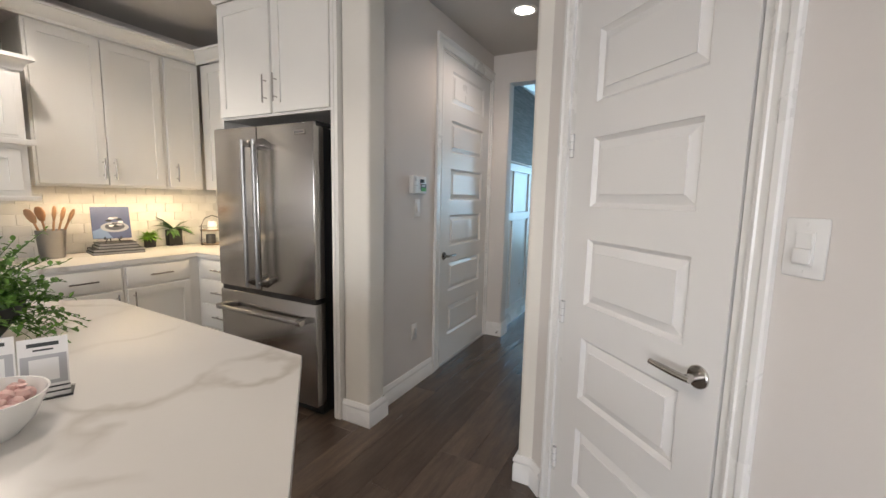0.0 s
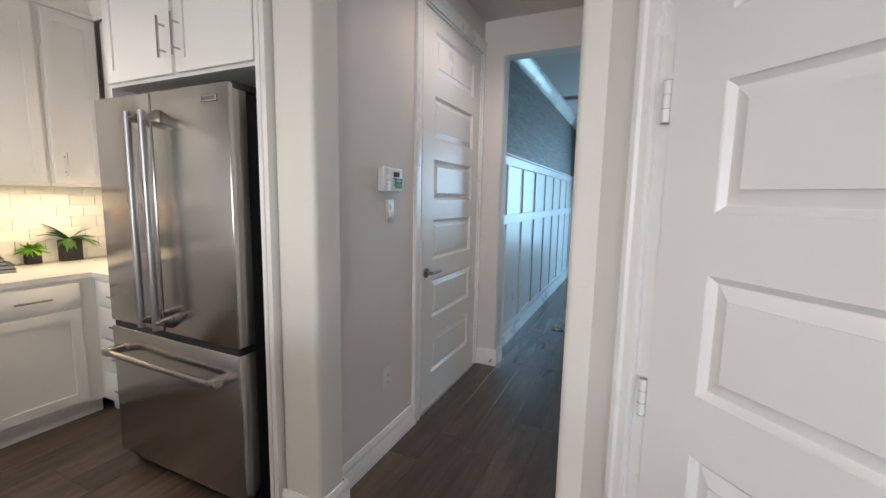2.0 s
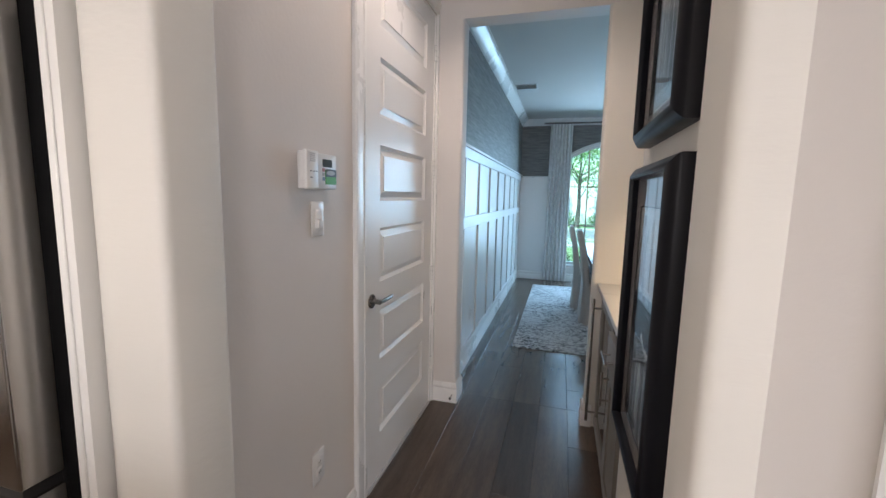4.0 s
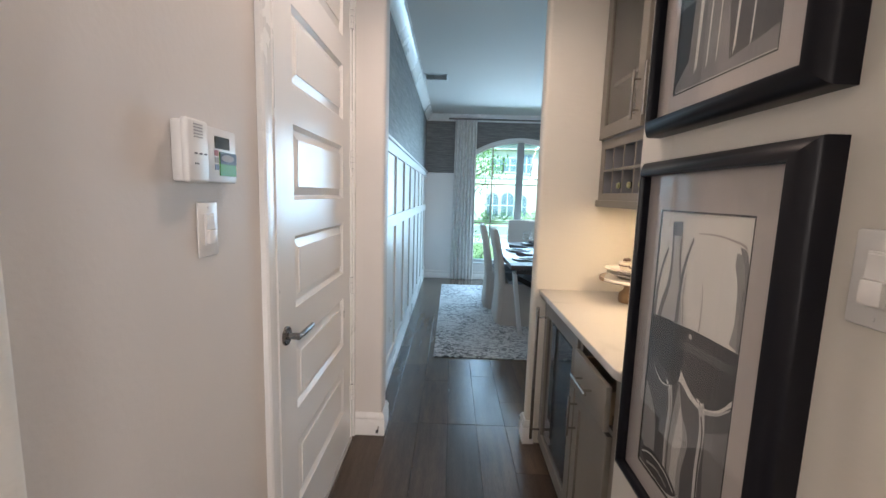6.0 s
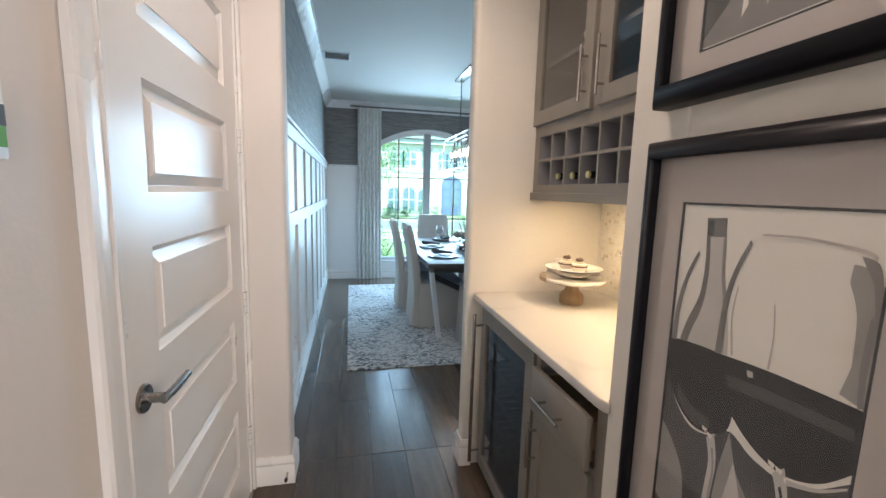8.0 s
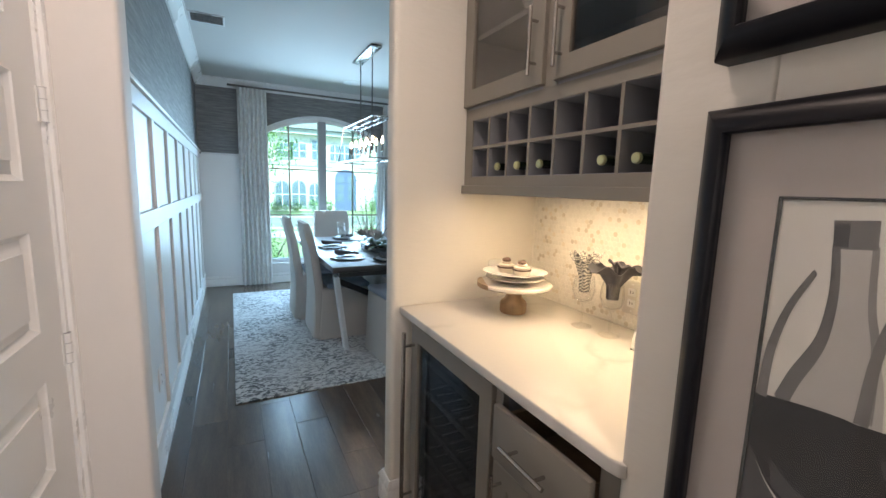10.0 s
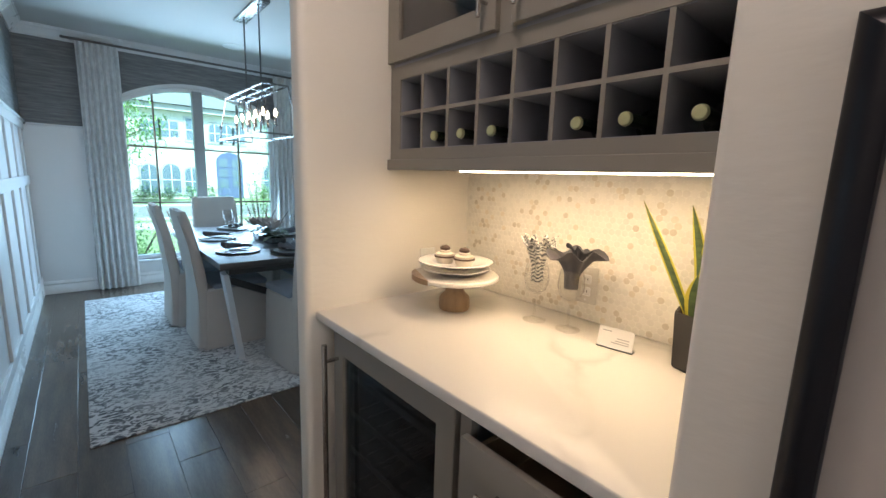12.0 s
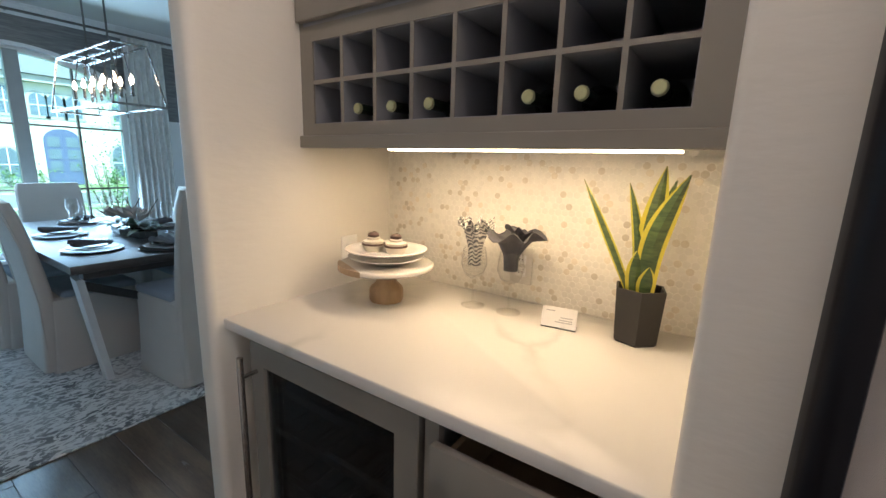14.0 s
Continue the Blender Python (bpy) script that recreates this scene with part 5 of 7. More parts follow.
for k, (z, r) in enumerate(((0.126, 0.116), (0.148, 0.125))):
    p_ = thing("dinner_plate", -0.390, 7.940, TOP + z, 0, "white porcelain plate stacked on the cake stand", "plate", "plates on the cake stand")
    part("dish", lathe(bmesh.new(), [(0.0, 0.0), (0.060, 0.0), (0.068, 0.004), (0.090, 0.012), (r, 0.018), (r + 0.001, 0.020), (r - 0.002, 0.021), (0.088, 0.015), (0.068, 0.008), (0.0, 0.005)], 56), "porcelain", p_)
for dx, dy in ((-0.01, 0.045), (0.01, -0.030)):
    c_ = thing("cupcake", -0.390 + dx, 7.940 + dy, TOP + 0.153, 0, "small iced cupcake on a plate", "cupcake", "cupcakes on the plates")
    part("case", lathe(bmesh.new(), [(0.0, 0.0), (0.020, 0.0), (0.026, 0.016), (0.0, 0.016)], 24), "cream", c_)
    part("sponge", lathe(bmesh.new(), [(0.0, 0.016), (0.028, 0.016), (0.028, 0.020), (0.0, 0.020)], 24), "choc", c_, "chocolate sponge")
    part("icing", lathe(bmesh.new(), [(0.0, 0.020), (0.024, 0.020), (0.025, 0.025), (0.015, 0.028), (0.016, 0.033), (0.009, 0.037), (0.0, 0.037)], 18), "cream", c_, "cream icing swirl")
    bm = bmesh.new()
    for a in range(3):
        lathe(bm, [(0.012 - a * 0.002, 0), (0.0155 - a * 0.003, 0.002), (0.012 - a * 0.002, 0.004)], 14, Matrix.Translation((0.003 * a, 0, 0.030 + a * 0.004)) @ pose(0, 0, 0, 20 * a, 15, 0))
    part("chocolate_curl", bm, "choc", c_)
    part("chocolate_top", lathe(bmesh.new(), [(0.0, 0.032), (0.013, 0.033), (0.014, 0.040), (0.010, 0.044), (0.0, 0.045)], 16), "choc", c_, "chocolate button on top")
    c_.scale = (1.3, 1.3, 1.35)


def napkin_form(seed, r, h, flare, folds, m):
    """A folded cloth stuck into a glass, opening towards the top."""
    rnd = random.Random(seed)
    bm = bmesh.new()
    ph = [rnd.uniform(0, 6.28) for _ in range(4)]
    grid = []
    for i in range(15):
        v = i / 14
        row = []
        for j in range(41):
            u = 2 * math.pi * (j % 40) / 40
            k = 0.5 + 0.5 * math.sin(folds * u + ph[0] + v)
            rad = r * (0.62 + flare * max(0, v - 0.30) ** 1.15 * (0.70 + 0.5 * k)) + r * 0.30 * v * math.sin((folds + 2) * u + ph[1] + 2 * v)
            drop = -0.30 * h * max(0, v - 0.66) * 3 * (0.35 + 0.65 * math.sin(folds * u + ph[2]) ** 2)
            row.append(m @ Vector((rad * math.cos(u), rad * math.sin(u), h * v + drop)))
        grid.append(row)
    sheet(bm, grid)
    bmesh.ops.remove_doubles(bm, verts=bm.verts, dist=1e-5)
    return thicken(bm, 0.002)


def chevron(name):
    m, nt, b = nodes_of(name)
    N, L = nt.nodes.new, nt.links.new
    tc, sp_, w = N("ShaderNodeTexCoord"), N("ShaderNodeSeparateXYZ"), N("ShaderNodeMath")
    L(tc.outputs["Object"], sp_.inputs[0])

    def mth(op, a, b_=None):
        q = N("ShaderNodeMath")
        q.operation = op
        for i, v in enumerate((a, b_)):
            if v is None:
                continue
            if isinstance(v, (int, float)):
                q.inputs[i].default_value = v
            else:
                L(v, q.inputs[i])
        return q.outputs[0]
    zig = mth("PINGPONG", mth("ADD", sp_.outputs[0], sp_.outputs[1]), 0.010)
    s = mth("PINGPONG", mth("ADD", sp_.outputs[2], zig), 0.006)
    f = mth("GREATER_THAN", s, 0.0032)
    mix = N("ShaderNodeMix")
    mix.data_type = "RGBA"
    mix.inputs[6].default_value, mix.inputs[7].default_value = (0.60, 0.58, 0.52, 1), (0.12, 0.12, 0.125, 1)
    L(f, mix.inputs[0])
    L(mix.outputs[2], b.inputs["Base Color"])
    b.inputs["Roughness"].default_value = 0.9
    return m


M["chevron"] = chevron("chevron_napkin_cloth")
for x, y, mat_, lab, kw in ((-0.263, 7.698, "chevron", "patterned cloth napkin folded in a wine glass", dict(seed=3, r=0.028, h=0.165, flare=1.9, folds=4)),
                            (-0.252, 7.582, "napkin", "dark grey cloth napkin folded in a wine glass", dict(seed=5, r=0.030, h=0.135, flare=3.0, folds=3))):
    g = wine_glass(x, y, TOP, 0.185, 0.040, "glasses on the bar worktop", "clear wine glass holding a napkin")
    nb = napkin_form(m=Matrix.Translation((0, 0, 0.130)), **kw)
    nk = thing("cloth_napkin", x, y, TOP, 0, lab, "napkin", "napkins in glasses")
    part("cloth", nb, mat_, nk)
    if mat_ == "napkin":
        part("folded_corner", napkin_form(12, 0.018, 0.070, 2.4, 3, pose(0.0, -0.012, 0.195, 14, 8, 30)), mat_, nk)

card = thing("card_holder", -0.305, 7.397, TOP, 4, "small printed card in a clear stand on the bar worktop", "card")
card.matrix_basis = pose(-0.283, 7.420, TOP, 0, 0, -90 + 8)
tilt = pose(0, 0, 0, -14, 0, 0)
part("card", boxed(-0.046, 0.046, -0.0008, 0.0008, 0.004, 0.058, m=tilt), "paper", card)
part("stand", boxed(-0.047, 0.047, 0.0, 0.028, 0.0, 0.003), "glass", card)
bm = bmesh.new()
for x0, x1, z in ((-0.036, -0.012, 0.046), (0.004, 0.036, 0.030), (0.000, 0.036, 0.023), (-0.010, 0.036, 0.017)):
    box(bm, x0, x1, -0.0014, -0.0009, z, z + 0.0028, m=tilt)
part("print_lines", bm, "grey_print", card)

# snake plant
sn = thing("snake_plant", -0.232, 7.238, TOP, 0, "potted snake plant with yellow-edged leaves on the bar worktop", "potted plant")
hexa = [(math.cos(math.radians(60 * k + 12)), math.sin(math.radians(60 * k + 12))) for k in range(6)]
bm = bmesh.new()
rings = []
for r, z in ((0.050, 0.0), (0.056, 0.006), (0.064, 0.138), (0.0635, 0.142), (0.058, 0.142), (0.055, 0.122)):
    rings.append([bm.verts.new((r * x, r * y, z)) for x, y in hexa])
for a, b in zip(rings, rings[1:]):
    for j in range(6):
        bm.faces.new((a[j], a[(j + 1) % 6], b[(j + 1) % 6], b[j]))
bm.faces.new(rings[0][::-1])
pot_ = part("pot", bm, "pot", sn, "black hexagonal pot", smooth=False)
bm = bmesh.new()
prism(bm, [(0.0555 * x, 0.0555 * y) for x, y in hexa], 0.10, 0.122)
part("soil", bm, "soil", pot_)


def blade(base, tip, width, bend, turn, thick=0.004):
    """A long leaf with a coloured margin: returns the middle and the edge as meshes."""
    base, tip = Vector(base), Vector(tip)
    side = Vector((math.cos(turn), math.sin(turn), 0))
    core, edge = bmesh.new(), bmesh.new()
    rows, n_ = [], 14
    for i in range(n_ + 1):
        v = i / n_
        c = base.lerp(tip, v) + Vector(bend) * (math.sin(v * math.pi) * 1.0)
        w = width * (0.55 + 0.45 * math.sin(min(1, v * 1.6) * math.pi / 2)) * (1 - max(0, (v - 0.55) / 0.45) ** 2.0) + 0.0006
        tw = Matrix.Rotation(0.5 * v, 3, "Z") @ side
        nrm = tw.cross(Vector((0, 0, 1))).normalized()
        rows.append((c, tw, w, nrm))
    f = 0.64
    g1 = [[c - tw * w * f, c - nrm * w * 0.22, c + tw * w * f] for c, tw, w, nrm in rows]
    sheet(core, g1)
    for s in (-1, 1):
        sheet(edge, [[c + tw * w * f * s, c + tw * w * s] for c, tw, w, nrm in rows])
    return thicken(core, thick), thicken(edge, thick * 0.7)


Z0 = 0.10
for bx_, by_, tx, ty, h, w, bend, turn in ((-0.020, 0.012, -0.030, 0.155, 0.400, 0.009, (0.0, -0.018, -0.03), 1.3), (0.0, 0.016, 0.0, 0.052, 0.395, 0.010, (0.0, -0.016, 0), 1.5),
                                           (0.004, 0.0, 0.01, -0.022, 0.438, 0.021, (0.0, 0.006, 0), 1.5), (0.012, -0.012, 0.03, -0.045, 0.405, 0.015, (0.0, 0.015, 0), 1.2),
                                           (-0.010, -0.014, -0.02, -0.074, 0.420, 0.023, (0.0, 0.026, 0), 1.6), (0.020, -0.006, 0.04, -0.060, 0.400, 0.016, (0.0, 0.012, 0), 1.4), (-0.022, 0.010, -0.026, 0.014, 0.235, 0.017, (0, 0, 0), 1.7),
                                           (-0.026, -0.010, -0.03, -0.018, 0.200, 0.016, (0, 0.0, 0), 1.4), (0.02, 0.008, 0.03, -0.02, 0.30, 0.014, (0, 0.0, 0), 1.3)):
    core, edge = blade((bx_, by_, Z0), (tx, ty, h), w * 1.3, bend, turn)
    lf = part("leaf", core, "snake", sn, "banded green leaf with a yellow margin")
    part("leaf_margin", edge, "snake_edge", lf)


# ---- kitchen ----
KX = -3.635     # fronts of the west base cabinets
WB = lambda x: pose(x, 0, 0, 0, 0, 90)       # face looks towards +x: local x -> +y
NB = lambda y: pose(0, y, 0, 0, 0, 0)        # face looks towards -y: local x -> +x


def base_unit(name, origin, m, x0, x1, spec, label, group="kitchen base cabinets", depth=0.61):
    """A white base cabinet: toe space, box and fronts. spec: rows of (z0, z1, kind)."""
    t = thing(name, *origin, 0, 0, label, "cabinet", group)
    inv = Matrix.Translation((-origin[0], -origin[1], 0)) @ m
    bm = bmesh.new()
    box(bm, x0, x1, 0.0, depth - 0.002, 0.10, 0.883, m=inv)
    part("body", bm, "cab_white", t)
    part("toe_kick", boxed(x0, x1, 0.06, 0.09, 0.0, 0.099, m=inv), "cab_white", t)
    for a, b, z0, z1, kind, hx, hz, up in spec:
        if kind == "drawer":
            d = flat_front(t, inv, a, b, z0, z1, "cab_white", "drawer")
            bar_handle(d, inv @ pose((a + b) / 2, -0.019, (z0 + z1) / 2, 0, 90, 0), min(0.16, (b - a) * 0.5))
        else:
            d = shaker(t, inv, a, b, z0, z1, "cab_white", "door")
            bar_handle(d, inv @ pose(hx, -0.019, hz, 0, 0, 0), 0.16)
    return t


mw = WB(KX)
base_unit("base_cabinet", (-3.95, 6.02), mw, 5.785, 6.345, [(5.80, 6.245, 0.72, 0.86, "drawer", 0, 0, 0), (5.80, 6.245, 0.13, 0.70, "door", 5.835, 0.60, 1)], "white shaker base cabinet under the kitchen worktop")
base_unit("base_cabinet", (-3.95, 5.55), mw, 5.30, 5.783, [(5.315, 5.765, 0.72, 0.86, "drawer", 0, 0, 0), (5.315, 5.765, 0.13, 0.70, "door", 5.73, 0.60, 1)], "white shaker base cabinet under the kitchen worktop")
base_unit("base_cabinet", (-3.95, 4.75), mw, 4.20, 5.298, [(4.215, 4.745, 0.13, 0.86, "door", 4.71, 0.7, 1), (4.755, 5.285, 0.13, 0.86, "door", 4.79, 0.7, 1)], "white shaker base cabinet under the kitchen worktop")
rows4 = [(-3.575, -3.075, z0, z1, "drawer", 0, 0, 0) for z0, z1 in ((0.13, 0.30), (0.315, 0.50), (0.515, 0.70), (0.72, 0.86))]
base_unit("drawer_cabinet", (-3.3, 6.61), NB(6.33), -3.655, -3.06, rows4, "white four-drawer base cabinet beside the refrigerator", depth=0.585)
bm = bmesh.new()
prism(bm, [(-4.255, 4.2), (-3.612, 4.2), (-3.612, 6.305), (-3.045, 6.305), (-3.045, 6.915), (-4.255, 6.915)], TOP - 0.03, TOP, 0.003, 2)
solid("kitchen_worktop", bm, "quartz", "white quartz worktop on the kitchen base cabinets", "worktop")


def upper_unit(origin, m, x0, x1, doors, label, z0=1.425, z1=2.485, depth=0.325):
    t = thing("upper_cabinet", origin[0], origin[1], z0, 0, label, "cabinet", "kitchen upper cabinets")
    inv = Matrix.Translation((-origin[0], -origin[1], -z0)) @ m
    part("body", boxed(x0, x1, 0.0, depth, z0, z1, m=inv), "cab_white", t)
    for a, b, hx in doors:
        d = shaker(t, inv, a, b, z0 + 0.018, z1 - 0.018, "cab_white", "door")
        if hx is not None:
            bar_handle(d, inv @ pose(hx, -0.019, z0 + 0.135, 0, 0, 0), 0.15)
    return t


UX = -3.93
mu = WB(UX)
upper_unit((-4.1, 5.87), mu, 5.46, 6.285, [(5.475, 5.865, 5.835), (5.872, 6.262, 5.905)], "white double-door upper cabinet on the kitchen wall")
upper_unit((-4.1, 6.45), mu, 6.287, 6.585, [(6.302, 6.585 - 0.012, 6.355)], "white single-door upper cabinet in the kitchen corner")
upper_unit((-3.5, 6.75), NB(6.605), -3.912, -3.045, [(-3.85, -3.47, -3.50), (-3.46, -3.06, -3.43)], "white upper cabinet between the corner and the refrigerator", depth=0.31)
CR2 = [(0, 0), (0.012, 0), (0.016, 0.02), (0.03, 0.03), (0.055, 0.085), (0.065, 0.09), (0.065, 0.105), (0, 0.105)]
solid("cabinet_crown", sweep(bmesh.new(), [(-3.05, 6.585), (UX, 6.585), (UX, 4.3)], CR2, 2.488), "cab_white", "white crown moulding on the upper cabinets", "moulding", kind=S)

tall = thing("refrigerator_cabinet", -2.51, 6.55, 0, 0, "white cabinet surround with double doors above the refrigerator", "cabinet")
LT = Matrix.Translation((2.51, -6.55, 0))
for b in ((-3.04, -3.02, 6.19, 6.91, 0, 2.66), (-2.035, -2.012, 6.19, 6.91, 0, 2.66), (-2.012, -1.962, 6.165, 6.915, 0, 2.66)):
    part("side_panel", boxed(*b), "cab_white", tall, at_world=True)
part("body", boxed(-3.02, -2.035, 6.19, 6.91, 1.90, 2.66), "cab_white", tall, at_world=True)
part("edge_bead", boxed(-1.995, -1.985, 6.160, 6.166, 0.0, 2.66, 0.002, 1), "cab_white", tall, at_world=True)
for a, b, hx in ((-3.022, -2.522, -2.557), (-2.494, -2.030, -2.462)):
    d = shaker(tall, LT @ NB(6.19), a, b, 1.915, 2.625, "cab_white", "door")
    bar_handle(d, LT @ NB(6.19) @ pose(hx, -0.019, 2.06, 0, 0, 0), 0.17)
solid("cabinet_crown", sweep(bmesh.new(), [(-1.955, 6.175), (-3.04, 6.175), (-3.04, 6.60)], CR2, 2.655), "cab_white", "white crown moulding on the tall cabinet", "moulding", kind=S)

# range hood
hood = thing("range_hood", -3.95, 4.93, 1.33, 0, "white wooden range hood with recessed panels and mantel mouldings", "range hood")
LH = Matrix.Translation((3.95, -4.93, -1.33))
part("body", boxed(-4.255, -3.72, 4.48, 5.37, 1.36, 2.10), "cab_white", hood, at_world=True)
part("chimney", boxed(-4.255, -3.84, 4.55, 5.33, 2.19, 2.74), "cab_white", hood, at_world=True)
bm = bmesh.new()
sweep(bm, [(-4.25, 5.37), (-3.72, 5.37), (-3.72, 4.48)], [(0, 0), (0.012, 0.0), (0.02, 0.03), (0.05, 0.06), (0.06, 0.062), (0.06, 0.085), (0, 0.085)], 2.10)
part("mantel", bm, "cab_white", hood, at_world=True)
bm = bmesh.new()
for z0, z1 in ((1.665, 1.70), (1.33, 1.36)):
    box(bm, -4.25, -3.685, 4.45, 5.405, z0, z1, 0.005, 2)
part("ledge", bm, "cab_white", hood, at_world=True)
mh = LH @ WB(-3.72)
shaker(hood, mh, 4.52, 5.335, 1.72, 2.07, "cab_white", "panel", t=0.012)
shaker(hood, mh, 4.52, 5.335, 1.39, 1.64, "cab_white", "panel", t=0.012)

# refrigerator
fr = thing("refrigerator", -2.545, 6.45, 0, 0, "stainless french-door refrigerator with a bottom freezer drawer", "refrigerator")
LF = Matrix.Translation((2.545, -6.45, 0))
part("case", boxed(-2.985, -2.095, 6.185, 6.88, 0.03, 1.80, 0.004, 1), "black", fr, "black refrigerator case", at_world=True)
bm = bmesh.new()
box(bm, -2.98, -2.10, 6.16, 6.30, 0.0, 0.065)
part("grille", bm, "black", fr, at_world=True)
for nm, x0, x1, z0, z1 in (("door", -3.003, -2.580, 0.765, 1.825), ("door", -2.572, -2.088, 0.765, 1.825), ("freezer_drawer", -3.003, -2.088, 0.07, 0.735)):
    part(nm, boxed(x0, x1, 6.10, 6.185, z0, z1, 0.006, 3), "steel", fr, "brushed stainless steel front", at_world=True)
bm = bmesh.new()
box(bm, -2.99, -2.10, 6.11, 6.186, 0.705, 0.765)
box(bm, -2.99, -2.10, 6.1855, 6.20, 0.07, 1.82)
part("gasket", bm, "black", fr, at_world=True)
for x in (-2.628, -2.524):
    bm = bmesh.new()
    tube(bm, [(x, 6.035, 0.80), (x, 6.035, 1.735)], 0.0145, 18)
    h_ = part("handle", bm, "steel_side", fr, "tubular steel door handle", at_world=True)
    for z, s in ((1.715, 1), (0.825, -1)):
        bm = bmesh.new()
        prism(bm, [(-0.017, 0.0), (0.017, 0.0), (0.017, -0.072), (-0.017, -0.072)], -0.020, 0.032, 0.004, 2, m=Matrix.Translation((x, 6.10, z)) @ Matrix.Diagonal((1, 1, s, 1)))
        for v in bm.verts:
            if v.co.y < 6.05 and (v.co.z - z) * s > 0.0:
                v.co.z -= s * 0.030
        part("bracket", bm, "nickel", h_, "angled steel handle bracket", at_world=True)
bm = bmesh.new()
tube(bm, [(-2.93, 6.030, 0.628), (-2.16, 6.030, 0.628)], 0.0145, 18)
h_ = part("handle", bm, "steel_side", fr, "tubular steel drawer handle", at_world=True)
for x in (-2.925, -2.165):
    part("bracket", boxed(x - 0.022, x + 0.022, 6.018, 6.101, 0.612, 0.646, 0.004, 2), "nickel", h_, "steel handle bracket", at_world=True)
bd = part("badge", boxed(-2.245, -2.150, 6.096, 6.101, 1.757, 1.785, 0.002, 1), "nickel", fr, "small metal badge", at_world=True)
bm = bmesh.new()
for k in range(6):
    box(bm, -2.236 + k * 0.013, -2.228 + k * 0.013, 6.0950, 6.0962, 1.765, 1.777)
part("badge_marks", bm, "ink", bd, at_world=True)
for x in (-2.115, -2.97):
    part("hinge_cover", boxed(x - 0.03, x + 0.03, 6.12, 6.25, 1.802, 1.832, 0.006, 2), "black", fr, at_world=True)

# island: clipped corners towards the refrigerator
ISL = [(-1.215, 5.172), (-2.465, 5.215), (-3.02, 4.66), (-3.02, 2.2), (-0.62, 2.2), (-0.62, 4.577)]
bm = bmesh.new()
prism(bm, ISL, TOP - 0.03, TOP, 0.004, 3)
solid("island_worktop", bm, "quartz", "cream quartz island worktop with grey veins and clipped corners", "worktop")
isl = thing("kitchen_island", -1.85, 3.7, 0, 0, "white painted kitchen island under the quartz worktop", "kitchen island")
bm = bmesh.new()
prism(bm, [(-1.30, 4.90), (-2.38, 4.93), (-2.75, 4.55), (-2.75, 2.5), (-0.95, 2.5), (-0.95, 4.50)], 0.09, TOP - 0.031)
part("body", bm, "cab_white", isl, at_world=True)
bm = bmesh.new()
prism(bm, [(-1.33, 4.85), (-2.35, 4.88), (-2.70, 4.52), (-2.70, 2.55), (-1.0, 2.55), (-1.0, 4.47)], 0.0, 0.09)
part("toe_kick", bm, "cab_white", isl, at_world=True)


# ---- things on the kitchen worktops ----
def leaf_mesh(bm, base, d, length, width, droop=0.3, fold=0.15):
    base, d = Vector(base), Vector(d).normalized()
    side = d.cross(Vector((0, 0, 1)))
    side = side.normalized() if side.length > 1e-3 else Vector((1, 0, 0))
    rows = []
    for v, w in ((0, 0.15), (0.3, 0.9), (0.65, 0.8), (1.0, 0.03)):
        c = base + d * length * v - Vector((0, 0, droop * length * v * v))
        up = Vector((0, 0, fold * width * w))
        rows.append([c - side * width * w / 2 + up, c, c + side * width * w / 2 + up])
    sheet(bm, rows)


def small_pot(name, x, y, z, r, h, label, leaves, leaf_mat, length, width, up, seed, group):
    t = thing(name, x, y, z, 0, label, "potted plant", group)
    p_ = part("pot", boxed(-r, r, -r, r, 0, h, 0.004, 2), "pot", t, "square black pot")
    part("soil", boxed(-r * 0.9, r * 0.9, -r * 0.9, r * 0.9, h - 0.004, h + 0.003), "soil", p_)
    rnd = random.Random(seed)
    bm = bmesh.new()
    for i in range(leaves):
        a, e = i * 2.4 + rnd.uniform(-0.3, 0.3), rnd.uniform(up, up + 0.85)
        d = (math.cos(a) * math.cos(e), math.sin(a) * math.cos(e), math.sin(e))
        leaf_mesh(bm, (rnd.uniform(-.3, .3) * r, rnd.uniform(-.3, .3) * r, h), d, length * rnd.uniform(0.7, 1.1), width, 0.35 * (1.5 - e))
    part("foliage", thicken(bm, 0.0008), leaf_mat, t)
    return t


small_pot("potted_plant", -4.255, 6.475, TOP, 0.060, 0.145, "spiky green plant in a square black pot on the kitchen worktop", 36, "leaf", 0.215, 0.036, 0.08, 4, "potted plants on the kitchen worktop")
small_pot("potted_plant", -4.255, 6.275, TOP, 0.041, 0.086, "small bright green plant in a black pot on the kitchen worktop", 220, "lime_leaf", 0.105, 0.016, 0.15, 5, "potted plants on the kitchen worktop")

# recipe stand on a stack of books
for k, (w, d_, h0) in enumerate(((0.165, 0.115, 0.0), (0.160, 0.11, 0.022), (0.130, 0.10, 0.044), (0.120, 0.095, 0.064))):
    b_ = thing("book", -4.09, 5.955, TOP + h0, -12, "dark book lying in a small stack under the stand", "book", "books under the picture stand")
    part("page_block", boxed(-d_ + 0.004, d_ - 0.003, -w + 0.004, w - 0.004, 0.003, 0.018), "porcelain_grey", b_)
    bm = bmesh.new()
    box(bm, -d_, d_, -w, w, 0.0, 0.003)
    box(bm, -d_, d_, -w, w, 0.018, 0.021)
    box(bm, -d_ - 0.002, -d_ + 0.001, -w, w, 0.0, 0.021)
    part("cover", bm, "pot", b_)
es = thing("plate_easel", -4.07, 5.955, TOP + 0.044, -12, "black easel stand on the books", "easel")
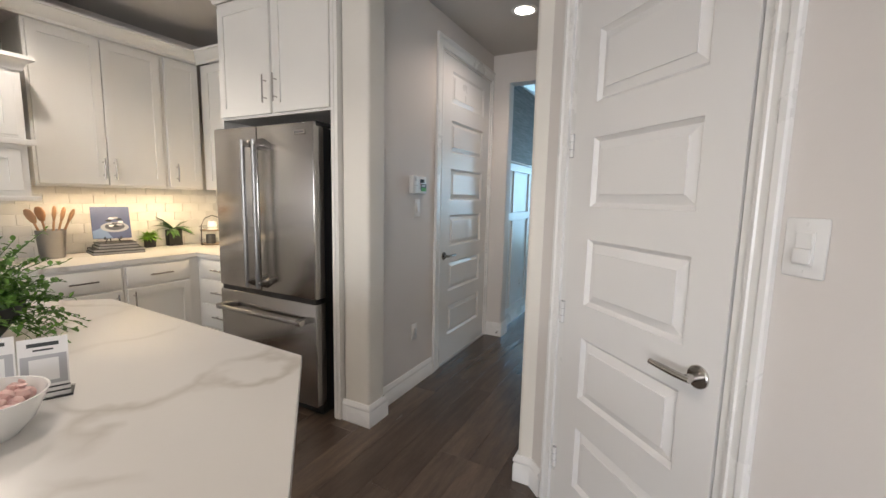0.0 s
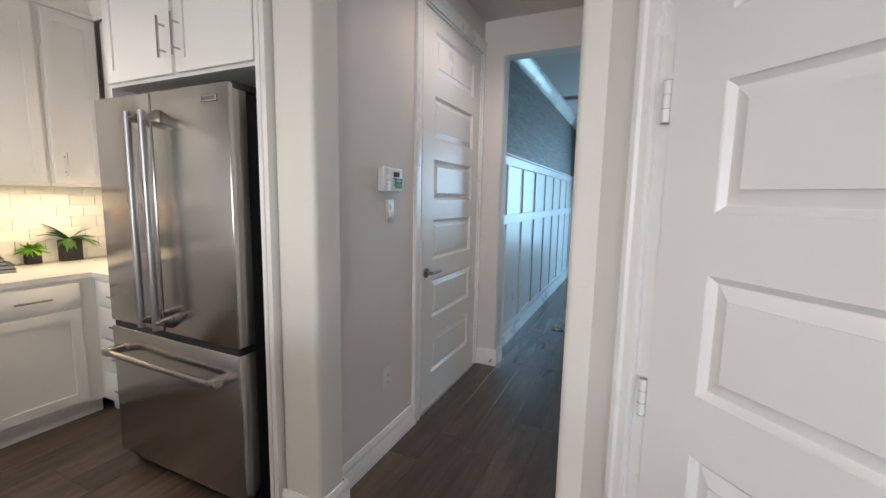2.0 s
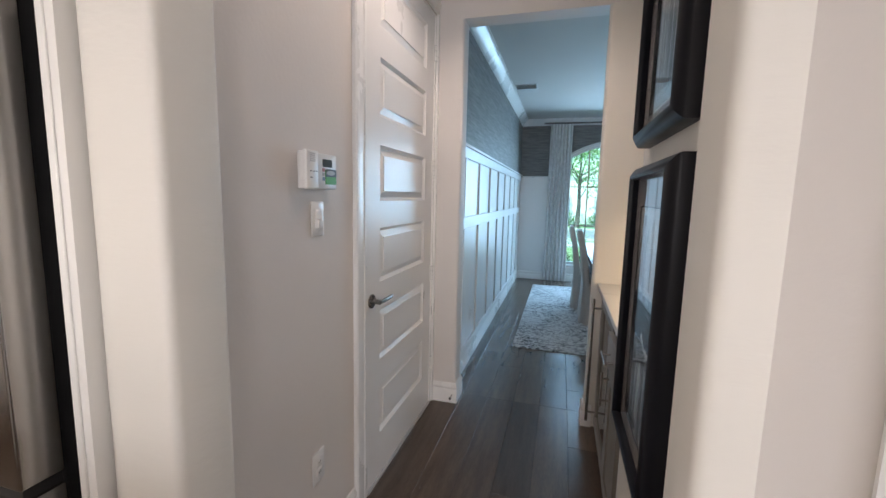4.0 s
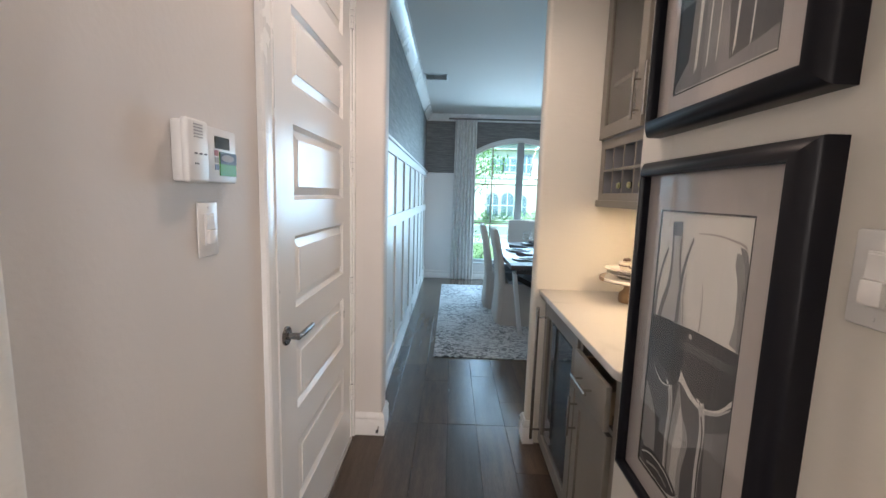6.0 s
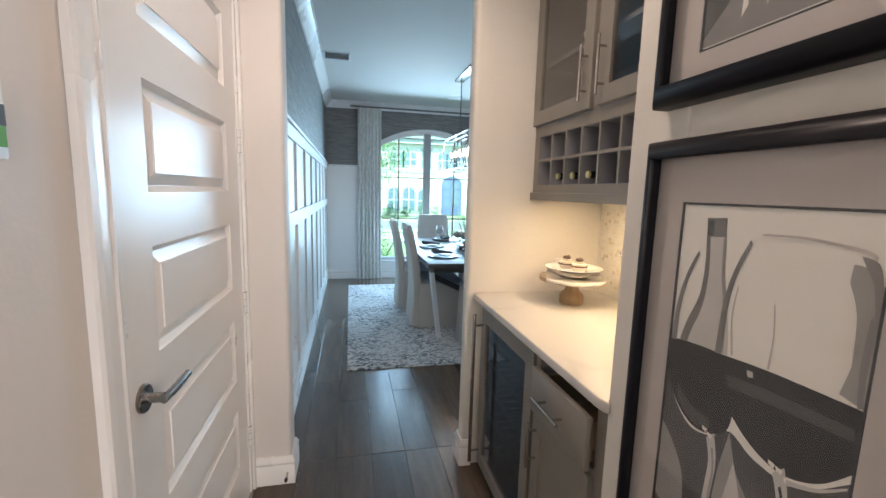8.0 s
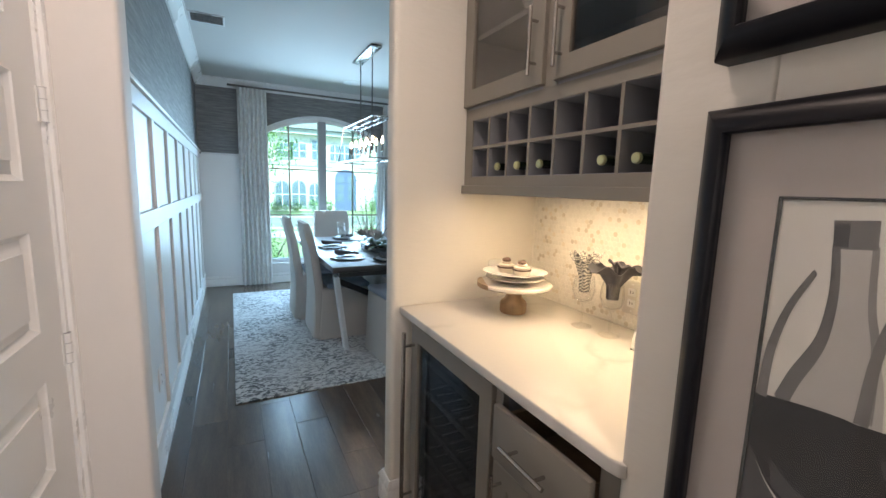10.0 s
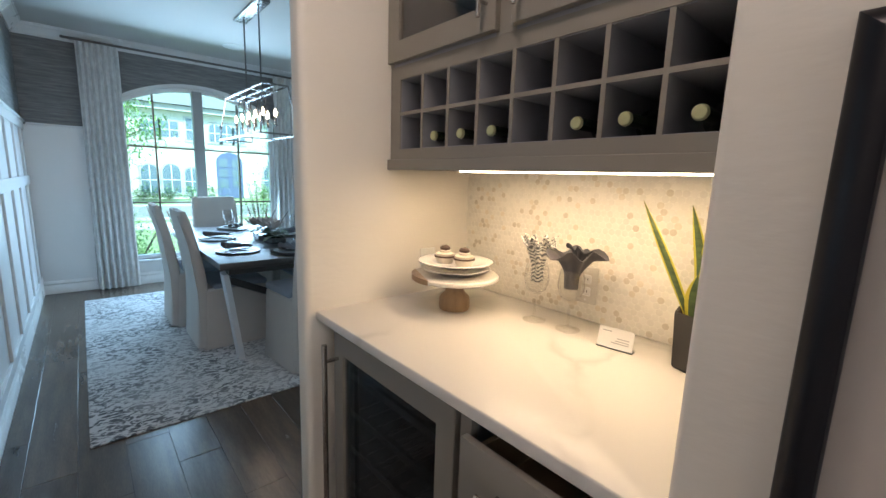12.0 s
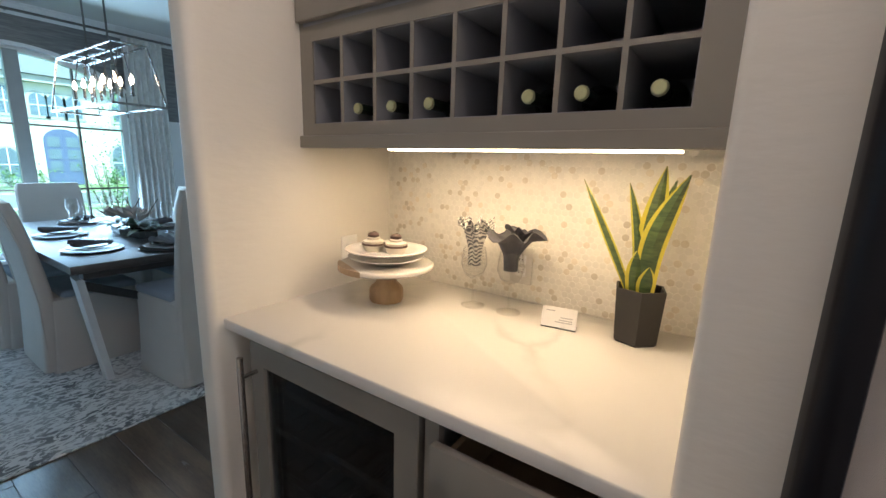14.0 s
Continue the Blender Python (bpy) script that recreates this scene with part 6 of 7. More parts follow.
es.matrix_basis = pose(-4.07, 5.925, TOP + 0.084, 0, 0, 74) @ Matrix.Diagonal((1, 1, 1, 1))
bm = bmesh.new()
for s in (-1, 1):
    tube(bm, [(s * 0.05, -0.05, 0.0), (s * 0.035, -0.03, 0.03), (s * 0.045, -0.02, 0.045), (s * 0.03, 0.02, 0.13), (0.0, 0.04, 0.16)], 0.004, 8)
    tube(bm, [(s * 0.045, -0.02, 0.028), (s * 0.05, -0.045, 0.030), (s * 0.05, -0.05, 0.05)], 0.004, 8)
tube(bm, [(-0.045, -0.02, 0.045), (0.045, -0.02, 0.045)], 0.005, 8)
tube(bm, [(0, 0.04, 0.16), (0, 0.085, 0.0)], 0.004, 8)
part("wire", bm, "black", es)
pp = thing("picture_panel", 0, 0, 0, 0, "printed picture of a plate of food on an easel", "picture")
pp.matrix_basis = pose(-4.07, 5.925, TOP + 0.118, 0, 0, 74) @ pose(0, -0.028, 0, -14, 0, 0)
part("board", boxed(-0.120, 0.120, -0.006, 0.0, 0.0, 0.250), "print_slate", pp, "blue-grey printed board")
yy = -0.0066


def flat_disc(parent, name, mat_, cx, cz, rx, rz, y, n_=24):
    return shape(parent, name, mat_, [(cx + rx * math.cos(2 * math.pi * k / n_), cz + rz * math.sin(2 * math.pi * k / n_)) for k in range(n_)], y)


shape(pp, "print_area", "blue", [(-0.118, 0.002), (0.0, 0.002), (-0.05, 0.09), (-0.118, 0.06)], -0.0063)
flat_disc(pp, "printed_plate", "grey_print", 0.02, 0.088, 0.088, 0.040, -0.0066)
flat_disc(pp, "printed_plate", "ink", 0.02, 0.094, 0.062, 0.030, -0.0070)
for k in range(9):
    a = k * 0.7
    flat_disc(pp, "printed_food", ("paper", "lcd", "grey_print")[k % 3], 0.02 + 0.038 * math.cos(a), 0.128 + 0.034 * math.sin(a), 0.020, 0.008, -0.0074 - k * 0.0003, 10)

ut = thing("utensil_crock", -4.12, 5.575, TOP, 0, "stainless steel crock full of wooden utensils", "utensil holder")
part("crock", lathe(bmesh.new(), [(0.0, 0.0), (0.058, 0.0), (0.060, 0.004), (0.072, 0.165), (0.074, 0.168), (0.070, 0.168), (0.058, 0.008), (0.0, 0.006)], 36), "steel_side", ut)
ut.scale = (1.18, 1.18, 1.2)
rnd = random.Random(2)
for k, (a, lean) in enumerate(((2.6, 0.34), (1.9, 0.16), (0.4, 0.08), (-0.4, 0.22), (0.1, 0.36))):
    u_ = thing("wooden_spoon", -4.12, 5.575, TOP + 0.01, 0, "wooden kitchen spoon standing in the crock", "kitchen utensil", "utensils in the crock")
    d = Vector((0.25 * math.sin(lean), math.sin(lean) * (1 if a < 1.5 else -1), math.cos(lean)))
    top = d * 0.235
    bm = tube(bmesh.new(), [(0, 0, 0), tuple(top)], 0.006, 8)
    lathe(bm, [(0.0, -0.042), (0.018, -0.032), (0.030, -0.006), (0.030, 0.014), (0.020, 0.032), (0.0, 0.038)], 18, Matrix.Translation(top + d * 0.035) @ d.to_track_quat("Z", "X").to_matrix().to_4x4() @ Matrix.Diagonal((0.35, 1.35, 1.25, 1)))
    part("spoon", bm, "utensil", u_)
    u_.scale = (1.15, 1.2, 1.15)

ts = thing("tiered_tray", -4.03, 6.72, TOP, 0, "two-tier wire tray with a mug in the worktop corner", "tiered tray")
bm = bmesh.new()
for z in (0.012, 0.14):
    lathe(bm, [(0.105, z - 0.002), (0.111, z), (0.105, z + 0.002), (0.099, z)], 36, close=False)
    lathe(bm, [(0.108, z + 0.028), (0.111, z + 0.030), (0.108, z + 0.032), (0.105, z + 0.030)], 36, close=False)
for s in (-1, 1):
    tube(bm, [(0, s * 0.108, 0.0), (0, s * 0.108, 0.18), (0, s * 0.07, 0.25), (0, 0, 0.275)], 0.004, 8)
part("wire_frame", bm, "black", ts)
for z in (0.004, 0.132):
    part("tray", lathe(bmesh.new(), [(0.0, z), (0.104, z), (0.104, z + 0.008), (0.0, z + 0.008)], 36), "wood_light", ts, "round wooden tray")
mug = thing("mug", -4.03, 6.70, TOP + 0.012, 0, "dark grey mug on the tray", "mug")
part("cup", lathe(bmesh.new(), [(0.0, 0.0), (0.036, 0.0), (0.040, 0.01), (0.040, 0.085), (0.037, 0.085), (0.036, 0.012), (0.0, 0.008)], 28), "lcd", mug)
mug2 = thing("jar", -4.03, 6.72, TOP + 0.140, 0, "small pale jar on the upper tray", "jar")
part("body", lathe(bmesh.new(), [(0.0, 0.0), (0.042, 0.0), (0.046, 0.01), (0.040, 0.07), (0.036, 0.085), (0.0, 0.085)], 28), "porcelain", mug2)

# ---- things on the island ----
pl = thing("island_plant", -2.14, 4.68, TOP, 0, "bushy green fern in a dark bowl on the island", "potted plant")
part("bowl", lathe(bmesh.new(), [(0.0, 0.0), (0.06, 0.0), (0.085, 0.02), (0.135, 0.085), (0.150, 0.125), (0.143, 0.125), (0.12, 0.085), (0.0, 0.07)], 36), "pot", pl, "dark round bowl")
rnd = random.Random(11)
bm, st = bmesh.new(), bmesh.new()
for i in range(200):
    a, e = rnd.uniform(0, 6.28), rnd.uniform(-0.1, 1.0)
    d = Vector((math.cos(a) * math.cos(e), math.sin(a) * math.cos(e), math.sin(e) + 0.15))
    L_ = rnd.uniform(0.15, 0.31) if i % 12 else 0.35
    pts = [Vector((0, 0, 0.10)) + d * L_ * v + Vector((0, 0, -0.42 * L_ * v * v * (1.4 - e))) for v in (0, 0.25, 0.5, 0.75, 1.0)]
    tube(st, [tuple(p) for p in pts], 0.0012, 4)
    for k in range(22):
        v = 0.2 + 0.8 * k / 21
        q = min(3, int(v * 4))
        p = pts[q].lerp(pts[q + 1], v * 4 - q)
        dd_ = Vector((rnd.gauss(0, 1), rnd.gauss(0, 1), rnd.gauss(0.4, 1))).normalized()
        leaf_mesh(bm, p, dd_, rnd.uniform(0.014, 0.027), 0.015, 0.1)
part("leaves", bm, "fern", pl, "small green leaflets", smooth=False)
part("stems", st, "leaf", pl, kind="stuff")


def sign(x, y, rz, w, h, label):
    t = thing("table_sign", x, y, TOP, 0, label, "sign", "small signs on the island")
    t.matrix_basis = pose(x, y, TOP, 0, 0, rz)
    tl = pose(0, 0, 0, -12, 0, 0)
    part("card", boxed(-w / 2, w / 2, -0.002, 0.001, 0.004, h, m=tl), "paper", t)
    part("stand", boxed(-w / 2 - 0.004, w / 2 + 0.004, -0.008, 0.06, 0.0, 0.004, 0.001, 1), "glass", t)
    bm = bmesh.new()
    for x0, x1, z in ((-0.028, 0.028, 0.86), (-0.018, 0.018, 0.79), (-0.044, 0.044, 0.17), (-0.044, 0.044, 0.09)):
        box(bm, x0, x1, -0.0030, -0.0021, h * z, h * z + (0.009 if z == 0.86 else 0.004), m=tl)
    part("print_bars", bm, "lcd", t)
    bm = boxed(-w * 0.46, w * 0.46, -0.0026, -0.0021, h * 0.24, h * 0.72, m=tl)
    part("print_panel", bm, "grey_print", t)
    part("print_square", boxed(-0.026, 0.026, -0.0034, -0.0027, h * 0.30, h * 0.30 + 0.052, m=tl), "paper", t)
    return t


sign(-1.515, 4.670, 66, 0.088, 0.145, "white table sign with printed bars on the island")
sign(-1.60, 4.600, 66, 0.088, 0.145, "white table sign beside the fern on the island")
bw = thing("candy_bowl", -1.415, 4.545, TOP, 0, "white bowl of wrapped pink treats on the island", "bowl")
part("bowl", lathe(bmesh.new(), [(0.0, 0.0), (0.05, 0.0), (0.075, 0.03), (0.10, 0.085), (0.096, 0.085), (0.07, 0.034), (0.0, 0.012)], 36, close=False), "porcelain", bw)
for k in range(22):
    a, r_ = k * 2.4, 0.075 * math.sqrt((k + 0.5) / 22)
    c_ = thing("wrapped_treat", -1.415 + r_ * math.cos(a), 4.545 + r_ * math.sin(a), TOP + 0.055 + 0.02 * (1 - r_ / 0.08), 0, "small wrapped pink treat in the bowl", "candy", "treats in the bowl")
    part("wrap", lathe(bmesh.new(), [(0.0, 0.0), (0.012, 0.003), (0.016, 0.012), (0.012, 0.022), (0.004, 0.025), (0.008, 0.032), (0.0, 0.034)], 10, pose(0, 0, 0, 40 * math.sin(k * 1.7), 35 * math.cos(k), 0)), "pink", c_)


# ---- dining room ----
# window: frame, mullion, muntins, panes
win = thing("window_1", WC, FAR + 0.08, WSILL, 0, "tall arched double window with thin bars, daylight outside", "window", kind=S)
YW0, YW1 = FAR + 0.05, FAR + 0.12


def arch_z(x):
    half, rise = (WX1 - WX0) / 2, WTOP - WSPRING
    r = (half * half + rise * rise) / (2 * rise)
    return WTOP - r + math.sqrt(max(0, r * r - (x - WC) ** 2))


bm = bmesh.new()
outer = [(WX0, WSILL)] + arch_pts(WX0, WX1, WSPRING, WTOP) + [(WX1, WSILL)]
w = 0.045
inner = [(WX0 + w, WSILL + w)] + arch_pts(WX0 + w, WX1 - w, WSPRING - 0.01, WTOP - w) + [(WX1 - w, WSILL + w)]
ra = [[bm.verts.new((x, y, z)) for x, z in pts] for pts, y in ((outer, YW0), (inner, YW0), (inner, YW1), (outer, YW1))]
k = len(outer)
for a, b in zip(ra, ra[1:] + ra[:1]):
    for j in range(k):
        bm.faces.new((a[j], a[(j + 1) % k], b[(j + 1) % k], b[j]))
part("window_frame", bm, "wainscot", win, "white arched window frame", at_world=True, smooth=False)
part("mullion", boxed(WC - 0.055, WC + 0.055, YW0 - 0.02, YW1, WSILL + 0.04, WTOP - 0.03, 0.004, 1), "mullion", win, "wide middle post", at_world=True)
for s in (-1, 1):
    x = WC + s * 0.455
    part("muntin", boxed(x - 0.009, x + 0.009, YW0 + 0.01, YW1 - 0.02, WSILL + 0.04, arch_z(x) - 0.03), "rod", win, "thin dark upright bar", at_world=True)
    for z in (0.96, 1.61):
        a, b = (WX0 + w, WC - 0.055) if s < 0 else (WC + 0.055, WX1 - w)
        part("muntin", boxed(a, b, YW0 + 0.012, YW1 - 0.022, z - 0.009, z + 0.009), "rod", win, "thin dark cross bar", at_world=True)
    a, b = (WX0 + w * 0.8, WC - 0.05) if s < 0 else (WC + 0.05, WX1 - w * 0.8)
    bm = bmesh.new()
    pts = [(a, WSILL + 0.04)] + [(a + (b - a) * q / 14, arch_z(a + (b - a) * q / 14) - 0.035) for q in range(15)] + [(b, WSILL + 0.04)]
    lo = [bm.verts.new((x_, YW0 + 0.030, z_)) for x_, z_ in pts]
    hi = [bm.verts.new((x_, YW0 + 0.034, z_)) for x_, z_ in pts]
    bm.faces.new(lo)
    bm.faces.new(hi[::-1])
    for j in range(len(pts)):
        bm.faces.new((lo[j], hi[j], hi[(j + 1) % len(pts)], lo[(j + 1) % len(pts)]))
    pn = part("pane", bm, "pane", win, "window pane with a cyan daylight tint", at_world=True, smooth=False)
    pn.visible_shadow = False
part("window_sill", boxed(WX0 - 0.05, WX1 + 0.05, FAR - 0.04, FAR + 0.055, WSILL - 0.03, WSILL, 0.005, 2), "wainscot", win, "white window sill", at_world=True)
bm = bmesh.new()
ar = arch_pts(WX0 - 0.0, WX1 + 0.0, WSPRING, WTOP)
rings = []
for i, (x, z) in enumerate(ar):
    n_ = Vector((x - WC, z - (WTOP - 1.43))).normalized()
    rings.append([bm.verts.new((x + n_.x * o, FAR - 0.006 + y, z + n_.y * o)) for o, y in ((-0.002, 0.05), (-0.002, -0.012), (0.035, -0.012), (0.035, 0.0))])
for a, b in zip(rings, rings[1:]):
    for j in range(4):
        bm.faces.new((a[j], a[(j + 1) % 4], b[(j + 1) % 4], b[j]))
part("arch_trim", bm, "wainscot", win, "slim white arch trim", at_world=True)
part("apron_panel", boxed(WX0, WX1, FAR - 0.012, FAR - 0.002, 0.14, WSILL - 0.031, 0.002, 1), "wainscot", win, at_world=True)


def curtain(x0, x1, label):
    t = thing("curtain", (x0 + x1) / 2, FAR - 0.10, 0, 0, label, "curtain", "curtains at the dining window")
    bm = bmesh.new()
    grid = []
    n_ = 96
    for i in range(26):
        v = i / 25
        z = 0.012 + 2.60 * v
        row = []
        for j in range(n_ + 1):
            u = j / n_
            amp = 0.026 * (0.85 + 0.3 * math.sin(3 * u + 1)) * (1 - 0.25 * v)
            y = amp * math.sin(u * 2 * math.pi * 7 + 0.5 * math.sin(4 * u + 2 * (1 - v))) + 0.006 * math.sin(u * 40 + 5 * v)
            spread = 1.0 + 0.10 * (1 - v) ** 2
            x = (x0 + x1) / 2 + (u - 0.5) * (x1 - x0) * spread
            row.append((x, FAR - 0.10 + y, z))
        grid.append(row)
    sheet(bm, grid)
    part("panel", thicken(bm, 0.003), "curtain", t, "pleated patterned fabric panel", at_world=True)


curtain(-1.265, -0.915, "floor-length patterned beige curtain hanging beside the window")
curtain(0.70, 1.10, "floor-length patterned beige curtain hanging beside the window")
rod = thing("curtain_rod", WC, FAR - 0.10, 2.63, 0, "dark metal curtain rod above the window", "curtain rod")
part("rod", tube(bmesh.new(), [(-1.20, 0, 0), (1.38, 0, 0)], 0.0125, 14), "rod", rod)
for x in (-1.12, 0.0, 1.30):
    part("bracket", tube(bmesh.new(), [(x, 0, 0), (x, 0.10, 0)], 0.008, 8), "rod", rod)

# ceiling fittings
vent = thing("ceiling_vent", -1.50, 10.72, CEIL_D, 0, "white louvred ceiling vent", "ceiling vent")
bm = bmesh.new()
for b in ((-0.13, 0.13, -0.11, -0.095, -0.008, -0.0), (-0.13, 0.13, 0.095, 0.11, -0.008, 0.0), (-0.13, -0.115, -0.095, 0.095, -0.008, 0.0), (0.115, 0.13, -0.095, 0.095, -0.008, 0.0)):
    box(bm, *b)
part("frame", bm, "white_plastic", vent)
part("backing", boxed(-0.115, 0.115, -0.095, 0.095, -0.002, 0.0), "black", vent)
for k in range(7):
    part("slat", boxed(-0.114, 0.114, -0.010, 0.010, -0.0008, 0.0008, m=pose(0, -0.078 + k * 0.026, -0.006, 30, 0, 0)), "white_plastic", vent)
sp_ = thing("ceiling_speaker", 0.07, 12.15, CEIL_D, 0, "round white ceiling speaker", "ceiling speaker")
part("grille", lathe(bmesh.new(), [(0.0, -0.008), (0.10, -0.008), (0.115, -0.004), (0.117, 0.0), (0.0, 0.0)], 40), "white_plastic", sp_)

# chandelier: two rods, a small upper frame, a larger lower frame and five candle stems
CX, CY = -0.12, 10.90
ch = thing("chandelier", CX, CY, 1.655, 0, "lit rectangular open-frame chandelier of polished nickel", "chandelier")
CZ = 1.62
part("canopy", boxed(CX - 0.055, CX + 0.055, CY - 0.33, CY + 0.33, CEIL_D - 0.025, CEIL_D - 0.001, 0.004, 2), "dark_nickel", ch, "polished rectangular canopy", at_world=True)
for dy in (-0.20, 0.20):
    part("rod", tube(bmesh.new(), [(CX, CY + dy, 2.035), (CX, CY + dy, CEIL_D - 0.02)], 0.0065, 10), "rod", ch, at_world=True)
TX, TY, TZ, BX, BY, BZ = 0.097, 0.53, 2.035, 0.150, 0.61, 1.655


def ring4(x, y, z, s=0.012):
    bm = bmesh.new()
    c = [(CX - x, CY - y, z), (CX + x, CY - y, z), (CX + x, CY + y, z), (CX - x, CY + y, z)]
    for a, b in zip(c, c[1:] + c[:1]):
        tube(bm, [a, b], 0, flat=(s, s))
    return bm


part("upper_frame", ring4(TX, TY, TZ), "dark_nickel", ch, at_world=True)
part("lower_frame", ring4(BX, BY, BZ, 0.014), "dark_nickel", ch, at_world=True)
bm = bmesh.new()
for y in (-0.20, 0.20):
    tube(bm, [(CX - TX, CY + y, TZ), (CX + TX, CY + y, TZ)], 0, flat=(0.010, 0.010))
tube(bm, [(CX, CY - TY, TZ), (CX, CY + TY, TZ)], 0, flat=(0.012, 0.012))
tube(bm, [(CX - BX, CY, BZ), (CX + BX, CY, BZ)], 0, flat=(0.010, 0.010))
part("cross_bars", bm, "dark_nickel", ch, at_world=True)
for sx in (-1, 1):
    for sy in (-1, 1):
        part("corner_bar", tube(bmesh.new(), [(CX + sx * TX, CY + sy * TY, TZ), (CX + sx * BX, CY + sy * BY, BZ)], 0, flat=(0.010, 0.010)), "dark_nickel", ch, at_world=True)
for k in range(5):
    y = CY + (k - 2) * 0.19
    for sx in (-1, 1):
        bm = tube(bmesh.new(), [(CX + sx * 0.012, y, TZ), (CX + sx * 0.055, y + 0.01, 1.80), (CX + sx * 0.05, y + 0.01, 1.735), (CX + sx * 0.045, y + 0.01, 1.73)], 0.004, 8)
        lathe(bm, [(0.0, 0.0), (0.016, 0.004), (0.017, 0.008), (0.0095, 0.010), (0.0095, 0.075), (0.0, 0.075)], 14, Matrix.Translation((CX + sx * 0.05, y + 0.01, 1.735)))
        ar_ = part("arm", bm, "dark_nickel", ch, "slender arm with a candle cup", at_world=True)
        bm = lathe(bmesh.new(), [(0.0, 0.0), (0.008, 0.002), (0.0135, 0.025), (0.011, 0.042), (0.004, 0.060), (0.0, 0.066)], 14, Matrix.Translation((CX + sx * 0.05, y + 0.01, 1.812)))
        part("bulb", bm, "bulb", ar_, "lit candle bulb", at_world=True)

# rug
bm = boxed(-1.405, 1.07, 9.405, 12.37, 0.0, 0.010, 0.003, 2)
rug = solid("area_rug", bm, "rug", "cream rug with a worn grey floral pattern under the dining table", "rug")
RZ = 0.010

# table
TXC, TY0, TY1 = -0.17, 9.85, 11.92
tb = thing("dining_table", TXC, 10.83, RZ, 0, "dark wood dining table with slanted metal legs, set for dinner", "dining table")
part("tabletop", boxed(TXC - 0.525, TXC + 0.525, TY0, TY1, 0.715, 0.762, 0.004, 2), "table", tb, "dark plank tabletop", at_world=True)
bm = bmesh.new()
for y in (9.95, 11.70):
    box(bm, TXC - 0.46, TXC + 0.46, y - 0.035, y + 0.035, 0.665, 0.714)
box(bm, TXC - 0.035, TXC + 0.035, 9.99, 11.66, 0.665, 0.714)
part("apron", bm, "table", tb, at_world=True)
for sx in (-1, 1):
    for sy in (-1, 1):
        y = 10.05 if sy < 0 else 11.64
        bm = tube(bmesh.new(), [(TXC + sx * 0.47, y - sy * -0.06, 0.668), (TXC + sx * 0.375, y, RZ + 0.001)], 0, flat=(0.035, 0.095))
        part("leg", bm, "leg_metal", tb, "broad slanted polished metal leg", at_world=True)
        bm = tube(bmesh.new(), [(TXC + sx * 0.43, y, 0.60), (TXC + sx * 0.06, y + sy * -0.20, 0.40), (TXC, 10.83 + sy * 0.35, 0.36)], 0, flat=(0.030, 0.050))
        part("brace", bm, "table", tb, at_world=True)


def dining_chair():
    """A slip-covered chair; it faces local +y, its back is at the local -y side."""
    t = thing("dining_chair", 0, 0, RZ, 0, "beige slip-covered dining chair with a grey-blue seat", "chair", "chairs round the dining table")
    # skirt with seat
    bm = bmesh.new()
    prof = [(0.262, 0.245, 0.003), (0.250, 0.235, 0.20), (0.242, 0.228, 0.42), (0.240, 0.226, 0.455), (0.225, 0.212, 0.470)]
    rings = []
    for hx, hy, z in prof:
        ring = []
        for cx, cy, a0 in ((1, 1, 0), (-1, 1, 90), (-1, -1, 180), (1, -1, 270)):
            for q in range(4):
                a = math.radians(a0 + 30 * q)
                ring.append(bm.verts.new((cx * (hx - 0.03) + 0.03 * math.cos(a), cy * (hy - 0.03) + 0.03 * math.sin(a), z)))
        rings.append(ring)
    n_ = len(rings[0])
    for a, b in zip(rings, rings[1:]):
        for j in range(n_):
            bm.faces.new((a[j], a[(j + 1) % n_], b[(j + 1) % n_], b[j]))
    bm.faces.new(rings[-1])
    bm.faces.new(rings[0][::-1])
    part("skirt", bm, "linen", t, "floor-length linen skirt")
    bm = bmesh.new()
    box(bm, -0.238, 0.238, -0.16, 0.236, 0.455, 0.505, 0.022, 4)
    part("seat", bm, "linen_blue", t, "padded grey-blue seat")
    # back, leaning and tapering, with a rounded top
    bm = bmesh.new()
    grid = []
    rows_ = 14
    rings = []
    for i in range(rows_ + 1):
        v = i / rows_
        z = 0.02 + 1.03 * v
        lean = -0.235 - 0.03 * (1 - v) ** 2 - 0.11 * max(0, (v - 0.40) / 0.6) ** 1.35
        hw = 0.250 - 0.022 * v
        th = 0.085 - 0.025 * v
        if v > 0.93:
            th *= 0.75
            hw -= 0.012
        c = 0.022
        pts = []
        for cx, cy, a0 in ((1, 1, 0), (-1, 1, 90), (-1, -1, 180), (1, -1, 270)):
            for q in range(4):
                a = math.radians(a0 + 30 * q)
                pts.append((cx * (hw - c) + c * math.cos(a), lean + cy * max(0.001, th / 2 - c) + min(c, th / 2) * math.sin(a) + 0.02, z))
        rings.append([bm.verts.new(p) for p in pts])
    for a, b in zip(rings, rings[1:]):
        for j in range(len(a)):
            bm.faces.new((a[j], a[(j + 1) % len(a)], b[(j + 1) % len(a)], b[j]))
    bm.faces.new(rings[0][::-1])
    bm.faces.new(rings[-1])
    part("backrest", bm, "linen", t, "tall padded backrest leaning back")
    bm = bmesh.new()
    for s in (-1, 1):
        tube(bm, [(s * 0.247, -0.262, 0.02), (s * 0.236, -0.262, 0.45), (s * 0.232, -0.30, 0.80), (s * 0.223, -0.355, 1.02)], 0.004, 6)
    part("piping", bm, "linen", t)
    return t


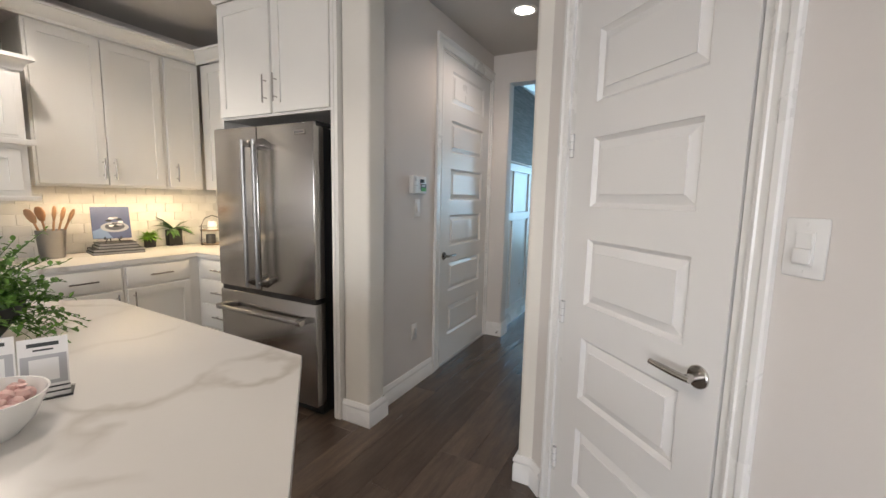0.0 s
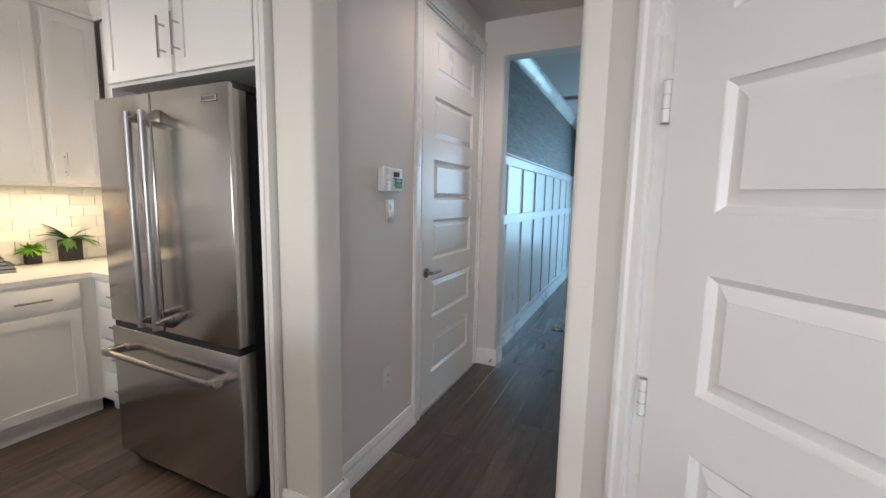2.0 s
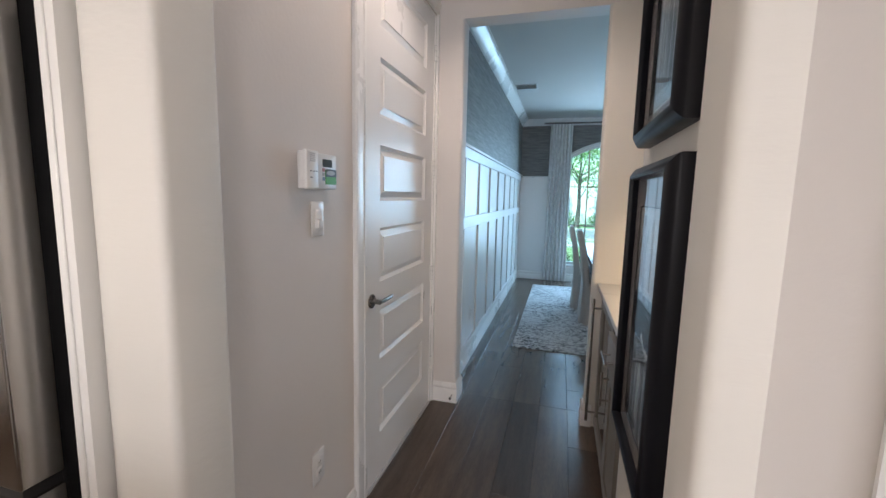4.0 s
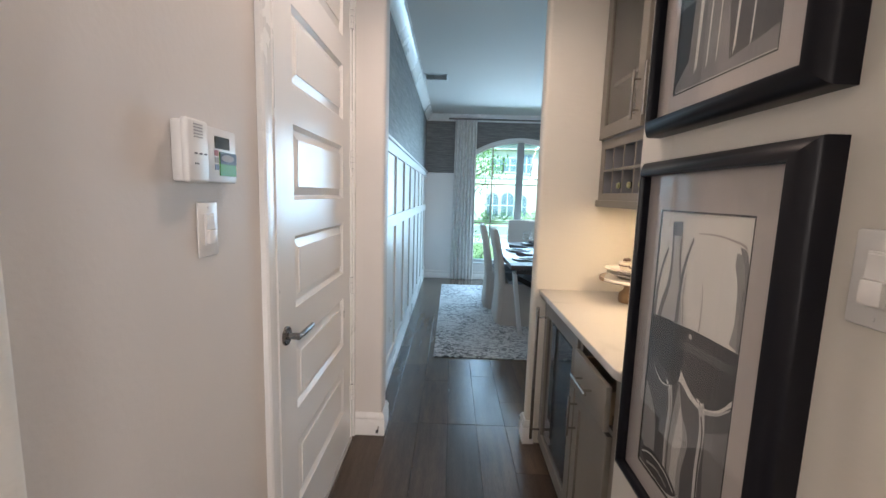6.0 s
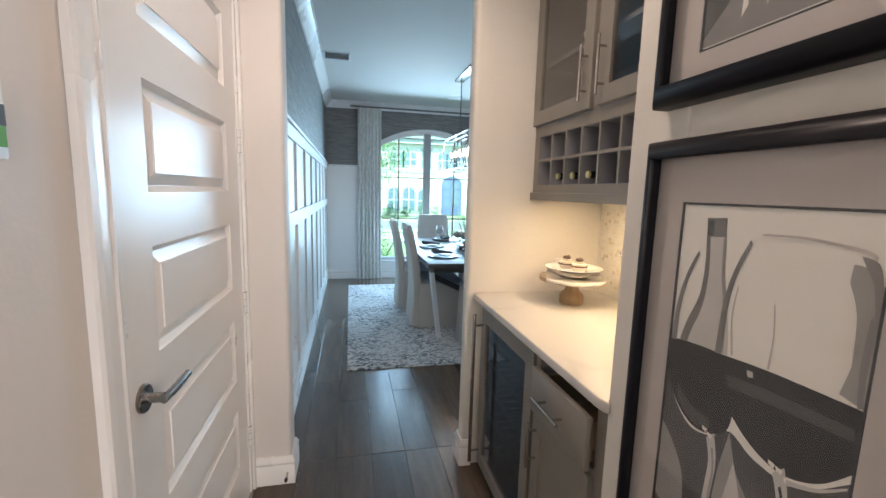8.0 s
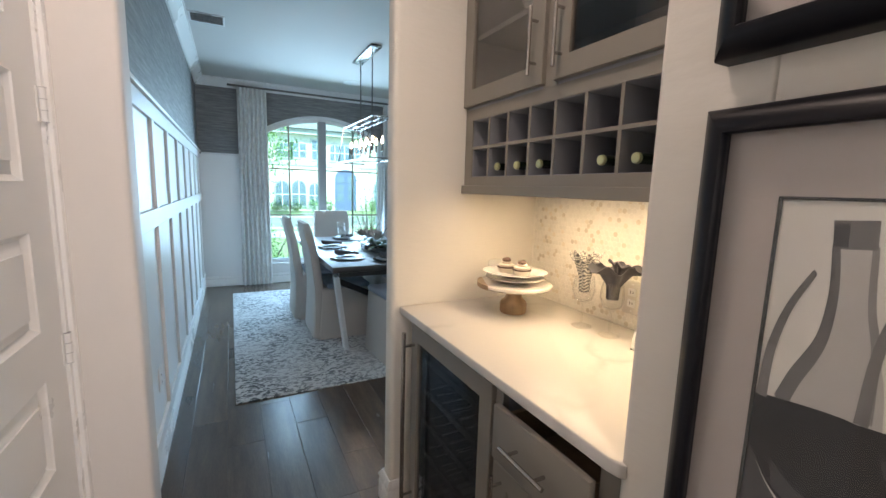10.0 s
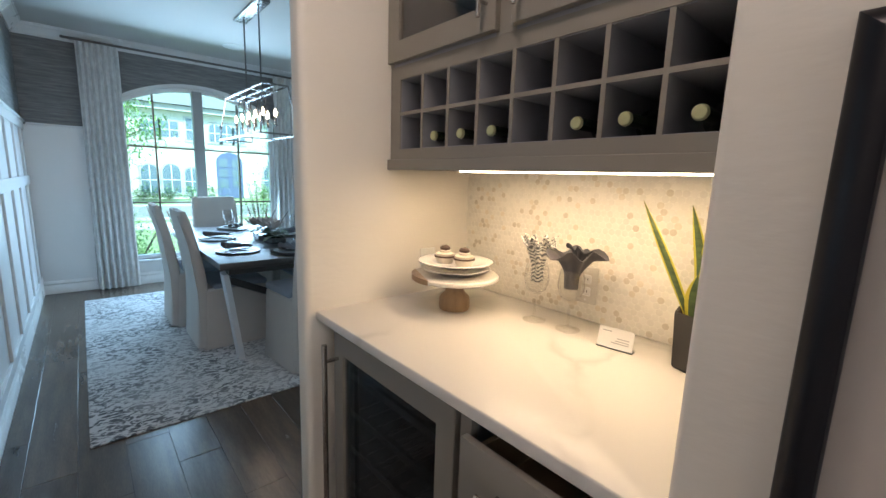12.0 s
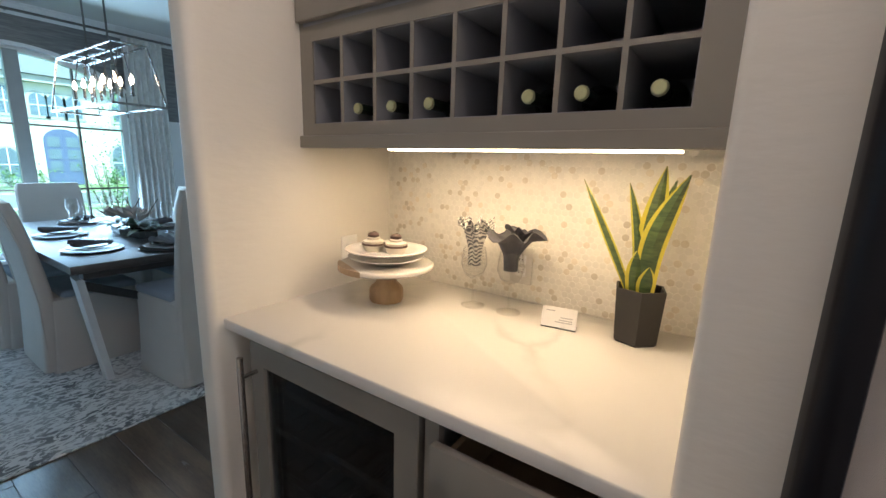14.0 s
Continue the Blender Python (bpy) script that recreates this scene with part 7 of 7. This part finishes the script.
first = dining_chair()
first.matrix_basis = pose(-0.48, 10.58, RZ, 0, 0, -90)
for x, y, rz in ((-0.555, 11.23, -91), (0.24, 10.56, 90), (0.24, 11.23, 89), (-0.17, 12.05, 180)):
    copy_thing(first, pose(x, y, RZ, 0, 0, rz))

end_chair = copy_thing(first, pose(-0.11, 9.81, RZ, 0, 0, 5) @ Matrix.Diagonal((1, 1, 1.10, 1)))

# place settings
TT = 0.762


def setting(x, y, rz):
    for k, (r, mt, lab, z) in enumerate(((0.155, "lcd", "dark grey charger plate on the dining table", 0.0), (0.130, "porcelain_grey", "grey dinner plate on a charger", 0.012), (0.095, "lcd", "dark grey salad plate on a dinner plate", 0.024))):
        p_ = thing("plate", x, y, TT + z, 0, lab, "plate", "plates on the dining table")
        part("dish", lathe(bmesh.new(), [(0.0, 0.0), (r * 0.6, 0.0), (r * 0.7, 0.003), (r, 0.012), (r - 0.002, 0.015), (r * 0.7, 0.006), (0.0, 0.004)], 40), mt, p_)
    nk_ = thing("cloth_napkin", x, y, TT + 0.036, rz, "dark grey napkin folded on a plate", "napkin", "napkins on the dining table")
    bm = bmesh.new()
    sheet(bm, [[(0.10 * (u - 0.5) * (0.5 + v), 0.20 * (v - 0.5), 0.006 + 0.022 * abs(math.sin(3 * math.pi * u)) * (0.4 + v)) for u in [q / 18 for q in range(19)]] for v in [q / 8 for q in range(9)]])
    part("cloth", thicken(bm, 0.003), "napkin", nk_)


for x, y, rz in ((-0.48, 10.25, 90), (-0.46, 10.95, 90), (0.14, 10.30, -90), (0.14, 10.95, -90), (-0.17, 11.60, 180), (-0.16, 10.02, 0)):
    setting(x, y, rz)
for x, y, h in ((-0.33, 10.62, 0.235), (-0.40, 10.78, 0.235), (-0.30, 11.25, 0.235), (-0.22, 10.18, 0.235), (0.10, 10.62, 0.235), (0.08, 10.10, 0.235), (-0.02, 11.45, 0.235)):
    wine_glass(x, y, TT, h, 0.042, "glasses on the dining table", "clear stemmed wine glass on the dining table")

cp = thing("centrepiece", -0.10, 10.72, TT, 0, "centrepiece of pale magnolia blooms and dark leaves in a long dish", "flower arrangement")
part("dish", prism(bmesh.new(), [(-0.06, -0.26), (0.06, -0.26), (0.09, 0.0), (0.06, 0.26), (-0.06, 0.26), (-0.09, 0.0)], 0.0, 0.05, 0.01, 2), "lcd", cp, "dark oval dish")
rnd = random.Random(21)
for k in range(6):
    c = Vector((rnd.uniform(-0.05, 0.05), -0.22 + 0.088 * k, 0.10 + rnd.uniform(-0.01, 0.04)))
    bm = bmesh.new()
    for ring_, (cnt, el, L_) in enumerate(((6, 0.35, 0.095), (5, 0.8, 0.08), (4, 1.2, 0.055))):
        for q in range(cnt):
            a = 2 * math.pi * q / cnt + ring_ * 0.5 + k
            leaf_mesh(bm, c, (math.cos(a) * math.cos(el), math.sin(a) * math.cos(el), math.sin(el)), L_, 0.052, -0.35, 0.35)
    part("bloom", thicken(bm, 0.001), "flower", cp, "pale open bloom")
bm = bmesh.new()
for k in range(50):
    a = rnd.uniform(0, 6.28)
    leaf_mesh(bm, (rnd.uniform(-0.05, 0.05), rnd.uniform(-0.26, 0.26), 0.06), (math.cos(a), math.sin(a) * 1.2, rnd.uniform(0.1, 0.9)), rnd.uniform(0.10, 0.20), 0.045, 0.3)
part("leaves", thicken(bm, 0.0008), "leaf_dark", cp, "dark green leaves")
bm = bmesh.new()
for k in range(6):
    a = rnd.uniform(0, 6.28)
    tube(bm, [(0, -0.2 + k * 0.08, 0.05), (0.04 * math.cos(a), -0.2 + k * 0.08 + 0.04 * math.sin(a), 0.18), (0.10 * math.cos(a), -0.2 + k * 0.08 + 0.08 * math.sin(a), 0.27)], 0.003, 6)
part("twigs", bm, "bark", cp)

switch_plate(pose(XW + 0.001, 9.00, 0.42, 0, 0, 90), "white outlet plate on the wainscot", rocker=False)

# ---- outside ----
G = -0.15
solid("ground", boxed(-400, 400, FAR + 0.16, 700, G - 0.3, G), "grass", "green lawn", "lawn", kind=S)
solid("pavement", boxed(-60, 60, 19.5, 21.0, G, G + 0.03), "concrete", "pale concrete pavement", "pavement", kind=S)
solid("kerb", boxed(-60, 60, 22.0, 22.2, G, G + 0.06), "concrete", "concrete kerb", "kerb", kind=S)
solid("road", boxed(-60, 60, 22.2, 27.5, G, G + 0.01), "asphalt", "sunlit grey street", "road", kind=S)
solid("kerb", boxed(-60, 60, 27.5, 27.7, G, G + 0.06), "concrete", "concrete kerb", "kerb", kind=S)


def arch_window(parent, x, y, z0, w, h, arched=True, bars=True):
    """A window standing proud of a facade that looks towards -y."""
    pts = [(x - w / 2, z0), (x + w / 2, z0)]
    if arched:
        pts += [(x + w / 2 * math.cos(a), z0 + h - w / 2 + w / 2 * math.sin(a)) for a in [math.pi * q / 12 for q in range(13)]]
    else:
        pts += [(x + w / 2, z0 + h), (x - w / 2, z0 + h)]

    def flat(pts, ya, yb):
        bm = bmesh.new()
        lo = [bm.verts.new((a, ya, b)) for a, b in pts]
        hi = [bm.verts.new((a, yb, b)) for a, b in pts]
        bm.faces.new(lo)
        bm.faces.new(hi[::-1])
        for j in range(len(pts)):
            bm.faces.new((lo[j], hi[j], hi[(j + 1) % len(pts)], lo[(j + 1) % len(pts)]))
        return bm
    cx, cz = x, z0 + h / 2
    grow = [(cx + (a - cx) * (1 + 0.22 / w), cz + (b - cz) * (1 + 0.22 / h)) for a, b in pts]
    wd = part("window", flat(grow, y - 0.06, y - 0.001), "concrete", parent, "pale window surround", at_world=True, smooth=False)
    part("pane", flat(pts, y - 0.07, y - 0.062), "dark_glass", wd, "dark reflecting glass", at_world=True, smooth=False)
    if bars:
        bm = bmesh.new()
        box(bm, x - 0.02, x + 0.02, y - 0.085, y - 0.071, z0, z0 + h - 0.02)
        box(bm, x - w / 2, x + w / 2, y - 0.085, y - 0.071, z0 + h * 0.45, z0 + h * 0.45 + 0.04)
        part("bars", bm, "wainscot", wd, at_world=True)


def house(x0, x1, y0, eaves, label, wins, door=None, ridge=2.6):
    t = thing("house", (x0 + x1) / 2, y0, G, 0, label, "house", "houses across the street")
    part("wall", boxed(x0, x1, y0, y0 + 10, G, eaves), "stucco", t, "cream stone walls", at_world=True)
    bm = bmesh.new()
    o = 0.5
    base = [bm.verts.new(p) for p in ((x0 - o, y0 - o, eaves), (x1 + o, y0 - o, eaves), (x1 + o, y0 + 10 + o, eaves), (x0 - o, y0 + 10 + o, eaves))]
    top = [bm.verts.new(p) for p in ((x0 + 3.5, y0 + 5, eaves + ridge), (x1 - 3.5, y0 + 5, eaves + ridge))]
    for q in ((base[0], base[1], top[1], top[0]), (base[2], base[3], top[0], top[1]), (base[1], base[2], top[1]), (base[3], base[0], top[0]), (base[3], base[2], base[1], base[0])):
        bm.faces.new(q)
    part("roof", bm, "roof", t, "grey shingle roof", at_world=True, smooth=False)
    part("cornice", boxed(x0 - 0.35, x1 + 0.35, y0 - 0.35, y0 - 0.001, eaves - 0.30, eaves - 0.02), "concrete", t, at_world=True)
    part("band", boxed(x0 - 0.02, x1 + 0.02, y0 - 0.05, y0 - 0.001, 2.55, 2.72), "concrete", t, at_world=True)
    for w_ in wins:
        arch_window(t, w_[0], y0, *w_[1:])
    if door:
        x, w_, h_ = door
        bm = bmesh.new()
        pts = [(x - w_ * 0.85, G + 0.02), (x + w_ * 0.85, G + 0.02)] + [(x + w_ * 0.85 * math.cos(a), h_ - 0.3 + w_ * 0.85 * math.sin(a)) for a in [math.pi * q / 14 for q in range(15)]]
        lo = [bm.verts.new((a, y0 - 0.09, b)) for a, b in pts]
        hi = [bm.verts.new((a, y0 - 0.002, b)) for a, b in pts]
        bm.faces.new(lo)
        bm.faces.new(hi[::-1])
        for j in range(len(pts)):
            bm.faces.new((lo[j], hi[j], hi[(j + 1) % len(pts)], lo[(j + 1) % len(pts)]))
        en = part("entrance", bm, "stucco", t, "arched entrance in shade", at_world=True, smooth=False)
        # door drawn arched and dark blue to stand for the shaded recess around it
        bm = bmesh.new()
        pts = [(x - w_ / 2, G + 0.03), (x + w_ / 2, G + 0.03)] + [(x + w_ / 2 * math.cos(a), h_ - 0.1 + w_ * 0.42 * math.sin(a)) for a in [math.pi * q / 14 for q in range(15)]]
        lo = [bm.verts.new((a, y0 - 0.13, b)) for a, b in pts]
        hi = [bm.verts.new((a, y0 - 0.092, b)) for a, b in pts]
        bm.faces.new(lo)
        bm.faces.new(hi[::-1])
        for j in range(len(pts)):
            bm.faces.new((lo[j], hi[j], hi[(j + 1) % len(pts)], lo[(j + 1) % len(pts)]))
        part("door", bm, "print_slate", en, "dark arched double front door, recess shade in its blue", at_world=True, smooth=False)
        for s in (-1, 1):
            for q in range(3):
                part("pane", boxed(x + s * w_ * 0.25 - 0.22, x + s * w_ * 0.25 + 0.22, y0 - 0.145, y0 - 0.131, 0.5 + q * 0.55, 0.95 + q * 0.55), "dark_glass", en, at_world=True)
    return t


house(-9.5, 12.5, 33.0, 4.65, "cream two-storey stone house with arched windows across the street",
      [(1.35, 0.15, 0.72, 1.45), (2.30, 0.15, 0.78, 1.50), (3.22, 0.15, 0.62, 1.35), (-1.0, 0.15, 0.9, 1.6), (-3.2, 0.15, 0.9, 1.6), (-5.6, 0.15, 0.9, 1.6),
       (1.5, 3.02, 0.75, 0.75, False), (2.35, 3.02, 0.75, 0.80, False), (3.4, 2.95, 0.60, 1.10, False), (-1.0, 3.0, 0.8, 1.0, False), (-3.2, 3.0, 0.8, 1.0, False),
       (4.45, 2.95, 0.55, 0.95), (5.05, 2.95, 0.55, 0.95), (5.70, 2.95, 0.55, 0.95), (7.6, 2.95, 0.8, 1.0, False), (7.4, 0.2, 0.85, 1.55), (9.6, 0.2, 0.85, 1.55)],
      door=(5.10, 1.35, 1.95))
house(-34, -12, 34.5, 5.0, "cream two-storey house farther along the street", [(x, 0.2, 0.9, 1.6) for x in (-31, -28, -25, -22, -19, -15)] + [(x, 3.1, 0.9, 1.1, False) for x in (-31, -28, -25, -22, -19, -15)], door=None)
house(15, 36, 34.0, 4.8, "cream two-storey house farther along the street", [(x, 0.2, 0.9, 1.6) for x in (17, 20, 24, 28, 32)] + [(x, 3.1, 0.9, 1.1, False) for x in (17, 20, 24, 28, 32)], door=None)


def bush(x, y, r, h, seed, label, mt="leaf_sunny", n_=900, leaf=0.05):
    t = thing("shrub", x, y, G, 0, label, "shrub", "garden shrubs")
    rnd_ = random.Random(seed)
    bm = bmesh.new()
    for i in range(n_):
        a, v = rnd_.uniform(0, 6.28), rnd_.random() ** 0.6
        k = 1 + 0.25 * math.sin(3 * a + seed) + rnd_.uniform(-0.12, 0.12)
        e = rnd_.uniform(0, 1.5)
        p = (r * v * k * math.cos(a) * math.cos(e), r * v * k * math.sin(a) * math.cos(e), 0.06 + h * v * k * math.sin(e))
        leaf_mesh(bm, p, (rnd_.gauss(0, 1), rnd_.gauss(0, 1), abs(rnd_.gauss(0.5, 0.6))), leaf * rnd_.uniform(0.7, 1.5), leaf * 0.6, 0.3)
    part("foliage", bm, mt, t, smooth=False)
    bm = bmesh.new()
    for i in range(7):
        a = rnd_.uniform(0, 6.28)
        tube(bm, [(0, 0, 0), (r * 0.3 * math.cos(a), r * 0.3 * math.sin(a), h * 0.4), (r * 0.6 * math.cos(a), r * 0.6 * math.sin(a), h * 0.75)], 0.012, 5, taper=[1, 0.7, 0.4])
    part("stems", bm, "bark", t)


bush(-0.72, 15.0, 0.55, 0.80, 1, "bright green shrub outside the dining window")
bush(1.35, 15.6, 0.65, 1.75, 2, "tall leafy green shrub outside the dining window", "leaf_sunny", 1500)
bush(0.35, 15.6, 0.45, 0.45, 9, "low green shrub outside the dining window", "leaf_sunny", 500)
for k, x in enumerate((-6, -4.2, -2.5, -0.6, 0.9, 2.0, 3.0, 3.9, 6.6, 7.9, 9.4)):
    bush(x, 32.0, 0.75, 0.75, 20 + k, "rounded shrub along the house across the street", "leaf_sunny", 260, 0.13)


def tree(x, y, h, r, seed, label):
    t = thing("tree", x, y, G, 0, label, "tree", "street trees")
    rnd_ = random.Random(seed)
    trunk, crown = bmesh.new(), bmesh.new()
    tube(trunk, [(0, 0, 0), (0.05, 0, h * 0.3), (0, 0.08, h * 0.6), (0.05, 0, h * 0.85)], 0.12, 10, taper=[1.2, 0.85, 0.6, 0.2])
    for i in range(12):
        a, z = rnd_.uniform(0, 6.28), h * rnd_.uniform(0.35, 0.7)
        e = Vector((math.cos(a) * r * 0.8, math.sin(a) * r * 0.8, z + r * rnd_.uniform(0.3, 0.9)))
        tube(trunk, [(0.03, 0.03, z), (e.x * 0.5, e.y * 0.5, z + (e.z - z) * 0.6), tuple(e)], 0.045, 6, taper=[1, 0.6, 0.2])
        for k in range(160):
            p = e + Vector((rnd_.gauss(0, 1), rnd_.gauss(0, 1), rnd_.gauss(0, 0.8))) * r * 0.32
            leaf_mesh(crown, p, (rnd_.gauss(0, 1), rnd_.gauss(0, 1), rnd_.gauss(0, 1)), 0.14, 0.08, 0.2)
    part("trunk", trunk, "bark", t)
    part("crown", crown, "leaf_sunny", t, smooth=False)


tree(-0.2, 29.2, 4.2, 1.5, 5, "young leafy tree beyond the street")
tree(8.5, 29.8, 4.8, 1.7, 6, "young leafy tree beyond the street")
tree(-7.5, 29.5, 5.0, 1.8, 7, "young leafy tree beyond the street")


# ---- small pieces of walls and floors ----
# round mosaic tiles on the back wall of the bar
PITCH = 0.0205
disc = finish(lathe(bmesh.new(), [(0.0101, 0.0), (0.0101, 0.0003), (0.0096, 0.0007), (0.0, 0.0009)], 12, close=False), "mosaic_tile", True)
disc.materials.append(M["tile"])
disc_tan = disc.copy()
disc_tan.materials[0] = M["tile_tan"]
backing = solid("tile_backing", boxed(BACK - 0.0035, BACK, 7.101, SIDE - 0.001, TOP + 0.001, 1.411), "grout", "cream round mosaic tile backsplash with tan accents", "tiled wall", kind=S)
rnd = random.Random(7)
spots = []
row = 0
z = TOP + 0.012
while z < 1.40:
    y = 7.112 + (PITCH / 2 if row % 2 else 0)
    while y < SIDE - 0.011:
        spots.append((y, z, rnd.random() < 0.13))
        y += PITCH
    z += PITCH * 0.866
    row += 1
near = sorted(range(len(spots)), key=lambda i: (spots[i][0] - 7.42) ** 2 + (spots[i][1] - 1.16) ** 2)[:290]
near = set(near)
far_bm, far_tan = bmesh.new(), bmesh.new()
for i, (y, z, tan) in enumerate(spots):
    if i in near:
        ob = new("mosaic_tile", disc_tan if tan else disc)
        ob.matrix_basis = pose(BACK - 0.0035, y, z, 0, -90, 0)
        ob.parent = backing
    else:
        lathe(far_tan if tan else far_bm, [(0.0101, 0.0), (0.0101, 0.0003), (0.0096, 0.0007), (0.0, 0.0009)], 10, pose(BACK - 0.0035, y, z, 0, -90, 0), close=False)
part("mosaic_tiles", far_bm, "tile_many", backing, kind="stuff")
part("mosaic_tiles_tan", far_tan, "tile_tan_many", backing, kind="stuff")

# brick tiles of the kitchen backsplash
BW_, BH_ = 0.152, 0.076


def brick_field(name, m, x0, x1, z0, z1):
    """Brick tiles on a wall; local x along it, local -y out."""
    back = solid(name, boxed(x0, x1, -0.004, 0.0, z0, z1, m=m), "grout", "white brick-shaped tile backsplash with pale joints", "tiled wall", kind=S)
    shapes = {}
    z, row = z0 + 0.002, 0
    while z < z1 - 0.02:
        h = min(BH_ - 0.0015, z1 - z)
        x = x0 - (BW_ / 2 if row % 2 else 0)
        while x < x1 - 0.005:
            a, b = max(x, x0) + 0.0008, min(x + BW_ - 0.0008, x1)
            if b - a > 0.01:
                key = (round(b - a, 3), round(h, 3))
                if key not in shapes:
                    me = finish(boxed(0, b - a, -0.006, 0, 0, h, 0.0015, 1), "brick_tile", True)
                    me.materials.append(M["subway"])
                    shapes[key] = me
                ob = new("brick_tile", shapes[key])
                ob.matrix_basis = m @ Matrix.Translation((a, -0.003, z))
                ob.parent = back
            x += BW_
        z += BH_
        row += 1


brick_field("tile_backing", WB(-4.26), 4.30, 6.915, TOP + 0.001, 1.425)
brick_field("tile_backing", NB(6.92), -4.25, -3.045, TOP + 0.001, 1.425)

# floor planks, running towards the window
PW = 0.18
rnd = random.Random(31)
shapes = {}


def plank(parent, x, w, y0, y1):
    L_ = round(y1 - y0, 2)
    key = (round(w, 3), L_)
    if key not in shapes:
        bm = bmesh.new()
        c, d = 0.0022, 0.0012
        lo = [bm.verts.new(p) for p in ((0.0004, 0.0004, -0.004), (w - 0.0004, 0.0004, -0.004), (w - 0.0004, L_ - 0.0004, -0.004), (0.0004, L_ - 0.0004, -0.004))]
        mi = [bm.verts.new((v.co.x, v.co.y, -d)) for v in lo]
        hi = [bm.verts.new(p) for p in ((c, c, 0), (w - c, c, 0), (w - c, L_ - c, 0), (c, L_ - c, 0))]
        for a, b in ((lo, mi), (mi, hi)):
            for j in range(4):
                bm.faces.new((a[j], a[(j + 1) % 4], b[(j + 1) % 4], b[j]))
        bm.faces.new(hi)
        me = finish(bm, "plank", False)
        me.materials.append(M["plank"])
        shapes[key] = me
    ob = new("plank", shapes[key])
    ob.location = (x, y0, 0)
    ob.parent = parent


def lay(parent, x0, x1, y0, y1):
    k0 = math.ceil((x0 + 1.09) / PW) - 1
    x = -1.09 + k0 * PW
    while x < x1:
        a, b = max(x, x0), min(x + PW, x1)
        y = y0 - rnd.choice((0.2, 0.5, 0.9, 1.2))
        while y < y1:
            L_ = rnd.choice((1.2, 1.5, 1.8))
            p, q = max(y, y0), min(y + L_, y1)
            if q - p > 0.03 and b - a > 0.02:
                plank(parent, a, b - a, p, q)
            y += L_
        x += PW


lay(floor, -4.25, 3.28, 2.2, 8.34)
lay(floor_d, -1.733, 1.998, 8.34, 12.895)
